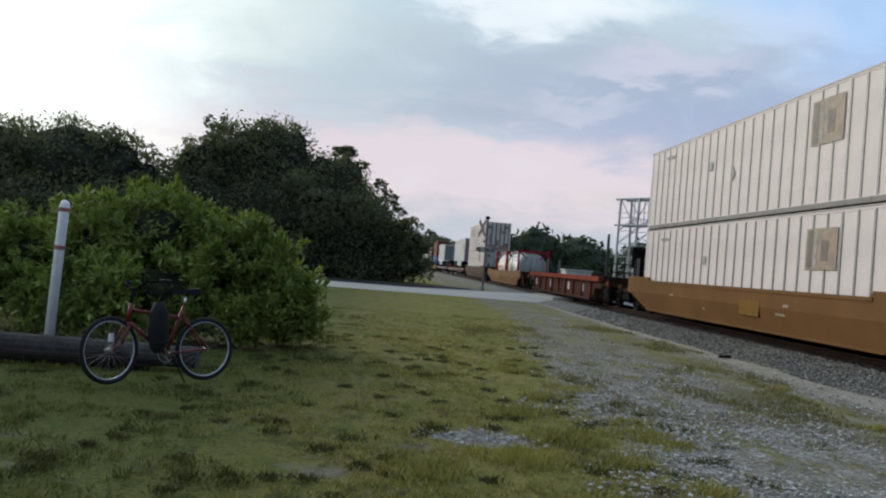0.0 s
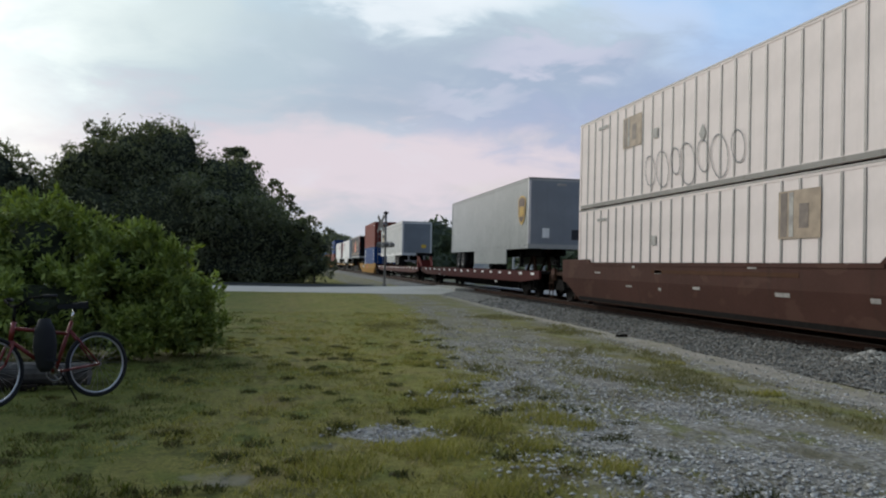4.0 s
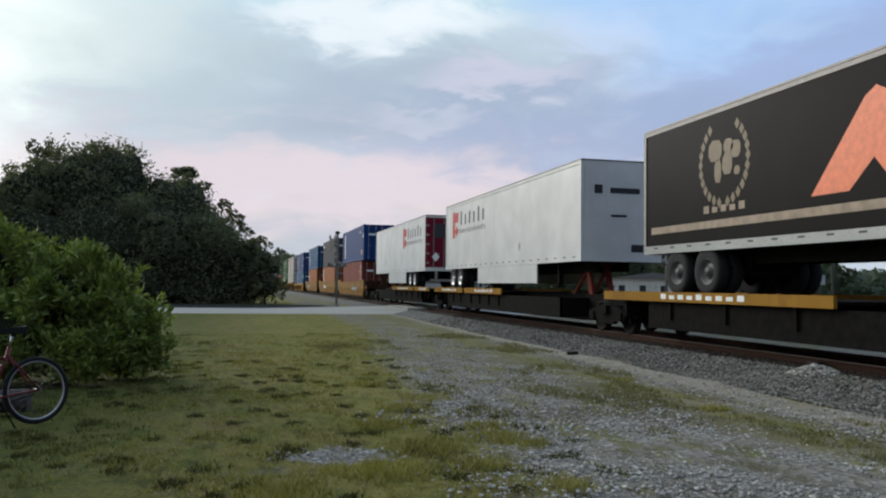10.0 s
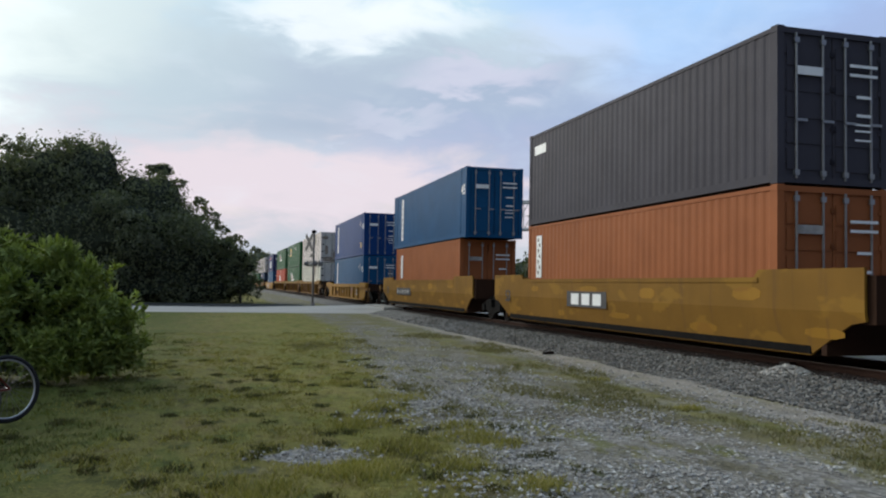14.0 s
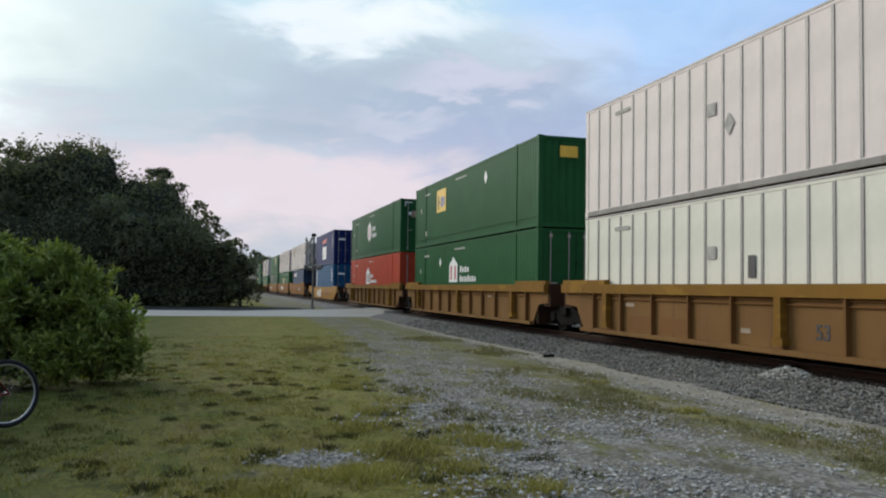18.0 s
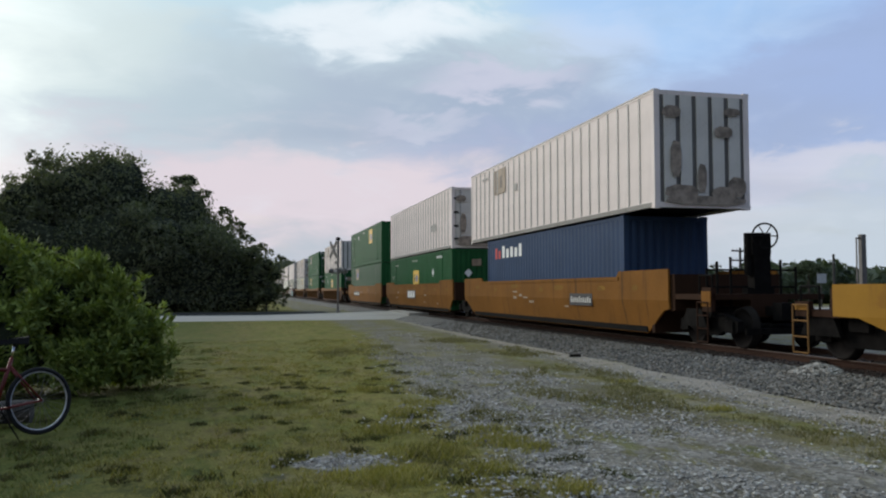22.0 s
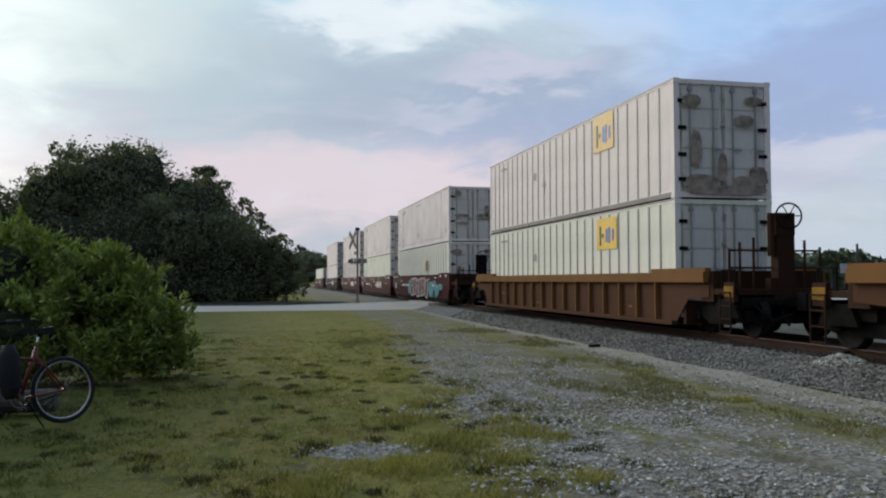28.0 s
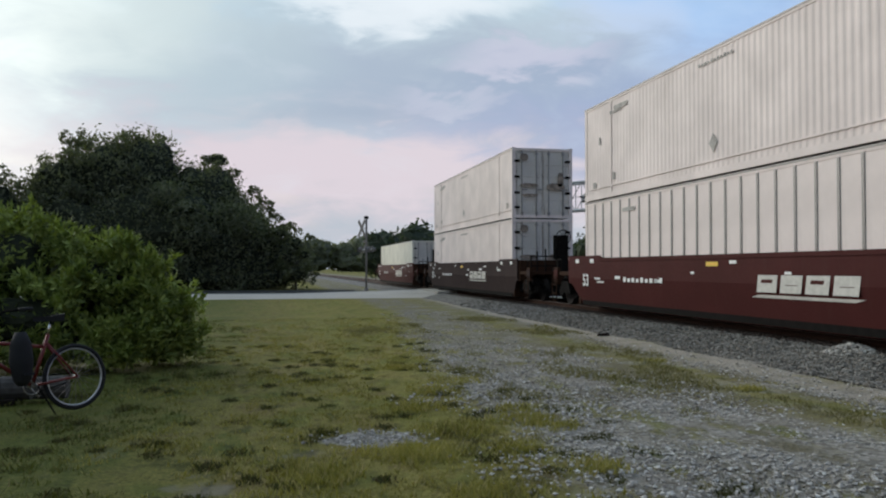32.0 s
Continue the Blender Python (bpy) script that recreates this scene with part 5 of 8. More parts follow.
def bars(parent, material, y, z, w, h, x, count, name="lettering", gap=0.28, lift=0.0):
    """Writing that is not spelt out: plain bars side by side."""
    step = w / count
    for i in range(count):
        c = y + w / 2 - step * (i + 0.5)
        if name != "lettering" or step < 0.1:
            mark(parent, name, material, c, z, step * (1 - gap), h, x, SQUARE, lift)
            continue
        tall = (1.0, 0.74, 0.86, 0.74)[i % 4]
        mark(parent, name, material, c, z - h * (1 - tall) / 2, step * (1 - gap) * 0.85, h * tall, x, SQUARE, lift)


def corrugated_strip(length, z0, z1, x_out, depth, pitch):
    """A corrugated sheet in the plane y, z whose outer face lies at x_out on the -x side."""
    k = max(2, round(length / pitch))
    p = length / k
    prof = []
    for i in range(k):
        a = -length / 2 + i * p
        prof += [(a, 0), (a + 0.28 * p, 0), (a + 0.5 * p, depth), (a + 0.78 * p, depth)]
    prof.append((length / 2, 0))
    v = [(x_out + d, y, z) for z in (z0, z1) for y, d in prof]
    m = len(prof)
    return Shape().add(v, [(i + 1, i, m + i, m + i + 1) for i in range(m - 1)])


def mirrored(shape):
    s = Shape()
    s.v = [(-x, y, z) for x, y, z in shape.v]
    s.f = [q[::-1] for q in shape.f]
    return s


def turned_end(shape):
    """A side sheet turned so that it closes the end that faces -y."""
    s = Shape()
    s.v = [(-y, x, z) for x, y, z in shape.v]
    s.f = list(shape.f)
    return s


def container(u, z, length, width, skin, style, end, label, height=2.896, end_skin=None, seam=None, low_lip=False):
    """A freight container. style: wave, fine or post sides; end: doors, ribs or plain towards -y."""
    root = moving(thing("shipping_container", label, "container", "containers on the train"), u, z)
    W, H, L = width / 2, height, length
    key = (length, width, skin.name, style)
    e_skin = end_skin or skin

    def cage():
        s = Shape()
        for sx in (-1, 1):
            s.box(sx * W - 0.06 * (sx > 0), sx * W + 0.06 * (sx < 0), -L / 2 + 0.15, L / 2 - 0.15, 0.03, 0.18)
            s.box(sx * W - 0.06 * (sx > 0), sx * W + 0.06 * (sx < 0), -L / 2 + 0.15, L / 2 - 0.15, H - 0.10, H - 0.02)
            for sy in (-1, 1):
                s.box(sx * W - 0.15 * (sx > 0), sx * W + 0.15 * (sx < 0), sy * L / 2 - 0.15 * (sy > 0), sy * L / 2 + 0.15 * (sy < 0), 0.12, H - 0.12)
            if seam:
                for sy in (-1, 1):
                    y = sy * (L / 2 - seam)
                    s.box(sx * W - 0.08 * (sx > 0) - 0.006 * (sx < 0), sx * W + 0.08 * (sx < 0) + 0.006 * (sx > 0), y - 0.05, y + 0.05, 0.1, H - 0.02)
            if low_lip:
                s.box(sx * W - 0.03 * (sx > 0) - 0.012 * (sx < 0), sx * W + 0.03 * (sx < 0) + 0.012 * (sx > 0), -L / 2 + 0.2, L / 2 - 0.2, 0.34, 0.37)
        for sy in (-1, 1):
            y = sy * L / 2
            s.box(-W + 0.15, W - 0.15, y - 0.08 * (sy > 0), y + 0.08 * (sy < 0), 0.02, 0.15)
            s.box(-W + 0.15, W - 0.15, y - 0.08 * (sy > 0), y + 0.08 * (sy < 0), H - 0.13, H - 0.02)
        return s.mesh("outer_frame", skin)

    part("outer_frame", cached((*key, seam, low_lip, "cage"), cage), skin, root)
    # dark strip on the top rail, painted for the line of shadow there
    if skin in (WHITE, CREAM):
        part("top_rail", cached((*key, "rail"), lambda: Shape().box(-W - 0.010, -W, -L / 2 + 0.02, L / 2 - 0.02, H - 0.045, H - 0.005).mesh("top_rail", POST)), POST, root)
    part("roof", cached((*key, "roof"), lambda: Shape().box(-W + 0.05, W - 0.05, -L / 2 + 0.06, L / 2 - 0.06, H - 0.06, H - 0.015).mesh("roof", skin)), skin, root)
    part("floor", cached((*key, "floor"), lambda: Shape().box(-W + 0.05, W - 0.05, -L / 2 + 0.06, L / 2 - 0.06, 0.10, 0.16).mesh("floor", SHADE_BLACK)), SHADE_BLACK, root)
    cast = cached((skin.name, "cast"), lambda: Shape().box(-0.082, 0.082, -0.09, 0.09, -0.06, 0.06).mesh("corner_casting", skin))
    inset = seam or 0.0
    for sx in (-1, 1):
        for sy in (-1, 1):
            for cz in (0.06, H - 0.06):
                part("corner_casting", cast, skin, root, at=pose(sx * (W - 0.075), sy * (L / 2 - 0.085), cz))
    for sx in (-1, 1):
        if inset:
            for sy in (-1, 1):
                part("corner_casting", cast, skin, root, at=pose(sx * (W - 0.078), sy * (L / 2 - inset), H - 0.055))
    if style == "post":
        k = round((L - 0.3) / 0.62)
        p = (L - 0.3) / k
        sheet = cached((skin.name, round(p, 4), "sheet"), lambda: Shape().box(0.0, 0.03, -p / 2 + 0.018, p / 2 - 0.018, 0.16, H - 0.10).mesh("side_panel", skin))
        # the posts' grey stands in for the shade between the panels
        rib = cached((height, "rib"), lambda: Shape().box(0.0, 0.04, -0.034, 0.034, 0.16, H - 0.10).mesh("side_post", POST))
        for i in range(k):
            part("side_panel", sheet, skin, root, at=pose(-W + 0.012, -L / 2 + 0.15 + p * (i + 0.5), 0))
        part("bottom_rail", cached((*key, "lowrail"), lambda: Shape().box(-W - 0.010, -W, -L / 2 + 0.16, L / 2 - 0.16, 0.035, 0.145).mesh("bottom_rail", RAIL_GREY)), RAIL_GREY, root)
        for i in range(k - 1):
            part("side_post", rib, POST, root, at=pose(-W - 0.004, -L / 2 + 0.15 + p * (i + 1), 0))
        part("far_side_panel", cached((*key, "far"), lambda: Shape().box(W - 0.04, W - 0.01, -L / 2 + 0.15, L / 2 - 0.15, 0.16, H - 0.10).mesh("far_side_panel", skin)), skin, root)
    else:
        depth, pitch = (0.013, 0.275) if style == "wave" else (0.011, 0.205)
        near = lambda: corrugated_strip(L - 0.28, 0.15, H - 0.09, -W + 0.010, depth, pitch)
        part("side_panel", cached((*key, "near"), lambda: near().mesh("side_panel", skin)), skin, root)
        part("far_side_panel", cached((*key, "far"), lambda: mirrored(near()).mesh("far_side_panel", skin)), skin, root)
    y = -L / 2
    if end == "doors":
        half = (W - 0.15)
        leaf = cached((width, e_skin.name, "leaf"), lambda: door_leaf(half, H, e_skin))
        rod = cached((height, "rod"), lambda: Shape().rod((0, 0, 0.10), (0, 0, H - 0.12), 0.022, 8).box(-0.05, 0.05, -0.03, 0.02, 0.16, 0.26).box(-0.05, 0.05, -0.03, 0.02, H - 0.3, H - 0.2).box(-0.03, 0.22, -0.035, -0.01, 1.15, 1.20).mesh("lock_rod", STEEL))
        for sx in (-1, 1):
            door = part("door", leaf, e_skin, root, at=pose(sx * half / 2, y + 0.03, 0))
            for rx in (-0.27, 0.27):
                part("lock_rod", rod, STEEL, door, at=pose(rx * half, -0.045, 0))
            if e_skin is GREYDOOR:
                hinge = cached("doorhinge", lambda: Shape().box(-0.11, 0.11, -0.03, 0.0, -0.045, 0.045).mesh("hinge", SHADE_BLACK))
                for hz in (0.45, 1.05, 1.7, 2.35):
                    part("hinge", hinge, SHADE_BLACK, door, at=pose(sx * (half / 2 - 0.06), -0.012, hz))
    elif end == "ribs":
        part("end_panel", cached((width, e_skin.name, "ribend"), lambda: Shape().box(-W + 0.14, W - 0.14, 0.02, 0.05, 0.14, H - 0.12).mesh("end_panel", DOORDARK)), DOORDARK, root, at=pose(0, y, 0))
        bar = cached((height, "ribbar"), lambda: Shape().box(-0.155, 0.155, -0.028, 0.02, 0.15, H - 0.13).mesh("end_post", GREYDOOR))
        for i in range(5):
            part("end_post", bar, GREYDOOR, root, at=pose((i - 2) * 0.44, y + 0.012, 0))
    else:
        part("end_panel", cached((width, e_skin.name, "wavend"), lambda: turned_end(corrugated_strip(2 * W - 0.28, 0.14, H - 0.12, 0.02, 0.04, 0.25)).mesh("end_panel", e_skin)), e_skin, root, at=pose(0, y, 0))
    part("rear_panel", cached((width, skin.name, height, "rear"), lambda: Shape().box(-W + 0.14, W - 0.14, -0.06, -0.02, 0.14, H - 0.12).mesh("rear_panel", skin)), skin, root, at=pose(0, L / 2, 0))
    return root


def door_leaf(w, H, skin):
    """One leaf of a container door: pressed sheet in a frame, with hinges."""
    s = Shape()
    s.box(-w / 2 + 0.01, w / 2 - 0.01, 0.012, 0.04, 0.14, H - 0.13)
    for i in range(5):
        z0 = 0.22 + i * (H - 0.5) / 5
        s.box(-w / 2 + 0.07, w / 2 - 0.07, -0.006, 0.012, z0 + 0.05, z0 + (H - 0.5) / 5 - 0.05)
    for z in (0.4, 1.0, 1.75, 2.4):
        for sx in (-1, 1):
            s.box(sx * w / 2 - 0.05, sx * w / 2 + 0.05, -0.014, 0.012, z, z + 0.09)
    return s.mesh("door", skin)


def door_labels(root, width, y, H=2.896, plate=MARK_WHITE, extra=None):
    """Plates and lines of small writing on the doors."""
    w = width / 2
    end_mark(root, "label_plate", plate, -0.45 * w, H * 0.72, 0.55, 0.16, y - 0.045)
    for z in (0.78, 0.72, 0.58, 0.46):
        end_mark(root, "lettering", MARK_WHITE, 0.52 * w, H * z, 0.62 - 0.3 * (z < 0.7), 0.055, y - 0.045)
    for z in (0.40, 0.36, 0.3):
        end_mark(root, "lettering", MARK_WHITE, 0.5 * w, H * z, 0.35, 0.035, y - 0.045)
    if extra:
        end_mark(root, "label_plate", extra, 0.62 * w, H * 0.42, 0.26, 0.34, y - 0.045)


def logo_square(root, material, y, z, w, h, x, ink=MARK_DARK):
    mark(root, "decal", material, y, z, w, h, x)
    for i, (a, hh) in enumerate(((-0.30, 0.62), (-0.18, 0.12), (0.02, 0.42), (0.14, 0.50), (0.32, 0.36))):
        mark(root, "decal_bar", ink if i < 2 else MARK_BLUE, y - a * w, z - 0.06 * h, w * 0.09, h * hh, x - 0.004)


# ---------------------------------------------------------------- train: cars
def truck(parent, y, drop=0.0):
    """A two-axle railway truck under a car, with its four wheels and their axles."""
    def frames():
        s = Shape()
        for sx in (-1, 1):
            x = sx * 1.02
            s.slab(x - 0.07, x + 0.07, [(-1.12, 0.34), (-0.98, 0.28), (-0.78, 0.42), (-0.38, 0.24), (0.38, 0.24), (0.78, 0.42), (0.98, 0.28), (1.12, 0.34), (1.12, 0.56), (0.55, 0.72), (-0.55, 0.72), (-1.12, 0.56)])
            for sy in (-1, 1):
                s.box(x - 0.12, x + 0.12, sy * 0.87 - 0.14, sy * 0.87 + 0.14, 0.32, 0.56)
            for k in range(3):
                s.rod((x, -0.2 + 0.2 * k, 0.28), (x, -0.2 + 0.2 * k, 0.6), 0.06, 8)
        s.box(-1.2, 1.2, -0.22, 0.22, 0.52, 0.74)
        s.box(-1.0, 1.0, -1.3, -1.22, 0.3, 0.42).box(-1.0, 1.0, 1.22, 1.3, 0.3, 0.42)
        return s.mesh("truck", SHADE_BLACK)

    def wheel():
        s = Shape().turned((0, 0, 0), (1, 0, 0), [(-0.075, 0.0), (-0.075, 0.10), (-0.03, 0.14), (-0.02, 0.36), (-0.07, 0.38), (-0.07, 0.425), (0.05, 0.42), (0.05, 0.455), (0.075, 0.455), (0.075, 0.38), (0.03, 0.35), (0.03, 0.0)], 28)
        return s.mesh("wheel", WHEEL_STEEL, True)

    t = part("truck", cached("truck", frames), SHADE_BLACK, parent, at=pose(0, y, 0))
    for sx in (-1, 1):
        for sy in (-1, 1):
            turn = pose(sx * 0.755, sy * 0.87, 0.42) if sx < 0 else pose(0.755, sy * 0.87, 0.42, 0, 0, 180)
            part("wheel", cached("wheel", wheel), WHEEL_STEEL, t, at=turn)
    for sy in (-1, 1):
        part("axle", cached("axle", lambda: Shape().rod((-0.95, 0, 0.42), (0.95, 0, 0.42), 0.085, 12).mesh("axle", SHADE_BLACK)), SHADE_BLACK, t, at=pose(0, sy * 0.87, 0))
    return t


def coupler(parent, y, way, reach):
    s = Shape().box(-0.11, 0.11, min(y, y + way * reach), max(y, y + way * reach), 0.66, 0.86)
    yk = y + way * reach
    s.box(-0.18, 0.2, min(yk, yk + way * 0.3), max(yk, yk + way * 0.3), 0.58, 0.94)
    s.rod((-0.3, y, 0.6), (-0.34, y + way * reach * 0.9, 0.28), 0.03, 8)
    part("coupler", s, SHADE_BLACK, parent)


def brake_stand(parent, y, tall, material=SHADE_BLACK, way=-1):
    """The upright at a car's end: gear housing, posts and rails, with the brake wheel on its outer face."""
    s = Shape().box(-0.2, 0.2, y - 0.13, y + 0.13, 0.55, tall - 0.3).box(-0.26, 0.20, y - 0.15, y + 0.15, tall - 0.46, tall + 0.02)
    s.box(-0.36, 0.3, y - 0.1, y + 0.1, 0.95, 1.25).rod((-0.26, y, tall - 0.9), (-0.26, y, tall + 0.02), 0.09, 10)
    stand = part("brake_stand", s, material, parent)
    for x, up in ((-1.2, 0.75), (-0.95, 0.6), (-0.62, 0.5), (0.62, 0.55), (1.0, 0.7)):
        part("post", Shape().rod((x, y - way * 0.12, 0.8), (x, y - way * 0.12, tall - up), 0.03, 6), material, stand)
    for drop in (0.78, 1.15):
        part("rail", Shape().rod((-1.2, y - way * 0.12, tall - drop), (1.0, y - way * 0.12, tall - drop), 0.022, 6), material, stand)
    hub = Vector((-0.05, y + way * 0.30, tall - 0.06))
    ring = part("brake_wheel", Shape().ring(hub, (0.25, 1, 0), 0.27, 0.02, 24, 6).rod((-0.05, y, tall - 0.06), hub, 0.03, 6), SHADE_BLACK, parent)
    for k in range(6):
        a = math.pi * k / 3
        part("spoke", Shape().rod(hub, hub + Vector((0.26 * math.cos(a), -0.065 * math.cos(a), 0.26 * math.sin(a))), 0.013, 5), SHADE_BLACK, ring)


def ladder(parent, y, z0, z1, material):
    s = Shape()
    for dy in (-0.2, 0.2):
        s.rod((-1.47, y + dy, z0), (-1.47, y + dy, z1), 0.018, 6)
    k = max(2, round((z1 - z0) / 0.3))
    for i in range(k + 1):
        z = z0 + (z1 - z0) * i / k
        s.rod((-1.47, y - 0.2, z), (-1.47, y + 0.2, z), 0.016, 6)
    part("ladder", s, material, parent)


def well_car(u, skin, label, style="plate", half=9.1, top=1.8, rise=0.18, slope=1.2, trucks=(-1, 1), truck_at=None, rib_step=1.45, lip=None, platform=0.0, inner=None, floor_z=0.19, rib_skin=None, rib_off=None, rib_at=None):
    """One unit of a well car: two deep side sills with a floor between them. Heights are above the ground."""
    root = moving(thing("well_car", label, "well car", "cars of the train"), u, RAIL)
    zt, zb, zh = top - RAIL, floor_z, top - RAIL + rise
    h = half
    lip = lip or skin
    step_in = h - 2.55
    side_top = [(h, zh), (step_in, zh), (step_in - 0.12, zt), (-step_in + 0.12, zt), (-step_in, zh), (-h, zh)]
    for sx, nm in ((-1, "side_sill"), (1, "far_side_sill")):
        s = Shape()
        if style == "plate":
            x0, x1 = (-1.44, -1.39) if sx < 0 else (1.39, 1.44)
            # the lower part of the plate slopes inwards below a fold
            fold = zb + 0.57 * (zt - zb)
            FOLDS[root] = fold
            s.slab(x0, x1, [(-h, fold), (h, fold)] + side_top)
            q = [(-h, 0.78), (-h + slope * 0.25, 0.72), (-h + slope, zb), (h - slope, zb), (h - slope * 0.25, 0.72), (h, 0.78), (h, fold), (-h, fold)] if fold > 0.79 else [(-h, fold - 0.004), (-h + slope * 0.25, fold - 0.02), (-h + slope, zb), (h - slope, zb), (h - slope * 0.25, fold - 0.02), (h, fold - 0.004), (h, fold), (-h, fold)]
            k = len(s.v)
            s.slab(x0, x1, q)
            s.v[k:] = [(x - math.copysign(FOLD_LEAN * (fold - z), x), y, z) for x, y, z in s.v[k:]]
            lean = FOLD_LEAN * (fold - zb)
            a, b = (-1.448 + lean, -1.40 + lean) if sx < 0 else (1.40 - lean, 1.448 - lean)
            s.box(a, b, -h + slope, h - slope, zb - 0.02, zb + 0.07)
            a, b = (-1.47, -1.44) if sx < 0 else (1.44, 1.47)
            s.box(a + 0.01, b - 0.008, -step_in, step_in, zt - 0.09, zt)
            part(nm, s, skin, root)
        else:
            x0, x1 = (-1.38, -1.345) if sx < 0 else (1.345, 1.38)
            s.slab(x0, x1, [(-h, 0.84), (-h + slope * 0.6, 0.78), (-h + slope, zb), (h - slope, zb), (h - slope * 0.6, 0.78), (h, 0.84), (h, zt - 0.1), (-h, zt - 0.1)])
            part(nm, s, inner or skin, root)
            t = Shape()
            a, b = (-1.52, -1.32) if sx < 0 else (1.32, 1.52)
            t.box(a, b, -h, h, zt - 0.23, zt)
            if rise > 0.01:
                t.box(a + 0.05, b, -h - platform, -step_in, zt, zh).box(a + 0.05, b, step_in, h + platform, zt, zh)
            part("top_flange", t, lip, root)
            t = Shape().box(a + 0.03 if sx < 0 else a, b if sx < 0 else b - 0.03, -h + slope - 0.02, h - slope + 0.02, zb - 0.03, zb + 0.07)
            part("bottom_flange", t, inner or skin, root)
            if sx < 0:
                rib = cached((skin.name, round(zt, 3), "rib"), lambda: Shape().slab(-1.49, -1.38, [(-0.028, zb + 0.07), (0.028, zb + 0.07), (0.028, zt - 0.23), (-0.028, zt - 0.23)]).mesh("rib", rib_skin or skin))
                k = round(2 * (h - slope) / rib_step)
                spots = [-(h - slope) + i * 2 * (h - slope) / k for i in range(k + 1)]
                if rib_off is not None:
                    spots = [y for y in (rib_off + rib_step * i for i in range(-20, 21)) if abs(y) <= h - slope]
                for y in rib_at or spots:
                    part("rib", rib, rib_skin or skin, root, at=pose(0, y, 0))
    part("well_floor", Shape().box(-1.34, 1.34, -h + slope, h - slope, zb, zb + 0.14), SHADE_BLACK, root)
    for sy in (-1, 1):
        s = Shape()
        a, b = sy * (h - 0.35), sy * (h + 0.15)
        s.box(-1.36, 1.36, min(a, b), max(a, b), 0.74, zt + 0.02)
        part("end_sill", s, DARKRUST, root)
        c = sy * (h - slope * 0.8)
        part("end_plate", Shape().box(-1.34, 1.34, min(c, c + sy * 0.12), max(c, c + sy * 0.12), zb, 0.735), DARKRUST, root)
    for sy in trucks:
        truck(root, sy * (truck_at or h + 0.75))
    return root


def car_end(root, half, way, skin, top, reach=1.35, stand=None, step=True):
    """The platform, steps and coupler past the end of a car."""
    y0 = way * half
    y1 = way * (half + reach)
    s = Shape().box(-1.35, 1.35, min(y0, y1), max(y0, y1), top - RAIL - 0.42, top - RAIL - 0.30)
    s.box(-0.45, 0.45, min(y0, y1), max(y0, y1), 0.62, top - RAIL - 0.42)
    s.box(-1.40, -1.30, min(y1, y1 - way * 0.35), max(y1, y1 - way * 0.35), 0.75, top - RAIL - 0.16)
    part("end_platform", s, DARKRUST, root)
    y2 = y1 - way * 0.35
    part("end_face", Shape().box(-1.415, -1.40, min(y1, y2), max(y1, y2), 0.86, top - RAIL - 0.24), skin, root)
    coupler(root, y1, way, 0.35)
    mid = (y0 + y1) / 2
    # rods and hoses, with boxes added to fill and darken the gap
    rig = Shape().box(-1.15, 1.15, mid - 0.28, mid + 0.28, 0.5, 0.78).rod((-1.2, mid + way * 0.4, 0.72), (0.9, mid + way * 0.4, 0.72), 0.14, 10)
    rig.rod((-1.32, y1 - way * 0.05, 0.66), (-0.2, y1 - way * 0.02, 0.72), 0.02, 6).rod((-0.95, y1, 0.7), (-0.7, y1 + way * 0.3, 0.36), 0.035, 6).rod((-0.7, y1 + way * 0.3, 0.36), (-0.35, y1 + way * 0.45, 0.5), 0.035, 6)
    rig.slab(-1.30, -1.22, [(mid - 0.5, 0.42), (mid + 0.5, 0.42), (mid + 0.3, 0.8), (mid - 0.3, 0.8)])
    part("rigging_and_filler", rig, SHADE_BLACK, root)
    rail = Shape()
    for yy in (y1 - way * 0.06, y1 - way * 0.55):
        rail.rod((-1.33, yy, top - RAIL - 0.4), (-1.33, yy, top - RAIL + 0.10), 0.02, 6)
    rail.rod((-1.33, y1 - way * 0.06, top - RAIL + 0.10), (-1.33, y1 - way * 0.55, top - RAIL + 0.10), 0.02, 6)
    part("grab_rail", rail, SHADE_BLACK, root)
    if step:
        ladder(root, y1 - way * 0.22, 0.12, 0.95, PANEL if skin is YELLOW else DARKRUST)
    if stand:
        brake_stand(root, way * (half + reach - 0.35), stand - RAIL, DARKRUST if skin in (YELLOW, MUSTARD, TAN) else SHADE_BLACK, way)


def stakes(root, y):
    """Two slotted steel uprights on a car's end platform."""
    for x in (-0.1, 0.7):
        part("end_stake", Shape().box(x - 0.05, x + 0.05, y - 0.04, y + 0.04, 0.75, 2.2).box(x - 0.13, x - 0.115, y - 0.012, y + 0.012, 0.8, 2.13).box(x - 0.13, x, y - 0.012, y + 0.012, 2.12, 2.145), SIGN_BACK, root)


def plate_marks(root, x, y, z, w, h, count=10):
    mark(root, "name_plate", MARK_DARK, y, z, w, h, x)
    bars(root, MARK_DULL, y, z, w * 0.92, h * 0.5, x - 0.004, count, gap=0.34)


def small_stencils(root, seed, half, x, z, material=MARK_WHITE, count=7):
    rng = random.Random(seed)
    for _ in range(count):
        y = rng.uniform(-half + 1.3, half - 1.3)
        mark(root, "stencil", material, y, z + rng.uniform(-0.35, 0.38), rng.uniform(0.15, 0.5), rng.uniform(0.04, 0.09), x)


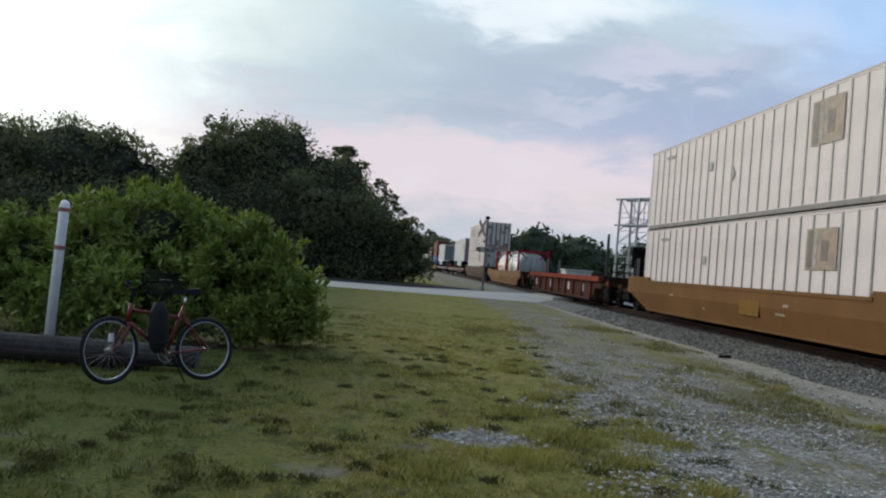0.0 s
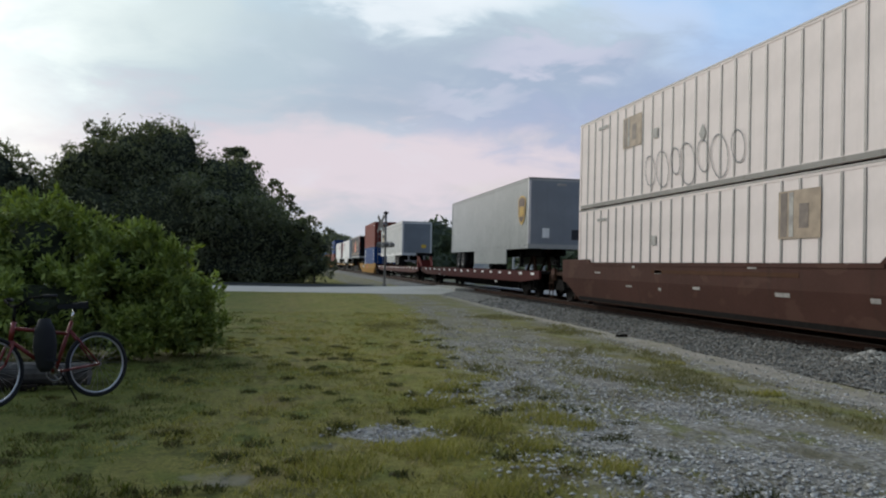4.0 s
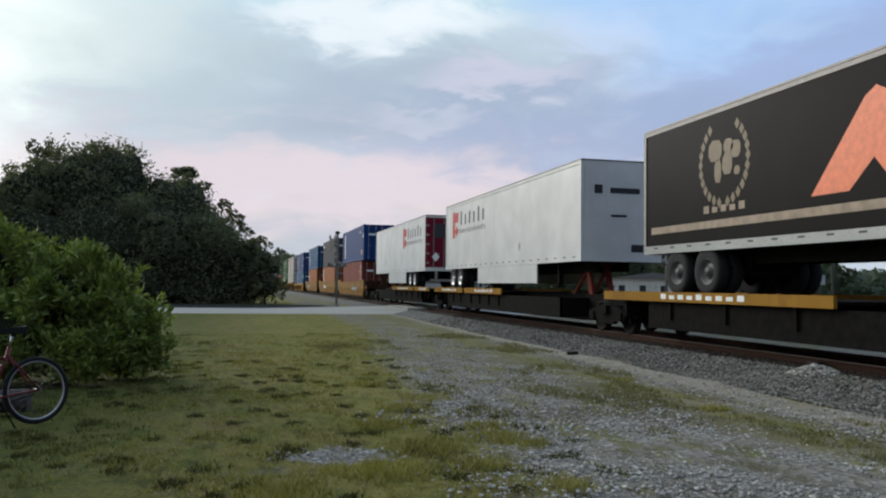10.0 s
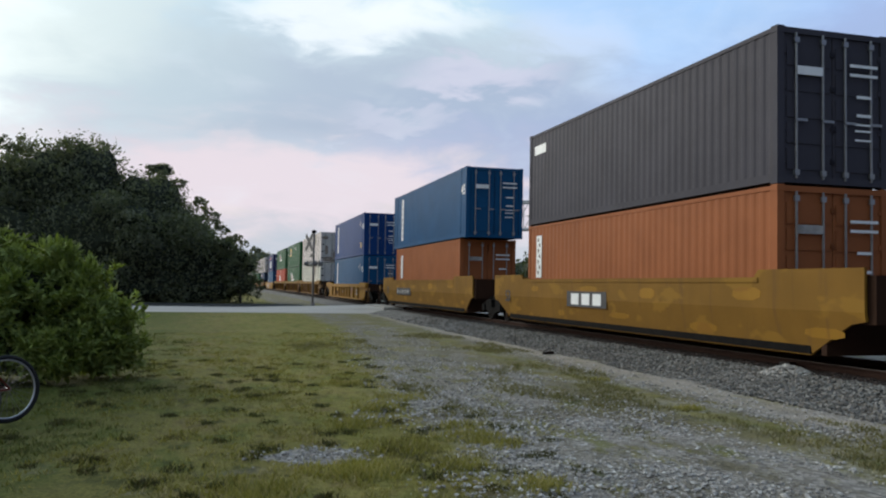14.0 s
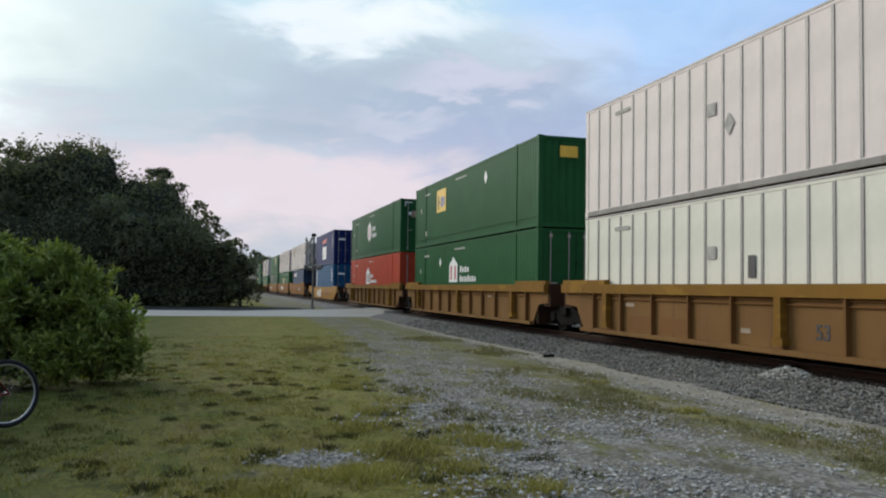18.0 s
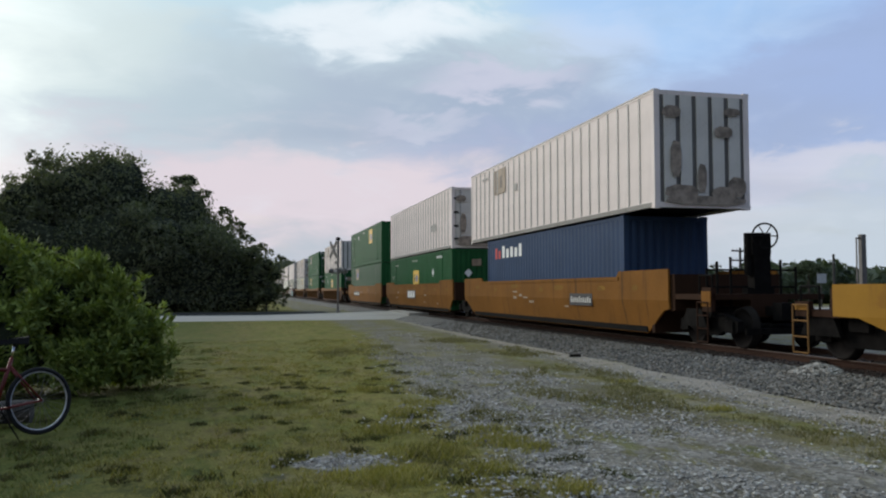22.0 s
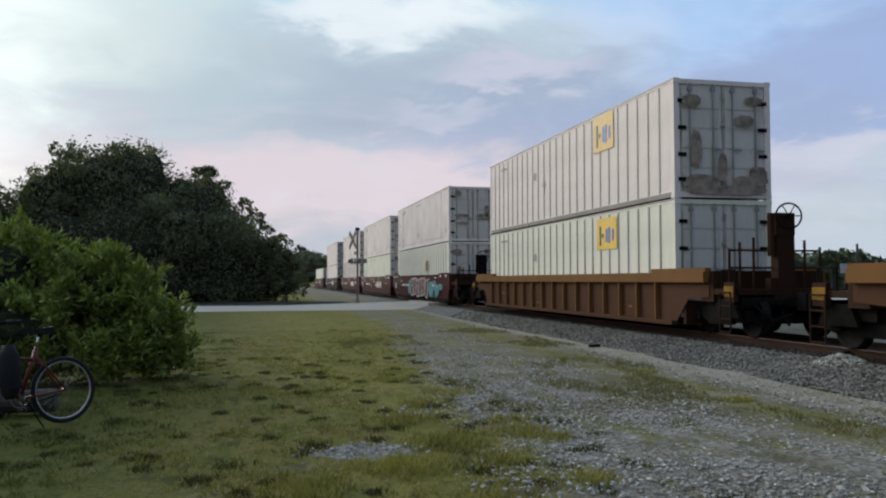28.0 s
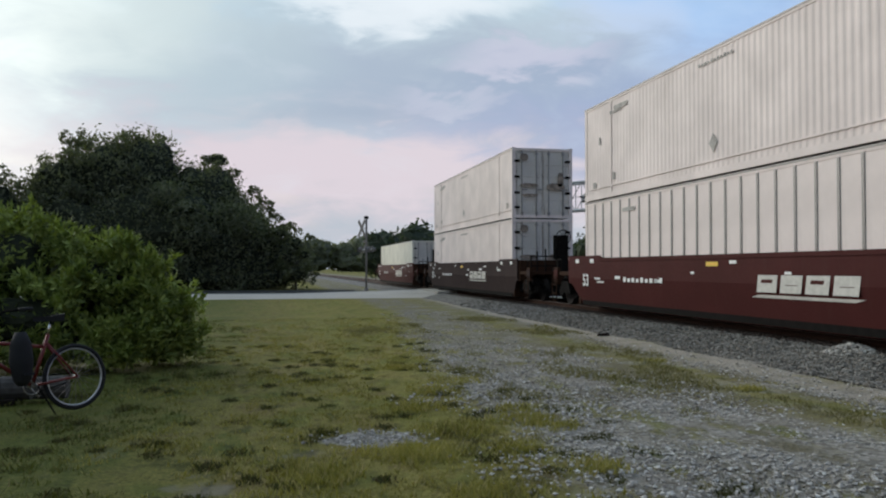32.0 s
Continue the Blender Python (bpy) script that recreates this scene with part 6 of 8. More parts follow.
# ---------------------------------------------------------------- train: road trailers
def trailer(u, z, length, skin, label, nose_first, nose_skin=None, rail=None, skirt=(2.8, -3.4), wheels=-4.6, legs=None, box_h=2.93, sill=None, door_skin=None, roll=False, rim=None):
    """A road semi-trailer. nose_first: its front wall faces -y, else its doors do. skirt, wheels: places along the box."""
    root = moving(thing("road_trailer", label, "trailer", "road trailers on the train"), u, z)
    W, L, H = 1.295, length, box_h
    b = 0.95
    body = Shape().box(-W + 0.02, W - 0.02, -L / 2 + 0.02, L / 2 - 0.02, b + 0.18, b + H - 0.08)
    part("body", body, skin, root)
    s = Shape()
    for sx in (-1, 1):
        s.box(sx * W - 0.05 * (sx > 0), sx * W + 0.05 * (sx < 0), -L / 2, L / 2, b + H - 0.13, b + H)
    for sy in (-1, 1):
        s.box(-W + 0.05, W - 0.05, sy * L / 2 - 0.05 * (sy > 0), sy * L / 2 + 0.05 * (sy < 0), b + H - 0.13, b + H)
    part("top_rail", s, rail or skin, root)
    part("roof", Shape().box(-W + 0.05, W - 0.05, -L / 2 + 0.05, L / 2 - 0.05, b + H - 0.06, b + H - 0.02), ALU, root)
    part("roof_trim", Shape().box(-W - 0.012, -W, -L / 2, L / 2, b + H - 0.035, b + H + 0.005).box(-W, W, -L / 2 - 0.012, -L / 2, b + H - 0.035, b + H + 0.005), POST, root)
    s = Shape()
    for sx in (-1, 1):
        s.box(sx * W - 0.05 * (sx > 0), sx * W + 0.05 * (sx < 0), -L / 2, L / 2, b, b + 0.19)
    for sy in (-1, 1):
        s.box(-W + 0.05, W - 0.05, sy * L / 2 - 0.08 * (sy > 0), sy * L / 2 + 0.08 * (sy < 0), b, b + 0.19)
    part("bottom_rail", s, sill or rail or skin, root)
    part("underframe", Shape().box(-W + 0.06, W - 0.06, -L / 2 + 0.1, L / 2 - 0.1, b + 0.02, b + 0.12).box(-0.55, -0.4, -L / 2 + 0.6, L / 2 - 0.6, b - 0.28, b + 0.02).box(0.4, 0.55, -L / 2 + 0.6, L / 2 - 0.6, b - 0.28, b + 0.02), SHADE_BLACK, root)
    light = cached("sidemark", lambda: Shape().box(-0.006, 0.0, -0.09, 0.09, -0.018, 0.018).mesh("side_marker", MARK_DARK))
    for i in range(int(L / 0.75)):
        part("side_marker", light, MARK_DARK, root, at=pose(-W, -L / 2 + 0.5 + 0.75 * i, b + 0.13))
    for sx in (-1, 1):
        for sy in (-1, 1):
            s = Shape().box(sx * W - 0.09 * (sx > 0) - 0.006 * (sx < 0), sx * W + 0.09 * (sx < 0) + 0.006 * (sx > 0), sy * L / 2 - 0.10 * (sy > 0) - 0.006 * (sy < 0), sy * L / 2 + 0.10 * (sy < 0) + 0.006 * (sy > 0), b + 0.19, b + H - 0.13)
            part("corner_post", s, (nose_skin or rail or skin) if sy < 0 else (rail or skin), root)
    y = -L / 2
    if nose_first:
        part("front_wall", Shape().box(-W + 0.1, W - 0.1, y - 0.004, y + 0.02, b + 0.19, b + H - 0.13), door_skin or skin, root)
    elif roll:
        door = part("roll_door", Shape().box(-W + 0.14, W - 0.14, y - 0.004, y + 0.02, b + 0.24, b + H - 0.2), door_skin or skin, root)
        part("door_frame", Shape().box(-W + 0.1, -W + 0.14, y - 0.014, y + 0.01, b + 0.19, b + H - 0.13).box(W - 0.14, W - 0.1, y - 0.014, y + 0.01, b + 0.19, b + H - 0.13).box(-W + 0.14, W - 0.14, y - 0.014, y + 0.01, b + H - 0.2, b + H - 0.13), TRAILER_WHITE, root)
        for k in range(7):
            part("panel_joint", Shape().box(-W + 0.15, W - 0.15, y - 0.007, y - 0.003, b + 0.6 + 0.33 * k, b + 0.608 + 0.33 * k), POST, door)
        part("handle", Shape().box(-0.12, 0.12, y - 0.03, y - 0.004, b + 0.3, b + 0.36), STEEL, door)
        part("bumper", Shape().box(-1.0, 1.0, y + 0.02, y + 0.1, 0.4, 0.52).box(-0.75, -0.62, y + 0.02, y + 0.1, 0.5, b).box(0.62, 0.75, y + 0.02, y + 0.1, 0.5, b), STEEL, root)
    else:
        for sx in (-1, 1):
            d = Shape().box(min(0.006 * sx, sx * (W - 0.1)), max(0.006 * sx, sx * (W - 0.1)), y - 0.012, y + 0.02, b + 0.21, b + H - 0.15)
            leaf = part("door", d, door_skin or skin, root)
            for k in (0.25, 0.72):
                part("lock_rod", Shape().rod((sx * k * (W - 0.1), y - 0.035, b + 0.15), (sx * k * (W - 0.1), y - 0.035, b + H - 0.2), 0.018, 8).box(sx * k - 0.02, sx * k + 0.18, y - 0.05, y - 0.02, b + 0.9, b + 0.94), STEEL, leaf)
            for k in range(5):
                part("hinge", Shape().box(sx * (W - 0.1) - 0.1, sx * (W - 0.1) + 0.1, y - 0.03, y - 0.008, b + 0.4 + 0.5 * k, b + 0.47 + 0.5 * k), STEEL, leaf)
        part("bumper", Shape().box(-1.0, 1.0, y + 0.02, y + 0.1, 0.4, 0.52).box(-0.75, -0.62, y + 0.02, y + 0.1, 0.5, b).box(0.62, 0.75, y + 0.02, y + 0.1, 0.5, b), STEEL, root)
    if skirt:
        part("side_skirt", Shape().box(-W + 0.01, -W + 0.045, min(skirt), max(skirt), 0.30, b - 0.004).box(W - 0.045, W - 0.01, min(skirt), max(skirt), 0.30, b - 0.004), skin, root)
    bogie = part("bogie", Shape().box(-1.0, 1.0, wheels - 1.1, wheels + 1.1, 0.42, 0.62).box(-0.6, 0.6, wheels - 1.3, wheels + 1.3, 0.6, b - 0.05), SHADE_BLACK, root)
    tyre = cached("tyre", lambda: Shape().turned((0, 0, 0), (1, 0, 0), [(-0.13, 0.29), (-0.14, 0.40), (-0.12, 0.49), (-0.05, 0.505), (0.05, 0.505), (0.12, 0.49), (0.14, 0.40), (0.13, 0.29)], 28).mesh("tyre", RUBBER, True))
    hub = cached("hub", lambda: Shape().turned((0, 0, 0), (1, 0, 0), [(-0.12, 0.0), (-0.12, 0.09), (-0.05, 0.12), (-0.04, 0.24), (-0.12, 0.27), (-0.12, 0.295), (0.1, 0.295)], 24).mesh("rim", ALU, True))
    dark_hub = cached("darkhub", lambda: Shape().turned((0, 0, 0), (1, 0, 0), [(-0.12, 0.0), (-0.12, 0.09), (-0.05, 0.12), (-0.04, 0.24), (-0.12, 0.27), (-0.12, 0.295), (0.1, 0.295)], 24).mesh("rim", DARK_RIM, True))
    for sy in (-0.62, 0.62):
        for sx in (-1, 1):
            part("tyre", tyre, RUBBER, bogie, at=pose(sx * 1.12, wheels + sy, 0.505))
            part("rim", hub if rim is None else dark_hub, rim or ALU, bogie, at=pose(sx * 1.12, wheels + sy, 0.505, 0, 0, 0 if sx < 0 else 180))
            part("tyre", tyre, RUBBER, bogie, at=pose(sx * 0.80, wheels + sy, 0.505))
    if legs is not None:
        for sx in (-1, 1):
            part("landing_leg", Shape().box(sx * 0.85 - 0.07, sx * 0.85 + 0.07, legs - 0.07, legs + 0.07, 0.25, b).box(sx * 0.85 - 0.14, sx * 0.85 + 0.14, legs - 0.14, legs + 0.14, 0.19, 0.25).rod((sx * 0.85, legs, 0.55), (sx * 0.5, legs + 0.7, b), 0.04, 6), SHADE_BLACK, root)
    return root


def hitch(parent, y, z, tall, material, way=1):
    """The folding stand that carries a trailer's front on a flat or spine car."""
    s = Shape()
    for sx in (-1, 1):
        s.slab(sx * 0.32 - 0.05, sx * 0.32 + 0.05, [(y - 0.45, z), (y - 0.2, z), (y + 0.12, z + tall - 0.1), (y - 0.12, z + tall - 0.1)])
        s.rod((sx * 0.32, y + 1.0 * way, z), (sx * 0.32, y, z + tall - 0.2), 0.06, 8)
    s.box(-0.5, 0.5, y - 0.35, y + 0.35, z + tall - 0.12, z + tall)
    part("hitch", s, material, parent)


def flat_car(u, length, label, hitches=()):
    root = moving(thing("flat_car", label, "flat car", "cars of the train"), u, RAIL)
    h = length / 2
    part("deck", Shape().box(-1.36, 1.36, -h, h, 0.98, 1.05), SHADE_BLACK, root)
    for sx in (-1, 1):
        part("side_sill" if sx < 0 else "far_side_sill", Shape().slab(sx * 1.42 - 0.04, sx * 1.42 + 0.04, [(-h, 0.78), (-h + 2.5, 0.62), (h - 2.5, 0.62), (h, 0.78), (h, 1.08), (-h, 1.08)]), MAROON, root)
    part("centre_sill", Shape().slab(-0.38, 0.38, [(-h + 0.4, 0.55), (-h + 5.5, 0.5), (-h + 7.5, 0.22), (h - 7.5, 0.22), (h - 5.5, 0.5), (h - 0.4, 0.55), (h - 0.4, 0.98), (-h + 0.4, 0.98)]), SHADE_BLACK, root)
    for i in range(int(length / 1.7)):
        mark(root, "reflector_strip", MARK_WHITE, -h + 0.9 + 1.7 * i, 0.97, 0.42, 0.09, -1.46)
    small_stencils(root, int(u), h, -1.46, 0.80, MARK_SMUDGE, 5)
    for sy in (-1, 1):
        truck(root, sy * (h - 3.1))
        coupler(root, sy * h, sy, 0.35)
        part("sill_step", Shape().box(-1.47, -1.40, sy * (h - 0.5) - 0.2, sy * (h - 0.5) + 0.2, 0.36, 0.40).box(-1.47, -1.43, sy * (h - 0.5) - 0.2, sy * (h - 0.5) - 0.17, 0.38, 0.8).box(-1.47, -1.43, sy * (h - 0.5) + 0.17, sy * (h - 0.5) + 0.2, 0.38, 0.8), SHADE_BLACK, root)
    for y in hitches:
        hitch(root, y, 1.05, 0.95, DARKRUST)
    return root


def spine_unit(u, pitch, label, pan, trucks=(-1,), hitch_y=None):
    """One unit of a spine car: a deep narrow beam with yellow wheel pans on it."""
    root = moving(thing("spine_car", label, "spine car", "cars of the train"), u, RAIL)
    h = pitch / 2 - 0.35
    part("spine_beam", Shape().slab(-0.36, 0.36, [(-h, 0.62), (-h + 1.6, 0.55), (-h + 2.6, 0.2), (h - 2.6, 0.2), (h - 1.6, 0.55), (h, 0.62), (h, 1.02), (-h, 1.02)]), SHADE_BLACK, root)
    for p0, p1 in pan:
        part("wheel_pan", Shape().box(-1.38, 1.38, p0, p1, 0.98, 1.04), SHADE_BLACK, root)
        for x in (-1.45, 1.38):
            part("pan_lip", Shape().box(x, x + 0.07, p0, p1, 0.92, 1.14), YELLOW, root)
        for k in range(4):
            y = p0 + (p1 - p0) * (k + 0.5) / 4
            part("pan_bracket", Shape().slab(-1.36, -0.36, [(y - 0.04, 0.5), (y + 0.04, 0.5), (y + 0.04, 0.98), (y - 0.04, 0.98)]), SHADE_BLACK, root)
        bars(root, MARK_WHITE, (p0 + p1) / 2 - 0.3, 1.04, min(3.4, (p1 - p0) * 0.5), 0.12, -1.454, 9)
    # added near-black sheet that closes the dark opening under the trailer
    part("dark_side_sheet", Shape().box(-1.30, -1.26, -h + 2.4, h - 2.4, 0.28, 0.9).box(-1.30, -0.3, -h + 2.4, -h + 2.5, 0.3, 0.9).box(-1.30, -0.3, h - 2.5, h - 2.4, 0.3, 0.9), SHADE_BLACK, root)
    if hitch_y is not None:
        hitch(root, hitch_y, 1.02, 0.98, BROWNRED)
    for sy in trucks:
        truck(root, sy * (pitch / 2))
    return root


# ---------------------------------------------------------------- the train, from front to rear
LOW, HIGH = 0.60, 3.51
L53, W53, L45, L40, W40 = 16.154, 2.591, 13.716, 12.192, 2.438
X53, X40 = -W53 / 2 - 0.006, -W40 / 2 + 0.002
RIBBED_LABEL = "white container with dark side posts, {}"


def pair(u, lower, upper):
    return lower(u, LOW), upper(u, HIGH)


def post53(note, skin=WHITE, end="doors", end_skin=GREYDOOR, off=0.0):
    return lambda u, z: container(u + off, z, L53, W53, skin, "post", end, RIBBED_LABEL.format(note) if skin in (WHITE, CREAM) else note, end_skin=end_skin)


def fine53(label, skin, end="doors", end_skin=None, low_lip=True):
    def build(u, z):
        root = container(u, z, L53, W53, skin, "fine", end, label, end_skin=end_skin, seam=1.98, low_lip=low_lip)
        ink = MARK_DULL if skin in (GREEN, RED) else MARK_SMUDGE
        bars(root, ink, 0.35, 2.60, 1.5, 0.075, X53, 11)
        bars(root, ink, 5.75, 2.46, 0.85, 0.10, X53, 6)
        mark(root, "stencil", ink, 6.9, 1.75, 0.10, 0.22, X53)
        mark(root, "stencil", ink, 5.9, 0.62, 0.16, 0.2, X53)
        return root
    return build


def wave40(label, skin, end="doors"):
    return lambda u, z: container(u, z, L40, W40, skin, "wave", end, label)


def wave45(label, skin, end="doors"):
    return lambda u, z: container(u, z, L45, W40, skin, "wave", end, label, seam=0.76)


def white_details(root, base, tan_y, tan_z, width=1.35, height=0.95, ink=False, tone=MARK_TAN, dia=None):
    if ink:
        logo_square(root, tone, tan_y, tan_z - base, width, height, X53 - 0.004)
    else:
        mark(root, "decal", tone, tan_y, tan_z - base, width, height, X53 - 0.004)
        mark(root, "decal_bar", MARK_FADED, tan_y + 0.36 * width, tan_z - base, width * 0.16, height * 0.92, X53 - 0.008)
        mark(root, "decal_bar", MARK_SMUDGE, tan_y + 0.18 * width, tan_z - base, width * 0.10, height * 0.92, X53 - 0.008)
        mark(root, "decal_bar", MARK_FADED, tan_y - 0.12 * width, tan_z - base - 0.04 * height, width * 0.22, height * 0.5, X53 - 0.008)
    mark(root, "stencil", MARK_SMUDGE, 6.0, 2.5, 0.75, 0.09, X53 - 0.004)
    mark(root, "stencil", MARK_SMUDGE, 2.2, 1.75, 0.32, 0.26, X53 - 0.004)
    if dia is not None:
        mark(root, "placard", MARK_SMUDGE, dia, 1.35, 0.34, 0.46, X53 - 0.004, DIAMOND)


def old_door_stains(root):
    y = -L53 / 2 - 0.05
    for k, (x, z, w, h) in enumerate(((-0.85, 2.35, 0.5, 0.3), (0.8, 2.4, 0.45, 0.2), (-0.6, 0.4, 0.9, 0.35), (0.6, 0.4, 0.8, 0.3), (-0.75, 1.2, 0.3, 0.9), (0.05, 0.2, 2.2, 0.22), (0.9, 0.55, 0.5, 0.5), (-0.05, 0.75, 0.25, 0.7), (0.55, 1.9, 0.5, 0.28))):
        end_mark(root, "stain_and_shade", MARK_STAIN, x, z, w, h, y - 0.0015 * k, BLOB)


# white stack on a tan car
lo, up = pair(22.8, post53("faded tan decal, lower one"), post53("faded tan decal, upper one"))
white_details(lo, LOW, -4.7, 2.6)
white_details(up, HIGH, -4.6, 5.55, 1.4, 1.05, dia=0.5)
car = well_car(22.8, TAN, "tan-brown well car carrying two white containers", half=9.6, top=1.6, rise=0.12, slope=2.2, truck_at=9.5)
car_end(car, 9.6, 1, TAN, 1.5)
mark(car, "patch", MUSTARD, -1.5, 0.75, 1.2, 0.4, -1.445)
small_stencils(car, 3, 8, -1.445, 0.85, MARK_TAN, 4)

# empty red car
car = well_car(45.8, REDCAR, "empty red-orange ribbed well car", "rib", half=9.0, top=1.62, rise=0.0, slope=1.6, truck_at=9.1, rib_step=1.75, inner=REDPANEL)
for way in (-1, 1):
    car_end(car, 9.0, way, REDCAR, 1.62, stand=3.0 if way < 0 else None)
for way in (-1, 1):
    stakes(car, way * 10.2)
for y in (-5.6, -2.4, 2.4, 5.8, 7.0):
    mark(car, "stencil", MARK_DULL, y, 0.7, 0.42, 0.40, -1.385)


def tank_container(u, z, label, shield, marks):
    root = moving(thing("tank_container", label, "tank container", "containers on the train"), u, z)
    h, L, W = 2.59, 6.058, 1.219
    prof = [(-2.85, 0.0), (-2.82, 0.5), (-2.68, 0.88), (-2.5, 1.06), (-2.3, 1.12), (2.3, 1.12), (2.5, 1.06), (2.68, 0.88), (2.82, 0.5), (2.85, 0.0)]
    part("tank_shell", Shape().turned((0, 0, 1.33), (0, 1, 0), prof, 40), TANKWHITE, root, smooth=True)
    part("end_dish", Shape().turned((0, 0, 1.33), (0, 1, 0), [(-2.865, 0.0), (-2.835, 0.5), (-2.695, 0.89), (-2.51, 1.075), (-2.42, 1.10)], 40), TANK_END, root, smooth=True)
    for sy in (-1, 1):
        y = sy * (L / 2 - 0.07)
        s = Shape()
        for sx in (-1, 1):
            s.box(sx * (W - 0.07) - 0.07, sx * (W - 0.07) + 0.07, y - 0.07, y + 0.07, 0, h)
        s.box(-W + 0.14, W - 0.14, y - 0.06, y + 0.06, 0.02, 0.16).box(-W + 0.14, W - 0.14, y - 0.06, y + 0.06, h - 0.16, h - 0.02)
        s.rod((-W + 0.1, y, 0.15), (-0.3, y, 0.75), 0.05, 6).rod((W - 0.1, y, 0.15), (0.3, y, 0.75), 0.05, 6)
        s.rod((-W + 0.1, y, h - 0.15), (-0.5, y, h - 0.6), 0.05, 6).rod((W - 0.1, y, h - 0.15), (0.5, y, h - 0.6), 0.05, 6)
        part("end_frame", s, TANKRED, root)
    part("bottom_rail", Shape().box(-W, -W + 0.12, -L / 2 + 0.14, L / 2 - 0.14, 0.02, 0.16).box(W - 0.12, W, -L / 2 + 0.14, L / 2 - 0.14, 0.02, 0.16), TANKRED, root)
    part("walkway", Shape().box(-0.55, 0.55, -2.6, 2.6, h - 0.08, h - 0.04).rod((-0.9, -2.7, h - 0.1), (-0.9, 2.7, h - 0.1), 0.025, 6), GALV, root)
    arc = [radians(38 + 104 * j / 10) for j in range(11)]
    cover = Shape()
    for r0, flip in ((1.20, False), (1.185, True)):
        v = [(-r0 * math.cos(a), y, 1.33 + r0 * math.sin(a)) for a in arc for y in (-2.25, 2.25)]
        cover.add(v, [((2 * j, 2 * j + 1, 2 * j + 3, 2 * j + 2) if flip else (2 * j + 2, 2 * j + 3, 2 * j + 1, 2 * j)) for j in range(10)])
    part("sun_shield", cover, shield, root)
    for k in (-1.9, -0.65, 0.65, 1.9):
        rib = Shape()
        for j in range(10):
            rib.rod(*[(-1.205 * math.cos(a), k, 1.33 + 1.205 * math.sin(a)) for a in arc[j:j + 2]], 0.02, 5)
        part("shield_rib", rib, TANKWHITE, root)
    for k in (-1.4, 0.0, 1.4):
        part("strap", Shape().turned((0, k, 1.33), (0, 1, 0), [(-0.03, 1.123), (-0.03, 1.13), (0.03, 1.13), (0.03, 1.123)], 40), ALU, root)
    for k, (yc, zc, w, hh, m) in enumerate(marks):
        q, lift = Shape(), 0.0005 * k
        for j in range(4):
            a0, a1 = (zc - hh / 2 + hh * j / 4) / 1.13, (zc - hh / 2 + hh * (j + 1) / 4) / 1.13
            q.add([(-1.134 * math.cos(a), yy, 1.33 + 1.134 * math.sin(a)) for a in (a0, a1) for yy in (yc - w / 2, yc + w / 2)], [(0, 1, 3, 2)])
        q.v = [(p - lift, a, b) for p, a, b in q.v]
        part("decal", q, m, root)
    return root


tank_container(65.4, LOW, "white tank container with a grey sun shield, dark red frame", ALU,
               ((1.9, -0.05, 0.3, 0.36, MARK_SMUDGE), (0.75, 0.0, 0.9, 1.3, MARK_TAN), (0.05, -0.1, 0.55, 0.5, MARK_DARK), (-0.75, 0.15, 0.7, 0.1, MARK_SMUDGE), (-0.75, -0.02, 0.7, 0.1, MARK_SMUDGE), (-0.75, -0.2, 0.7, 0.1, MARK_SMUDGE), (-0.9, 0.45, 0.5, 0.2, MARK_SMUDGE)))
tank_container(71.75, LOW, "white tank container with red lettering, dark red frame", TANKWHITE,
               (*((1.95 - 0.2 * k, -0.06, 0.13, 0.22 - 0.04 * (k % 2), MARK_RED) for k in range(10)), (1.75, 0.34, 0.42, 0.12, MARK_YELLOW), (1.35, 0.46, 0.5, 0.12, MARK_YELLOW), (0.95, 0.38, 0.4, 0.12, MARK_YELLOW), (1.35, 0.24, 0.7, 0.08, MARK_SMUDGE),
                (-0.5, 0.55, 0.55, 0.10, MARK_SMUDGE), (-0.5, 0.38, 0.7, 0.08, MARK_SMUDGE), (-0.55, 0.05, 0.5, 0.14, MARK_SMUDGE), (-1.55, 0.12, 0.75, 0.66, MARK_YELLOW), (-1.55, 0.10, 0.34, 0.40, TANKWHITE), (-0.55, -0.30, 0.6, 0.10, MARK_SMUDGE)))
car = well_car(69.0, TAN, "tan-brown well car carrying two tank containers", half=9.7, top=1.55, rise=0.08, slope=2.3, truck_at=9.4)
for way in (-1, 1):
    car_end(car, 9.7, way, TAN, 1.5, 1.0)
small_stencils(car, 4, 8, -1.445, 0.8, MARK_TAN, 4)
mark(car, "patch", MUSTARD, 2.2, 0.72, 1.6, 0.42, -1.445)

# white stack on a maroon car
lo, up = pair(92.34, post53("lower one, stained doors"), post53("ribbed grey end, upper one", end="ribs"))
white_details(lo, LOW, -4.25, 2.7)
white_details(up, HIGH, 3.75, 5.55, 1.3, 0.9, dia=-0.4)
old_door_stains(lo)
old_door_stains(up)
for k, (y, z, r) in enumerate(((2.5, 0.75, 0.36), (1.75, 0.72, 0.42), (1.0, 0.85, 0.30), (0.35, 0.70, 0.46), (-0.45, 0.80, 0.34), (-1.2, 0.70, 0.44), (-2.0, 0.82, 0.32))):
    loop = Shape().ring((0, 0, 0), (1, 0, 0), r, 0.014, 28, 4)
    loop.v = [(X53 - 0.006 + 0.25 * p, y + 0.85 * q + 0.22 * w, z + 1.15 * w) for p, q, w in loop.v]
    part("scrawl", loop, MARK_GREY, up)
car = well_car(92.3, BROWNCAR, "dull brown well car carrying two white containers", half=9.3, top=1.75, rise=0.10, slope=1.4, truck_at=9.4)
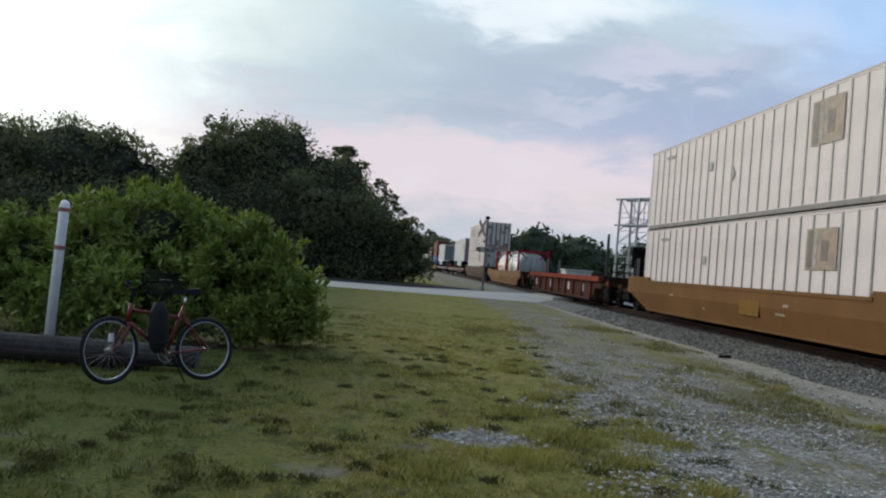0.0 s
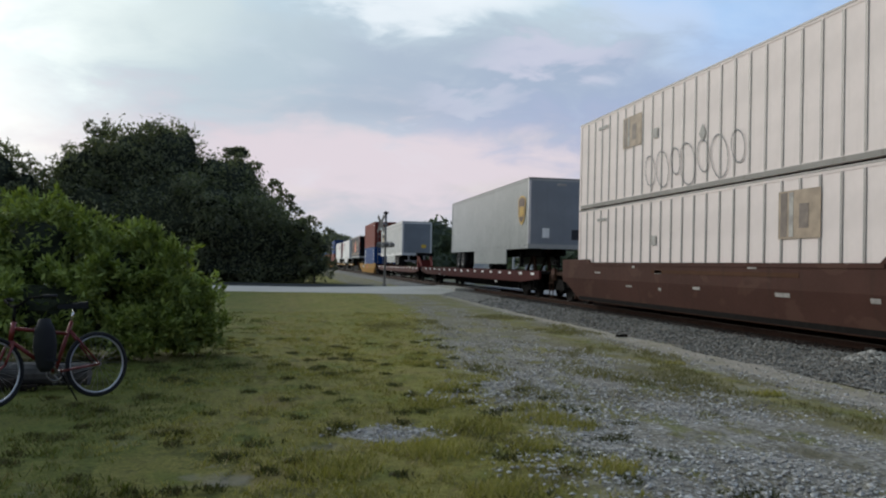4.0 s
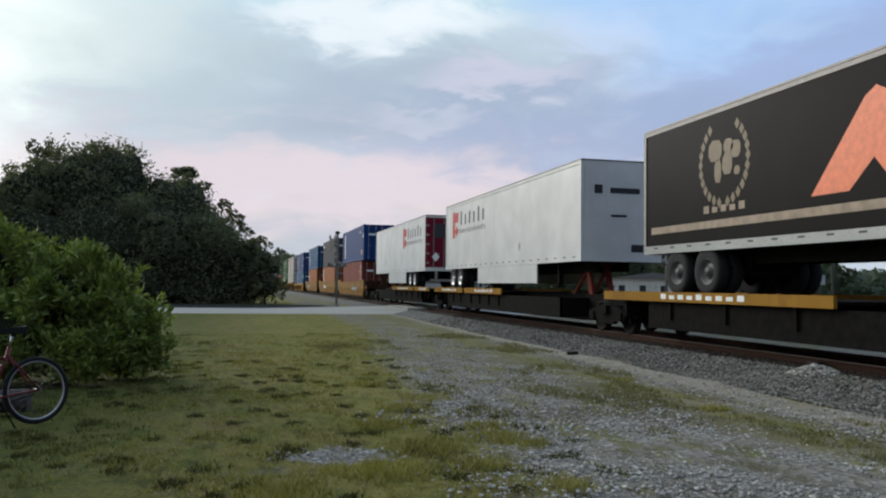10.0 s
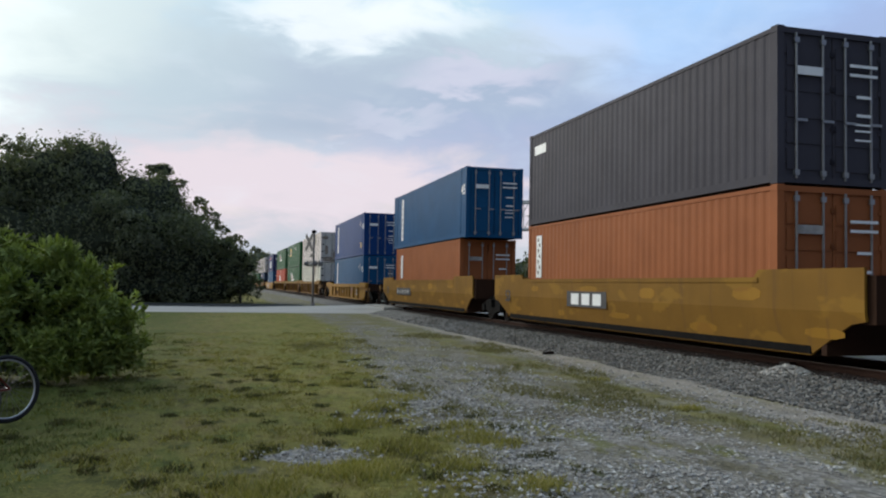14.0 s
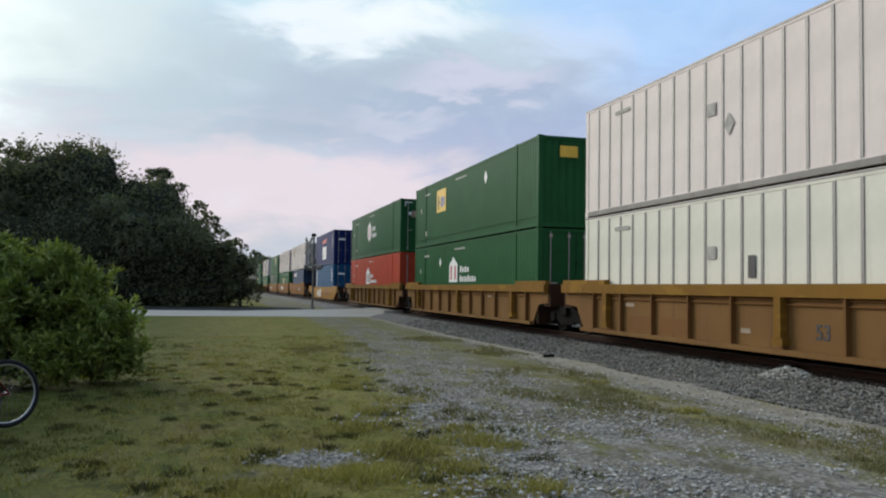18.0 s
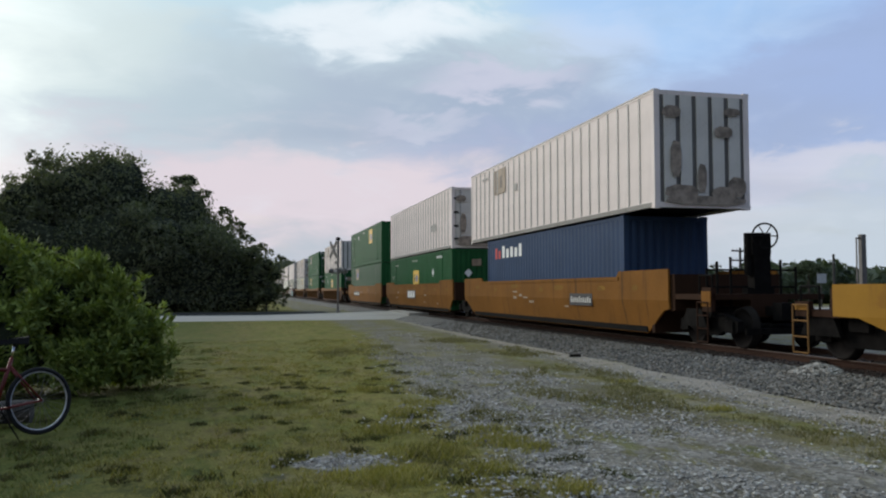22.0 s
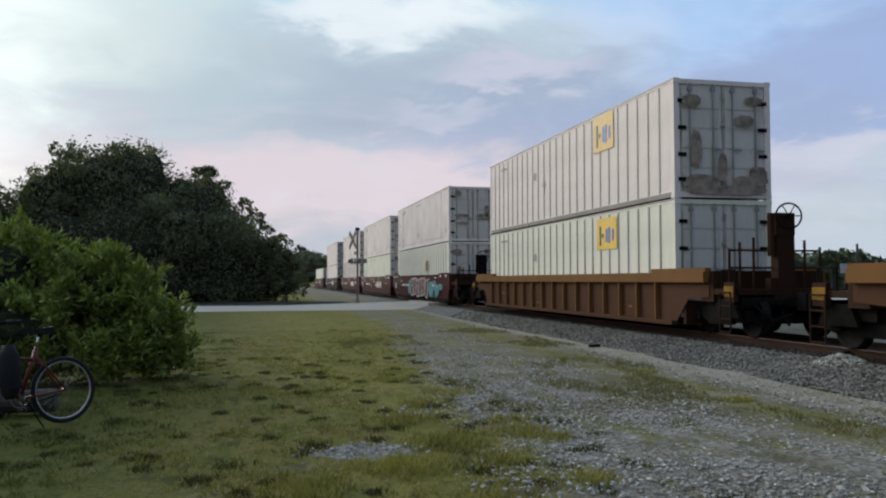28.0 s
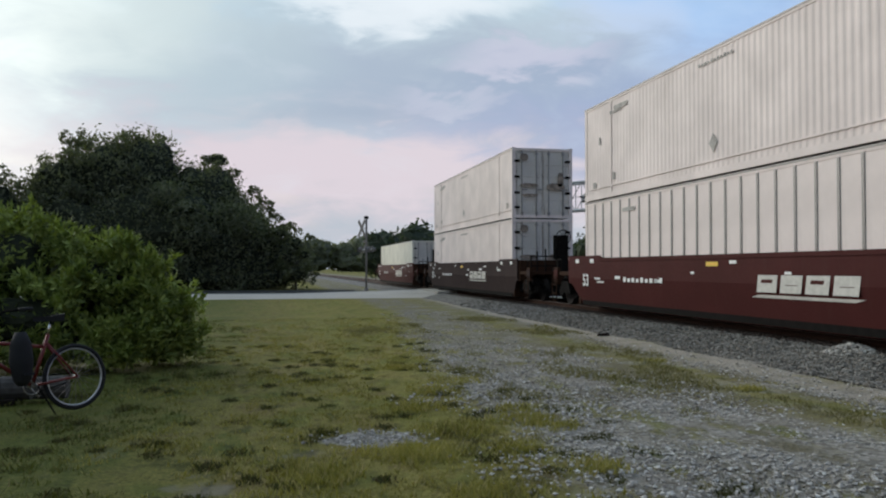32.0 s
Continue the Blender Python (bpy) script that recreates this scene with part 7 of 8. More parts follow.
for way in (-1, 1):
    car_end(car, 9.3, way, BROWNCAR, 1.7, stand=2.55 if way < 0 else None)
small_stencils(car, 5, 8, -1.445, 0.98, MARK_SMUDGE, 9)
mark(car, "patch", RUST, -1.2, 1.18, 6.5, 0.09, -1.445)

# flat cars with road trailers
flat_car(118.5, 28.4, "maroon flat car with white reflector strips", hitches=(-9.7,))
flat_car(147.9, 27.4, "maroon flat car with white reflector strips", hitches=(11.2,))
stand = Shape()
for sx in (-1, 1):
    stand.slab(sx * 0.5 - 0.09, sx * 0.5 + 0.09, [(-7.78, 1.05), (-7.42, 1.05), (-7.48, 2.02), (-7.72, 2.02)])
    stand.rod((sx * 0.5, -7.7, 1.95), (sx * 0.42, -8.75, 1.1), 0.085, 8)
stand.box(-0.41, 0.41, -7.65, -7.55, 1.05, 1.62)
portal = part("trailer_hitch", stand, BROWNRED, MOVERS[-1][0])
part("hitch_head", Shape().slab(-0.66, 0.66, [(-8.02, 2.0), (-7.4, 1.98), (-7.3, 2.06), (-7.42, 2.16), (-7.9, 2.18)]).box(-0.72, -0.4, -7.95, -7.6, 1.94, 2.12).box(0.3, 0.7, -7.85, -7.5, 1.95, 2.13), SHADE_BLACK, portal)


def brown_shield(root, y, z):
    mark(root, "shield", MARK_GOLD, y, z, 1.12, 1.26, -1.30, SHIELD)
    mark(root, "shield_field", MARK_BROWN, y, z + 0.02, 0.98, 1.10, -1.304, SHIELD)
    bars(root, MARK_GOLD, y, z - 0.05, 0.66, 0.42, -1.308, 3, "shield_bar")


t1 = trailer(114.5, 1.38, L53, TRAILER_GREY, "pale grey road trailer with a brown shield, nose forwards", True, door_skin=ROLL_GREY, rim=DARK_RIM, nose_skin=ALU, skirt=(1.9, -4.6), wheels=5.6, legs=-5.6, rail=TRAILER_GREY)
brown_shield(t1, -7.05, 3.95 - 1.38)
end_mark(t1, "vent_plate", MARK_DARK, 0.75, 1.55, 0.38, 0.42, -L53 / 2 - 0.012)
end_mark(t1, "label_plate", MARK_WHITE, -0.55, 1.6, 0.3, 0.4, -L53 / 2 - 0.012)
end_mark(t1, "vent_plate", MARK_SMUDGE, 0.1, 3.62, 0.4, 0.1, -L53 / 2 - 0.012)
t2 = trailer(152.65, 1.41, L53, TRAILER_GREY, "pale grey road trailer with a brown shield, doors forwards", False, roll=True, door_skin=ROLL_GREY, rim=DARK_RIM, nose_skin=TRAILER_WHITE, rail=TRAILER_WHITE, skirt=(2.8, -3.4), wheels=-4.6, legs=5.2)
brown_shield(t2, 6.35, 4.0 - 1.38)
part("side_stripe", Shape().box(-1.31, -1.295, -L53 / 2 + 0.1, L53 / 2 - 0.1, 3.42, 3.46), TRAILER_WHITE, t2)
end_mark(t2, "decal", MARK_YELLOW, 0.6, 1.75, 0.42, 0.30, -L53 / 2 - 0.012)

# oxide-red over blue on a yellow car
lo, up = pair(174.55, wave40("blue corrugated container with white lettering, lower of two", BLUE), wave40("oxide-red corrugated container, upper of two", BROWNRED))
mark(lo, "label_strip", MARK_WHITE, 4.8, 1.75, 0.42, 1.9, X40)
bars(lo, MARK_SMUDGE, 4.8, 1.9, 0.3, 1.2, X40 - 0.004, 2)
for k in range(4):
    mark(lo, "stencil", MARK_WHITE, -5.3 + 0.15 * (k % 2), 2.45 - 0.3 * k, 0.3, 0.12, X40)
door_labels(lo, W40, -L40 / 2)
door_labels(up, W40, -L40 / 2, plate=MARK_SMUDGE, extra=MARK_WHITE)
end_mark(up, "label_plate", MARK_WHITE, -0.45, 2.15, 0.4, 0.42, -L40 / 2 - 0.05)
mark(up, "stencil", MARK_WHITE, -5.5, 2.5, 0.5, 0.12, X40)
car = well_car(174.75, YELLOW, "yellow well car with sloped ends and a dark name plate", half=9.7, top=1.55, rise=0.08, slope=2.3, truck_at=9.4)
for way in (-1, 1):
    car_end(car, 9.7, way, YELLOW, 1.5, 1.0)
plate_marks(car, -1.445, 4.2, 0.92, 2.3, 0.30)
mark(car, "emblem", MARK_RED, -0.6, 0.85, 1.5, 0.36, -1.445, SLANT)
bars(car, YELLOW, -0.6, 0.85, 1.1, 0.26, -1.449, 3, "emblem_bar")
small_stencils(car, 6, 8, -1.445, 0.85, MARK_DARK, 6)

# spine car with three trailers
spine_unit(195.4, 19.7, "black spine car with yellow wheel pans", ((0.4, 9.2),), (-1,), hitch_y=-6.6)
spine_unit(215.1, 19.7, "black spine car with yellow wheel pans", ((-1.5, 3.6), (4.0, 9.2)), (-1,), hitch_y=-6.9)
spine_unit(234.8, 19.7, "black spine car with yellow wheel pans", ((-9.2, -5.6), (-5.2, 1.2)), (-1, 1), hitch_y=6.6)
t3 = trailer(195.35, 1.42, 14.6, BLACK, "black road trailer with an orange peak emblem and chrome corners", True, nose_skin=CHROME, rail=POST, rim=DARK_RIM, sill=TRAILER_GREY, skirt=None, wheels=5.2, legs=-4.4, door_skin=BLACK, box_h=3.0)
x = -1.277
mark(t3, "emblem", MARK_ORANGE, -0.35, 2.58, 3.1, 1.62, x, PEAK)
bars(t3, MARK_BRONZE, -3.75, 2.95, 4.4, 0.95, x, 6, "lettering", 0.3)
mark(t3, "lettering", MARK_BRONZE, -3.75, 2.12, 4.3, 0.16, x)
mark(t3, "stripe", MARK_TAN, 0.0, 1.50, 13.9, 0.16, x)
for a, b, w, h in ((0.30, 0.22, 0.50, 0.46), (0.20, -0.22, 0.26, 0.50), (-0.18, 0.26, 0.34, 0.30), (-0.14, -0.10, 0.36, 0.46), (-0.44, 0.16, 0.34, 0.36), (-0.48, -0.28, 0.2, 0.18)):
    mark(t3, "globe_patch", MARK_BRONZE, 3.9 + a, 2.82 + b, w, h, x, BLOB)
for k in range(11):
    for side in (-1, 1):
        a = radians(-80 + 13.5 * k)
        mark(t3, "laurel_leaf", MARK_BRONZE, 3.9 + side * 0.86 * math.cos(a), 2.78 + 0.86 * math.sin(a), 0.17, 0.24, x, DIAMOND)
bars(t3, MARK_TAN, 3.9, 1.82, 1.6, 0.16, x, 5)
end_mark(t3, "lamp", MARK_WHITE, 0.0, 3.6, 0.22, 0.14, -7.262)
end_mark(t3, "label_plate", MARK_WHITE, -0.1, 1.5, 0.2, 0.26, -7.262)


def trailer_name(root, y, z):
    mark(root, "emblem", MARK_RED, y + 3.0, z - 0.05, 0.42, 1.2, -1.279)
    mark(root, "emblem", MARK_RED, y + 2.50, z + 0.26, 0.62, 0.44, -1.279, SLANT, 0.005)
    mark(root, "emblem", MARK_RED, y + 2.46, z - 0.36, 0.66, 0.50, -1.279, DIAMOND, 0.005)
    bars(root, MARK_GREY, y, z + 0.18, 4.1, 0.62, -1.279, 6, "lettering", 0.62)
    bars(root, MARK_GREY, y, z - 0.38, 4.1, 0.22, -1.279, 14, "lettering", 0.6)


t4 = trailer(214.6, 1.37, L53, TRAILER_WHITE, "white road trailer with dark lettering, nose forwards", True, box_h=3.0, skirt=(2.6, -4.4), wheels=6.2, legs=-5.4)
trailer_name(t4, 3.65, 4.4 - 1.37)
end_mark(t4, "lettering", MARK_DARK, 0.1, 3.05, 0.95, 0.16, -L53 / 2 - 0.012)
end_mark(t4, "lettering", MARK_DARK, -0.75, 3.08, 0.25, 0.26, -L53 / 2 - 0.012)
end_mark(t4, "lettering", MARK_DARK, -0.1, 2.3, 0.5, 0.07, -L53 / 2 - 0.012)
end_mark(t4, "vent_plate", MARK_DARK, 0.5, 1.35, 0.4, 0.22, -L53 / 2 - 0.012)
t5 = trailer(235.2, 1.37, L53, TRAILER_WHITE, "white road trailer with dark lettering and wine-red doors forwards", False, box_h=3.0, door_skin=WINE, nose_skin=WINE, rail=TRAILER_WHITE, skirt=(2.9, -2.8), wheels=-4.5, legs=5.6)
trailer_name(t5, -5.0, 4.4 - 1.37)
ye = -L53 / 2 - 0.055
for x, z, w, h, m in ((-0.55, 3.1, 0.6, 0.75, MARK_DARK), (0.6, 3.35, 0.9, 0.2, MARK_SMUDGE), (0.75, 1.75, 0.4, 0.3, MARK_WHITE), (0.75, 2.05, 0.55, 0.1, MARK_WHITE), (-0.75, 1.7, 0.42, 0.5, MARK_WHITE)):
    end_mark(t5, "label_plate", m, x, z, w, h, ye, DIAMOND if m is MARK_WHITE and h > 0.4 else SQUARE)
for t, x0 in ((t4, -1.3), (t5, -1.3)):
    mark(t, "placard", MARK_SMUDGE, 4.0 if t is t5 else -2.6, 1.62, 0.22, 0.34, -1.279, DIAMOND)


# three-unit yellow well car with 40 and 45 foot containers
def strip_marks(root, y=4.85, z=1.5, h=2.2):
    mark(root, "label_strip", MARK_WHITE, y, z, 0.42, h, X40)
    for k in range(7):
        mark(root, "lettering", MARK_FADED, y + 0.05 * (-1) ** k, z + h * (0.40 - 0.13 * k), 0.10, h * 0.08, X40 - 0.004)


lo, up = pair(257.0, wave40("oxide-red corrugated container, lower of two", BROWNRED), wave45("blue corrugated container with a white strip, upper of two", BLUE))
strip_marks(up)
mark(up, "label_plate", MARK_YELLOW, -5.85, 0.68, 0.38, 0.4, X40)
figures(up, "45", 0.55, MARK_WHITE, -6.45, 1.95, X40 - 0.006)
mark(lo, "stencil", MARK_YELLOW, -4.9, 2.0, 0.28, 0.22, X40)
for k in range(3):
    mark(lo, "stencil", MARK_WHITE, -5.3 - 0.22 * (k % 2), 2.4 - 0.55 * k, 0.09, 0.45, X40)
mark(up, "stencil", MARK_SMUDGE, -4.8, 2.35, 0.7, 0.2, X40, SLANT)
door_labels(lo, W40, -L40 / 2, extra=MARK_YELLOW)
door_labels(up, W40, -L45 / 2, extra=MARK_YELLOW)
lo, up = pair(276.55, wave40("orange-brown corrugated container, lower of two", ORANGE), wave40("charcoal corrugated container with navy doors, upper of two", CHARCOAL))
strip_marks(lo, 5.2, 1.9, 1.3)
mark(up, "lettering", MARK_WHITE, 5.2, 2.35, 0.9, 0.28, X40)
door_labels(up, W40, -L40 / 2)
door_labels(lo, W40, -L40 / 2, plate=MARK_SMUDGE)
lo, up = pair(296.45, wave40("orange-brown corrugated container with a white strip, lower of two", ORANGE), wave45("blue corrugated container with a white strip, upper of two", TEAL))
strip_marks(up, 4.75)
strip_marks(lo, 4.7, 1.9, 1.2)
figures(up, "45", 0.55, MARK_WHITE, -6.45, 1.95, X40 - 0.006)
door_labels(up, W40, -L45 / 2)
door_labels(lo, W40, -L40 / 2, plate=MARK_SMUDGE)
for i, u in enumerate((257.0, 276.7, 296.4)):
    car = well_car(u, MUSTARD, "dirty yellow well car unit with patched paint", half=8.55, top=1.8, rise=0.14, slope=1.3, trucks=(-1, 1) if i == 2 else (-1,), truck_at=9.85)
    y = (-3.4, 1.2, 3.3)[i]
    if i == 1:
        mark(car, "emblem", MARK_DARK, y, 0.92, 2.4, 0.42, -1.445)
        bars(car, MARK_WHITE, y, 0.92, 2.0, 0.3, -1.449, 3, "emblem_bar")
    else:
        plate_marks(car, -1.445, y, 0.88, 3.2, 0.36)
    figures(car, "53", 0.5, MARK_DARK, 7.2, 0.9, -1.447)
    rr = random.Random(i)
    for k in range(9):
        mark(car, "patch", YELLOW, -7.4 + 1.75 * k + rr.uniform(-0.3, 0.3), (0.52, 1.18)[k % 2] + rr.uniform(-0.05, 0.05), rr.uniform(0.4, 1.1), rr.uniform(0.14, 0.28), -1.441, BLOB)
    if i == 0:
        car_end(car, 8.55, -1, MUSTARD, 1.7, stand=3.0)
    if i == 2:
        car_end(car, 8.55, 1, MUSTARD, 1.7, stand=2.55)

# two blue 45 foot containers on a ribbed yellow car
lo, up = pair(319.9, wave45("faded blue corrugated container with a white strip, lower of two", TEAL), wave45("blue corrugated container with a white strip, upper of two", BLUE))
for c in (lo, up):
    strip_marks(c, 5.0, 1.55, 2.1)
    figures(c, "45", 0.55, MARK_WHITE, -6.5, 1.95, X40 - 0.006)
    door_labels(c, W40, -L45 / 2)
    for z, w in ((2.30, 0.35), (2.17, 0.62), (2.04, 0.28)):
        bars(c, MARK_DULL, -5.7 + w / 2, z, w, 0.08, X40, 4, gap=0.4)
mark(up, "label_plate", MARK_YELLOW, -5.75, 0.72, 0.36, 0.38, X40)
RIBS = (-6.2, -4.42, -2.5, -1.25, 0.0, 1.25, 2.5, 4.42, 6.2)
car = well_car(319.9, YELLOW, "yellow well car with widely spaced ribs and red scrawl", "rib", half=9.5, top=1.55, rise=0.10, slope=1.3, truck_at=9.3, rib_at=RIBS)
for way in (-1, 1):
    car_end(car, 9.5, way, YELLOW, 1.5, 1.0)
stakes(car, -10.42)
# tan blotches painted for the ribs' shadows and the brown stains round them
for y in RIBS:
    mark(car, "stain_and_shade", TAN, y - 0.09, 0.62, 0.24, 0.70, -1.384, BLOB)
# a faded red emblem, a stained name plate and a small white data plate
mark(car, "emblem", MARK_REDBROWN, -3.50, 0.88, 1.5, 0.15, -1.385)
for y, w, form in ((-2.95, 0.13, SQUARE), (-3.38, 0.13, SQUARE), (-3.82, 0.22, SLANT), (-4.06, 0.20, SLANT)):
    mark(car, "emblem_bar", MARK_REDBROWN, y, 0.60, w, 0.36, -1.385, form)
mark(car, "name_plate", DARKRUST, 3.85, 0.54, 1.8, 0.22, -1.385)
bars(car, MUSTARD, 3.85, 0.54, 1.7, 0.13, -1.389, 10, gap=0.45)
mark(car, "stain_and_shade", DARKRUST, 4.12, 0.55, 0.42, 0.25, -1.394)
mark(car, "data_plate", MARK_WHITE, -5.40, 0.63, 0.42, 0.28, -1.385)
mark(car, "data_plate", MARK_DARK, -5.40, 0.64, 0.36, 0.20, -1.389)
mark(car, "stencil", MARK_TAN, 1.0, 0.62, 0.22, 0.26, -1.385)
small_stencils(car, 7, 8, -1.385, 0.7, MARK_DARK, 3)

# three ribbed units with domestic containers
lo, up = pair(343.8, post53("faded tan square decal, lower one", CREAM), post53("faded tan decal, upper one"))
white_details(lo, LOW, -3.98, 2.74, 1.2, 0.95)
white_details(up, HIGH, -3.85, 5.83, 1.25, 1.0, dia=1.6)
old_door_stains(up)
mark(lo, "placard", MARK_DARK, 0.9, 1.45, 0.22, 0.42, X53 - 0.004)


def gable_logo(root, y, z, h, w, ink, words):
    mark(root, "emblem", MARK_WHITE, y, z, w, h, X53, HOUSE)
    for a in (-0.24, 0.24):
        mark(root, "emblem_bar", ink, y + a * w, z - 0.12 * h, w * 0.16, h * 0.55, X53 - 0.004)
    for yy, zz, ww, hh, n in words:
        bars(root, MARK_WHITE, yy, zz, ww, hh, X53, n, "lettering", 0.25)


def green_doors(root):
    y = -L53 / 2
    door_labels(root, W53, y)
    end_mark(root, "placard", MARK_WHITE, 0.75, 1.5, 0.36, 0.36, y - 0.05, DIAMOND)
    for sx in (-1.05, 1.05):
        end_mark(root, "reflector", MARK_WHITE, sx, 2.6, 0.05, 0.3, y - 0.05)
        end_mark(root, "reflector", MARK_WHITE, sx * 0.8, 2.68, 0.35, 0.05, y - 0.05)
    end_mark(root, "decal", MARK_TAN, -0.5, 2.05, 0.42, 0.36, y - 0.046)


lo, up = pair(363.35, fine53("green corrugated container with a white gable emblem, lower of two", GREEN, low_lip=False), fine53("green corrugated container with a yellow square decal, upper of two", GREEN, end="plain"))
logo_square(up, MARK_YELLOW, 3.3, 5.45 - HIGH, 1.5, 1.0, X53)
end_mark(up, "decal", MARK_YELLOW, -0.3, 2.4, 0.6, 0.36, -L53 / 2 - 0.03)
mark(up, "placard", MARK_WHITE, -2.9, 2.2, 0.4, 0.5, X53, DIAMOND)
gable_logo(lo, 1.25, 2.35 - LOW, 1.05, 1.2, MARK_RED, ((-0.3, 2.35 - LOW, 1.3, 0.26, 4), (-0.75, 1.97 - LOW, 2.2, 0.26, 8)))
mark(lo, "placard", MARK_WHITE, 3.33, 2.7 - LOW, 0.32, 0.42, X53, DIAMOND)
lo, up = pair(383.05, fine53("bright red corrugated container with a white gable emblem, lower of two", RED, low_lip=False), fine53("green corrugated container with a white six-sided emblem, upper of two", GREEN))
mark(up, "emblem", MARK_WHITE, 1.05, 5.13 - HIGH, 1.2, 1.3, X53, HEX)
for a in (-0.2, 0.2):
    mark(up, "emblem_bar", MARK_RED, 1.05 + a, 5.13 - HIGH, 0.13, 0.7, X53 - 0.004)
bars(up, MARK_WHITE, -0.45, 5.28 - HIGH, 0.95, 0.3, X53, 3)
bars(up, MARK_WHITE, -0.6, 4.86 - HIGH, 1.4, 0.3, X53, 5)
gable_logo(lo, 1.3, 2.3 - LOW, 1.05, 1.25, BROWNRED, ((0.0, 2.3 - LOW, 0.9, 0.24, 3), (-0.55, 1.97 - LOW, 2.1, 0.24, 7)))
green_doors(up)
for i, u in enumerate((343.8, 363.4, 383.05)):
    car = well_car(u, TAN, "yellow-brown ribbed well car unit", "rib", half=9.15, top=1.72, rise=0.11, slope=1.2, trucks=(-1, 1) if i == 2 else (-1,), truck_at=9.82, rib_step=1.48, lip=MUSTARD, inner=PANEL, rib_off=1.31)
    for dz in (0.0, 0.09):
        part("side_pipe", Shape().rod((-1.41, -7.6, 1.12 - dz), (-1.41, 7.6, 1.12 - dz), 0.022, 6), TAN, car)
    small_stencils(car, 20 + i, 8, -1.385, 0.75, MARK_TAN, 3)
    if i != 1:
        figures(car, "53", 0.36, MARK_DARK, -1.06, 0.58, -1.387)
    for y in (3.46, 4.9):
        mark(car, "worn_panel", TAN, y, 0.48, 1.15, 0.34, -1.383)
    for y in (-6.4, -0.12, 6.45):
        part("bracket", Shape().box(-1.55, -1.38, y - 0.14, y + 0.14, 0.33, 0.45).box(-1.55, -1.40, y - 0.09, y + 0.09, 0.44, 1.16), MUSTARD, car)
    if i != 1:
        car_end(car, 9.15, -1 if i == 0 else 1, MUSTARD, 1.65, 1.6, stand=2.4 if i == 0 else None)

# navy over faded blue on a yellow car
lo, up = pair(407.1, wave40("faded blue corrugated container, lower of two", TEAL), wave40("navy corrugated container with a red and white emblem, upper of two", NAVY))
bars(up, MARK_WHITE, 0.0, 4.62 - HIGH, 2.7, 1.15, X40, 3, "emblem", 0.18)
mark(up, "emblem", MARK_RED, 0.0, 5.68 - HIGH, 2.8, 0.5, X40, SWOOP)
for k in range(6):
    mark(up, "stencil", MARK_WHITE, -5.2, 2.5 - 0.22 * k, 0.10, 0.15, X40)
strip_marks(lo, 5.2, 1.8, 1.6)
for k in range(4):
    mark(lo, "stencil", MARK_WHITE, -5.15, 2.4 - 0.28 * k, 0.35, 0.14, X40)
door_labels(up, W40, -L40 / 2, extra=MARK_YELLOW)
door_labels(lo, W40, -L40 / 2)
car = well_car(407.1, YELLOW, "yellow well car with a white scrawl and a red emblem", half=9.7, top=1.55, rise=0.08, slope=2.3, truck_at=9.4)
for way in (-1, 1):
    car_end(car, 9.7, way, YELLOW, 1.5, 1.0)
stakes(car, 10.55)
for k in range(3):
    mark(car, "emblem_bar", MARK_REDBROWN, -2.95 - 0.55 * k, 0.78, 0.26, 0.62, -1.445, [(-0.5, 0.5), (-0.9, -0.5), (0.1, -0.5), (0.5, 0.5)][::-1])
for k in range(4):
    mark(car, "scrawl", MARK_PINK, 2.7 - 0.75 * k, 0.62 + 0.06 * (k % 2), 0.72, 0.72, -1.445, (HEX, DIAMOND, HEX, SLANT)[k])
    mark(car, "scrawl_bar", MARK_SMUDGE, 2.7 - 0.75 * k, 0.62, 0.14, 0.4, -1.449, SLANT)
small_stencils(car, 8, 8, -1.445, 0.85, MARK_DARK, 6)

# orange-brown three-unit car
lo = container(430.95, LOW, L40, W40, SLATE, "wave", "plain", "slate-blue corrugated container with pale lettering, lower of two")
up = post53("ribbed end overhanging the lower one", end="ribs")(431.1, HIGH)
white_details(up, HIGH, 4.07, 5.7, 1.4, 0.95)
bars(lo, MARK_RED, 4.75, 2.35, 0.8, 0.42, X40, 2)
bars(lo, MARK_WHITE, 3.1, 2.38, 2.4, 0.45, X40, 5)
old_door_stains(up)
lo, up = pair(450.65, fine53("green corrugated container with a yellow decal, lower of two", GREEN, end="plain", low_lip=False), post53("stained doors, upper one"))
logo_square(lo, MARK_YELLOW, 0.0, 2.25 - LOW, 1.5, 0.8, X53)
mark(lo, "placard", MARK_WHITE, -4.2, 2.45 - LOW, 0.4, 0.45, X53, DIAMOND)
end_mark(lo, "placard", MARK_WHITE, -0.5, 1.75, 0.4, 0.4, -L53 / 2 - 0.03, DIAMOND)
end_mark(lo, "decal", MARK_TAN, -0.1, 2.25, 0.45, 0.32, -L53 / 2 - 0.03)
bars(lo, MARK_WHITE, -5.6, 2.6, 1.1, 0.14, X53, 7)
mark(up, "scrawl", MARK_SMUDGE, -4.4, 1.2, 1.3, 0.5, X53 - 0.004, HEX)
old_door_stains(up)
lo = container(470.45, LOW, L53, W53, GREEN, "post", "plain", "green container with pale vertical side posts, lower of two")
up = fine53("green corrugated container with a yellow decal, upper of two", GREEN, end="plain")(470.45, HIGH)
logo_square(up, MARK_YELLOW, -3.15, 5.62 - HIGH, 1.55, 1.05, X53)
logo_square(lo, MARK_TAN, 3.9, 2.86 - LOW, 1.5, 0.92, X53 - 0.004)
mark(up, "placard", MARK_WHITE, 3.3, 5.88 - HIGH, 0.42, 0.44, X53, DIAMOND)
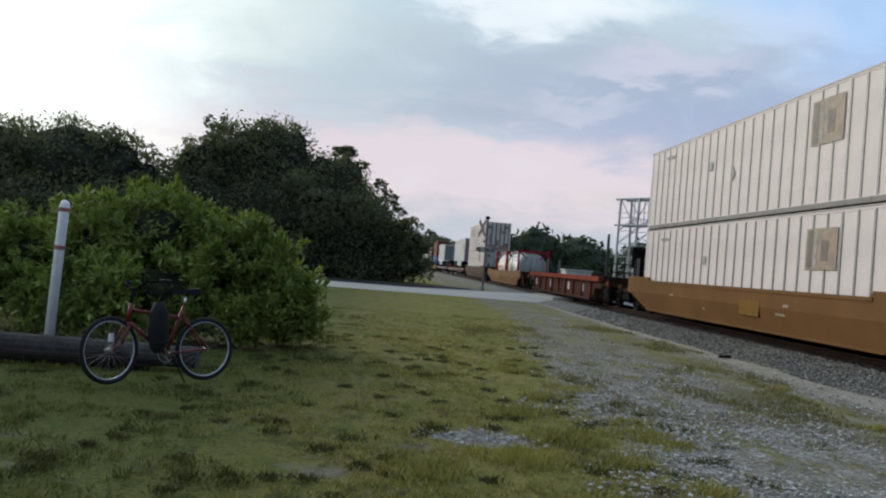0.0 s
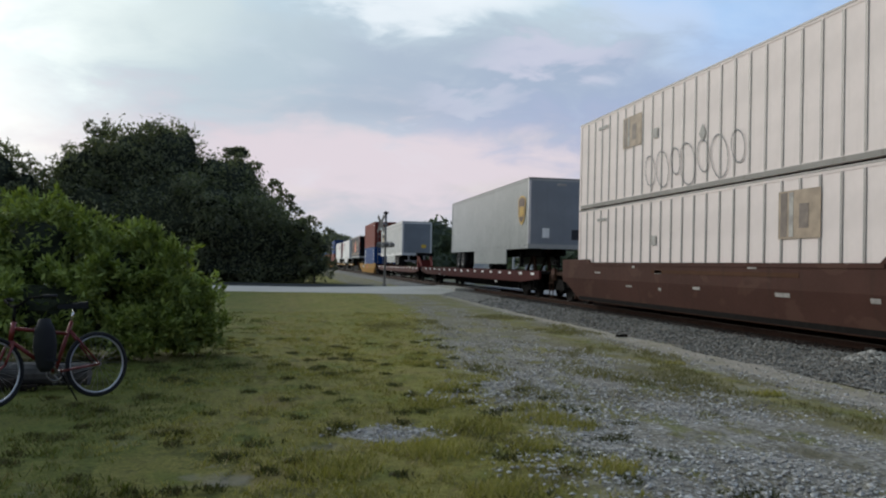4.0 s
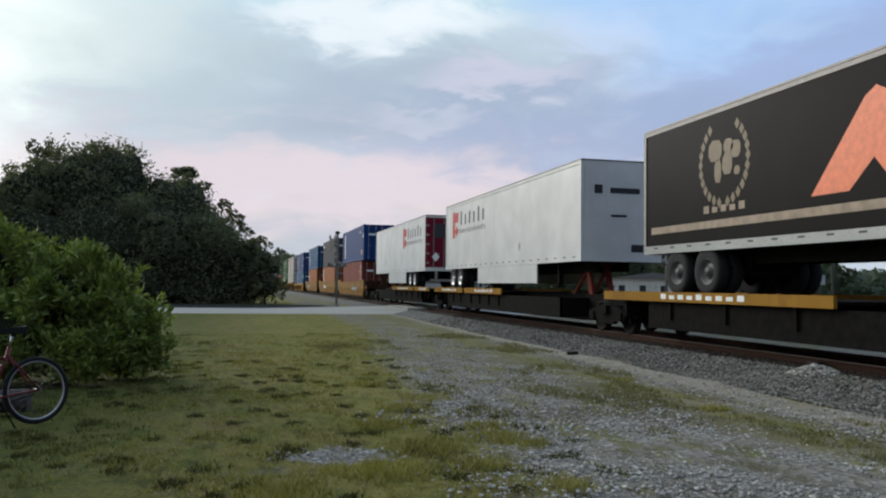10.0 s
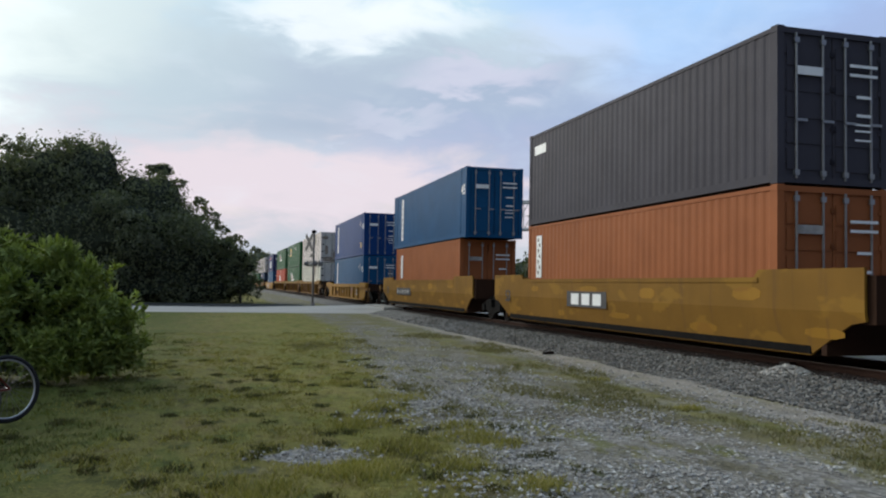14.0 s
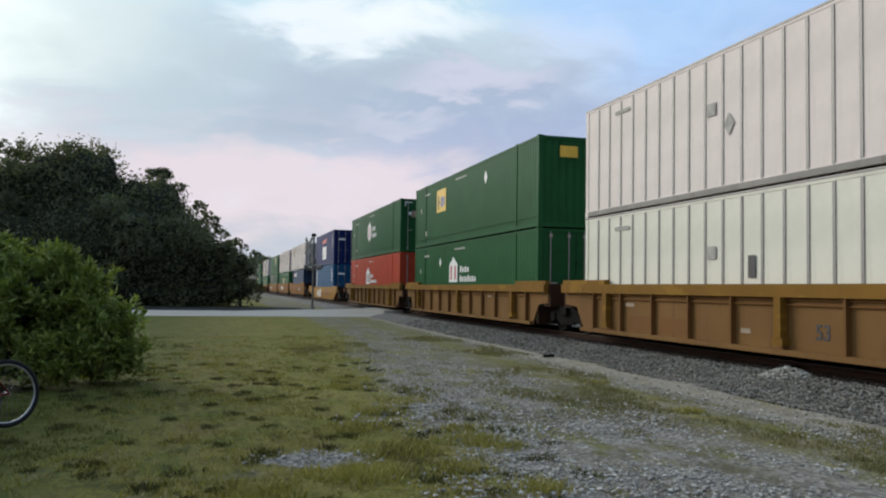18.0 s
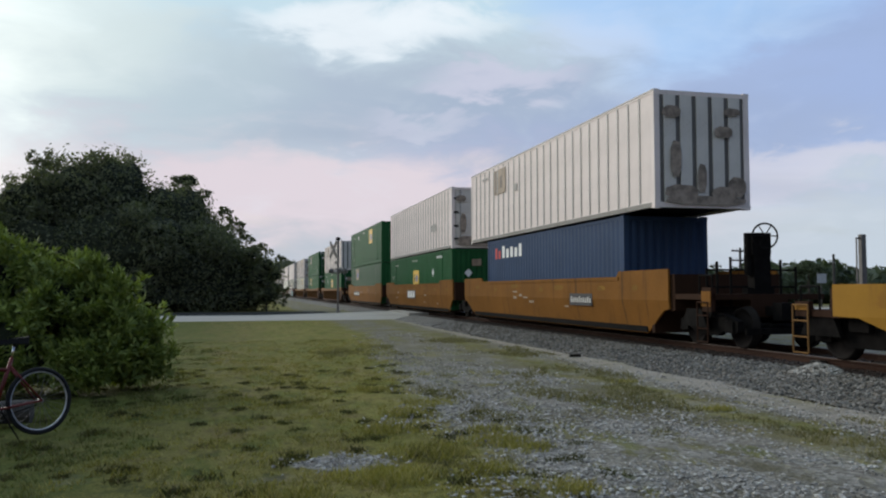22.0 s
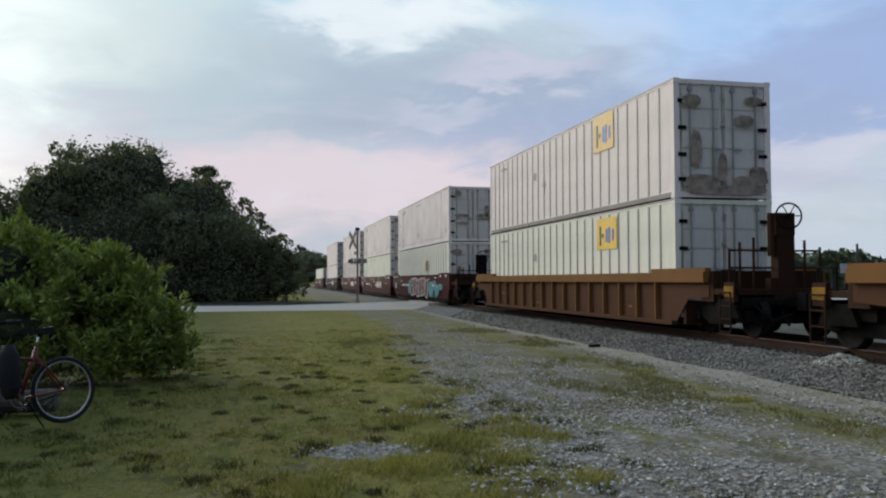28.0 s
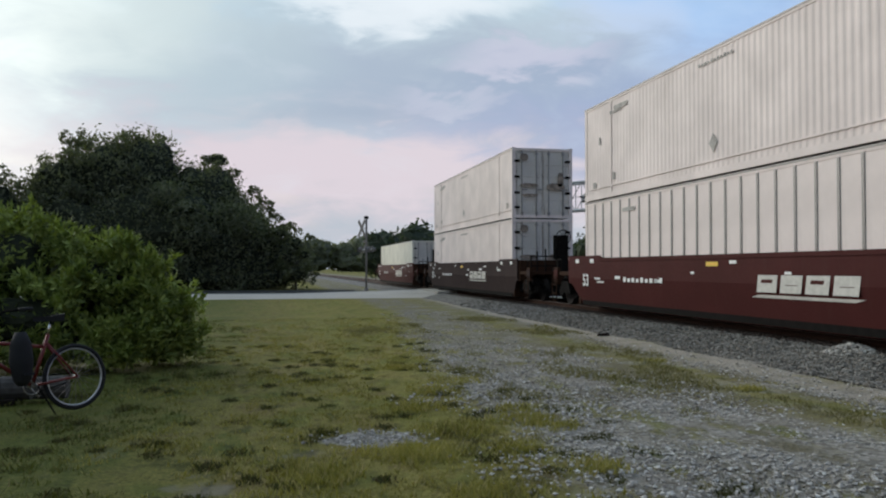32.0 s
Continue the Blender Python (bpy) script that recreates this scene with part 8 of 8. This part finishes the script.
end_mark(up, "decal", MARK_YELLOW, 0.55, 2.3, 0.6, 0.36, -L53 / 2 - 0.03)
end_mark(up, "placard", MARK_SMUDGE, -0.5, 2.3, 0.42, 0.42, -L53 / 2 - 0.03, DIAMOND)
end_mark(lo, "label_plate", MARK_WHITE, 0.0, 1.35, 0.5, 0.4, -L53 / 2 - 0.03)
for i, u in enumerate((431.0, 450.7, 470.4)):
    car = well_car(u, ORANGECAR, "orange-brown well car unit with faded paint", half=8.8, top=1.88, rise=0.14, slope=1.2, trucks=(-1, 1) if i == 2 else (-1,), truck_at=9.85)
    if i == 1:
        mark(car, "emblem", MARK_BROWN, 0.6, 0.98, 2.3, 0.5, -1.445)
        bars(car, MARK_WHITE, 0.6, 0.98, 2.0, 0.36, -1.449, 3, "emblem_bar")
    else:
        plate_marks(car, -1.445, 3.4 if i == 2 else -3.8, 0.94, 3.1 if i == 2 else 1.6, 0.34)
    rr = random.Random(30 + i)
    for k in range(7):
        mark(car, "patch", MUSTARD, -7.2 + 2.3 * k + rr.uniform(-0.5, 0.5), rr.uniform(1.22, 1.36), rr.uniform(0.3, 0.8), rr.uniform(0.1, 0.16), -1.441, BLOB)
    small_stencils(car, 33 + i, 8, -1.445, 0.85, MARK_TAN, 6)
    if i != 1:
        car_end(car, 8.8, -1 if i == 0 else 1, ORANGECAR, 1.75, 1.7, stand=2.75 if i == 0 else None)

# three single ribbed cars
lo, up = pair(494.0, fine53("green corrugated container with a yellow decal, lower of two", GREEN, low_lip=False), post53("ribbed end, upper one", end="ribs"))
logo_square(lo, MARK_YELLOW, 0.1, 2.27 - LOW, 1.45, 0.78, X53)
mark(lo, "placard", MARK_WHITE, 4.4, 1.9, 0.3, 0.42, X53, DIAMOND)
bars(lo, MARK_WHITE, 5.6, 2.5, 0.9, 0.12, X53, 6)
white_details(up, HIGH, 4.17, 5.78, 1.2, 1.0, dia=0.45)
green_doors(lo)
lo, up = pair(517.7, fine53("green corrugated container with a yellow decal, lower of two", GREEN), fine53("green corrugated container with a faded decal, upper of two", GREEN))
logo_square(lo, MARK_YELLOW, 3.15, 2.67 - LOW, 1.4, 0.9, X53)
logo_square(up, MARK_TAN, 3.2, 5.6 - HIGH, 1.5, 0.95, X53)
for c in (lo, up):
    green_doors(c)
    mark(c, "placard", MARK_WHITE, 4.9, 1.75, 0.3, 0.4, X53, DIAMOND)
    figures(c, "53", 0.34, MARK_WHITE, -6.9, 0.5, X53 - 0.004)
lo, up = pair(541.6, post53("yellow square decal, lower one", CREAM), post53("faded ochre decal, upper one"))
white_details(lo, LOW, -4.1, 2.87, 1.4, 0.9, True, MARK_YELLOW)
white_details(up, HIGH, -3.93, 5.8, 1.4, 1.05, True, MARK_GOLD, 1.2)
old_door_stains(up)
for i, (u, skin) in enumerate(((494.0, RUST), (517.7, RUST), (541.6, RUST))):
    car = well_car(u, skin, "rust-brown ribbed well car with a yellow edge", "rib", half=9.7, top=1.72, rise=0.09, slope=1.5, truck_at=9.6, rib_step=1.05, lip=TAN, inner=RUST, rib_skin=TAN, rib_off=-0.03)
    small_stencils(car, 50 + i, 8, -1.385, 0.75, PANEL, 5)
    for way in (-1, 1):
        car_end(car, 9.7, way, MUSTARD, 1.65, 1.0, stand=2.95 if way < 0 else None)


# maroon three-unit car and two more at the rear
def pale(note, end_skin=GREYDOOR):
    return fine53("off-white corrugated container, weathered grey doors, " + note, WHITE, "doors", end_skin)


def pale_details(root, base):
    mark(root, "placard", MARK_SMUDGE, 0.45, 0.75, 0.34, 0.44, X53, DIAMOND)
    mark(root, "stencil", MARK_SMUDGE, 5.4, 2.55, 0.9, 0.12, X53)
    figures(root, "53", 0.3, MARK_SMUDGE, -7.4, 0.55, X53 - 0.004)
    mark(root, "stencil", MARK_SMUDGE, 7.3, 0.45, 0.2, 0.2, X53)
    y = -L53 / 2 - 0.05
    for x, z, w, h in ((-0.8, 2.5, 0.35, 0.3), (-0.6, 1.35, 0.8, 0.16), (0.55, 1.3, 0.8, 0.3), (-0.55, 0.95, 0.7, 0.12), (0.75, 1.6, 0.25, 0.6)):
        end_mark(root, "stain_and_shade", MARK_STAIN, x, z, w, h, y, BLOB)


MAROON_UNITS = ((565.75, post53("pale yellow decal, lower one", CREAM), "upper of two"), (585.75, fine53("cream corrugated container, weathered grey doors, lower of two", CREAM, "doors", GREYDOOR), "sooty upper one"),
                (605.4, post53("plain doors, lower one", WHITE), "rusty upper one"), (629.5, pale("lower of two"), "upper of two"))
for i, (u, lower, note) in enumerate(MAROON_UNITS):
    lo, up = lower(u, LOW + 0.09), pale(note)(u, HIGH + 0.09)
    pale_details(up, HIGH)
    if i % 2:
        pale_details(lo, LOW)
    elif i == 0:
        mark(lo, "decal", MARK_GHOST, -2.05, 2.3 - LOW, 1.5, 0.85, X53 - 0.004)
        mark(lo, "decal_bar", MARK_BROWN, -2.3, 2.3 - LOW, 0.7, 0.6, X53 - 0.008)
        old_door_stains(lo)
    else:
        mark(lo, "stencil", MARK_SMUDGE, 4.9, 2.5, 0.8, 0.1, X53 - 0.004)
container(653.4, LOW, L53, W53, CREAM, "fine", "doors", "cream corrugated container standing alone in a maroon car", end_skin=GREYDOOR, seam=1.98)
for i, u in enumerate((566.15, 585.75, 605.4, 629.5, 653.4)):
    single = i > 2
    skin = SOOTY if i == 3 else MAROON
    car = well_car(u, skin, "sooty dark brown well car" if i == 3 else "maroon well car unit with pale stencils", half=9.2, top=1.86, rise=0.08, slope=1.0, floor_z=0.10, trucks=(-1, 1) if i >= 2 else (-1,), truck_at=9.6 if single else 9.82)
    if i != 0:
        for k in range(4):
            mark(car, "emblem", MARK_DULL, -1.75 - 0.76 * k, 0.92, 0.70, 0.34, -1.445, SLANT)
            mark(car, "emblem_notch", skin, -1.75 - 0.76 * k, 0.92 + 0.05 * (-1) ** k, 0.40, 0.07, -1.449, SLANT)
        mark(car, "emblem", MARK_DULL, -2.8, 0.67, 3.3, 0.06, -1.445, SLANT)
    bars(car, MARK_WHITE, 3.8, 0.92, 2.4, 0.13, -1.445, 9)
    figures(car, "53", 0.5, MARK_WHITE, 7.7, 0.85, -1.447)
    small_stencils(car, 60 + i, 9, -1.445, 1.05, MARK_WHITE, 12)
    for y in (8.4, 7.2, -7.0, -8.4):
        mark(car, "stencil", MARK_WHITE, y, 1.45, 0.28, 0.12, -1.445)
    mark(car, "stencil", MARK_YELLOW, 0.3, 1.32, 0.5, 0.1, -1.445)
    if single or i in (0, 2):
        for way in ((-1, 1) if single else ((-1,) if i == 0 else (1,))):
            car_end(car, 9.2, way, skin, 1.75, 1.5, stand=2.8 if way < 0 else None)
    if i == 0:
        # sprayed lettering, kept as plain leaning blocks on ragged teal clouds
        blocks = ([(-0.5, -0.30), (-0.30, -0.5), (0.42, -0.46), (0.5, -0.05), (0.22, 0.02), (0.46, 0.20), (0.40, 0.5), (-0.22, 0.46), (-0.48, 0.28)],
                  [(-0.44, -0.5), (0.36, -0.44), (0.5, 0.10), (0.44, 0.5), (-0.10, 0.42), (-0.5, 0.46), (-0.38, 0.0)],
                  [(-0.40, -0.46), (0.30, -0.5), (0.46, -0.1), (0.50, 0.5), (0.10, 0.40), (-0.16, 0.5), (-0.5, 0.38), (-0.46, -0.04)])
        for y, z, w, h in ((2.35, 0.78, 1.2, 0.85), (2.75, 0.62, 0.9, 0.5), (2.0, 1.02, 0.8, 0.55), (-4.5, 0.72, 1.5, 0.9), (-5.4, 0.95, 1.2, 0.5), (-6.1, 0.66, 1.1, 0.6), (-5.0, 0.5, 1.6, 0.5), (-7.0, 0.85, 1.2, 0.35), (-1.5, 0.5, 1.2, 0.4), (0.2, 1.2, 1.3, 0.3)):
            mark(car, "spray_cloud", MARK_TEAL, y, z, w, h, -1.441 + 0.0004 * y, BLOB)
        for k, w in enumerate((0.98, 0.86, 0.92, 0.90, 0.84, 0.80)):
            y, z = 1.40 - 0.93 * k, 0.80 + 0.06 * math.sin(2.1 * k)
            form = blocks[k % 3]
            mark(car, "spray_edge", MARK_SPRAY, y - 0.02, z, w + 0.10, 1.16, -1.447, form)
            mark(car, "spray_block", MARK_WINE, y, z, w - 0.12, 0.98, -1.451, form)
            mark(car, "spray_notch", MARK_SPRAY, y - 0.05, z + 0.10 * math.cos(3 * k), w * 0.20, 0.34, -1.455, SLANT if k % 2 else DIAMOND)


# ---------------------------------------------------------------- what moves
def motions():
    """The whole train rolls by at one even pace."""
    for ob, u, z in MOVERS:
        walk(ob, [(t, pose(TRACK_X, u - SPEED * t, z)) for t in (0.0, 8.0, 16.0, 24.0, 32.0)])


motions()
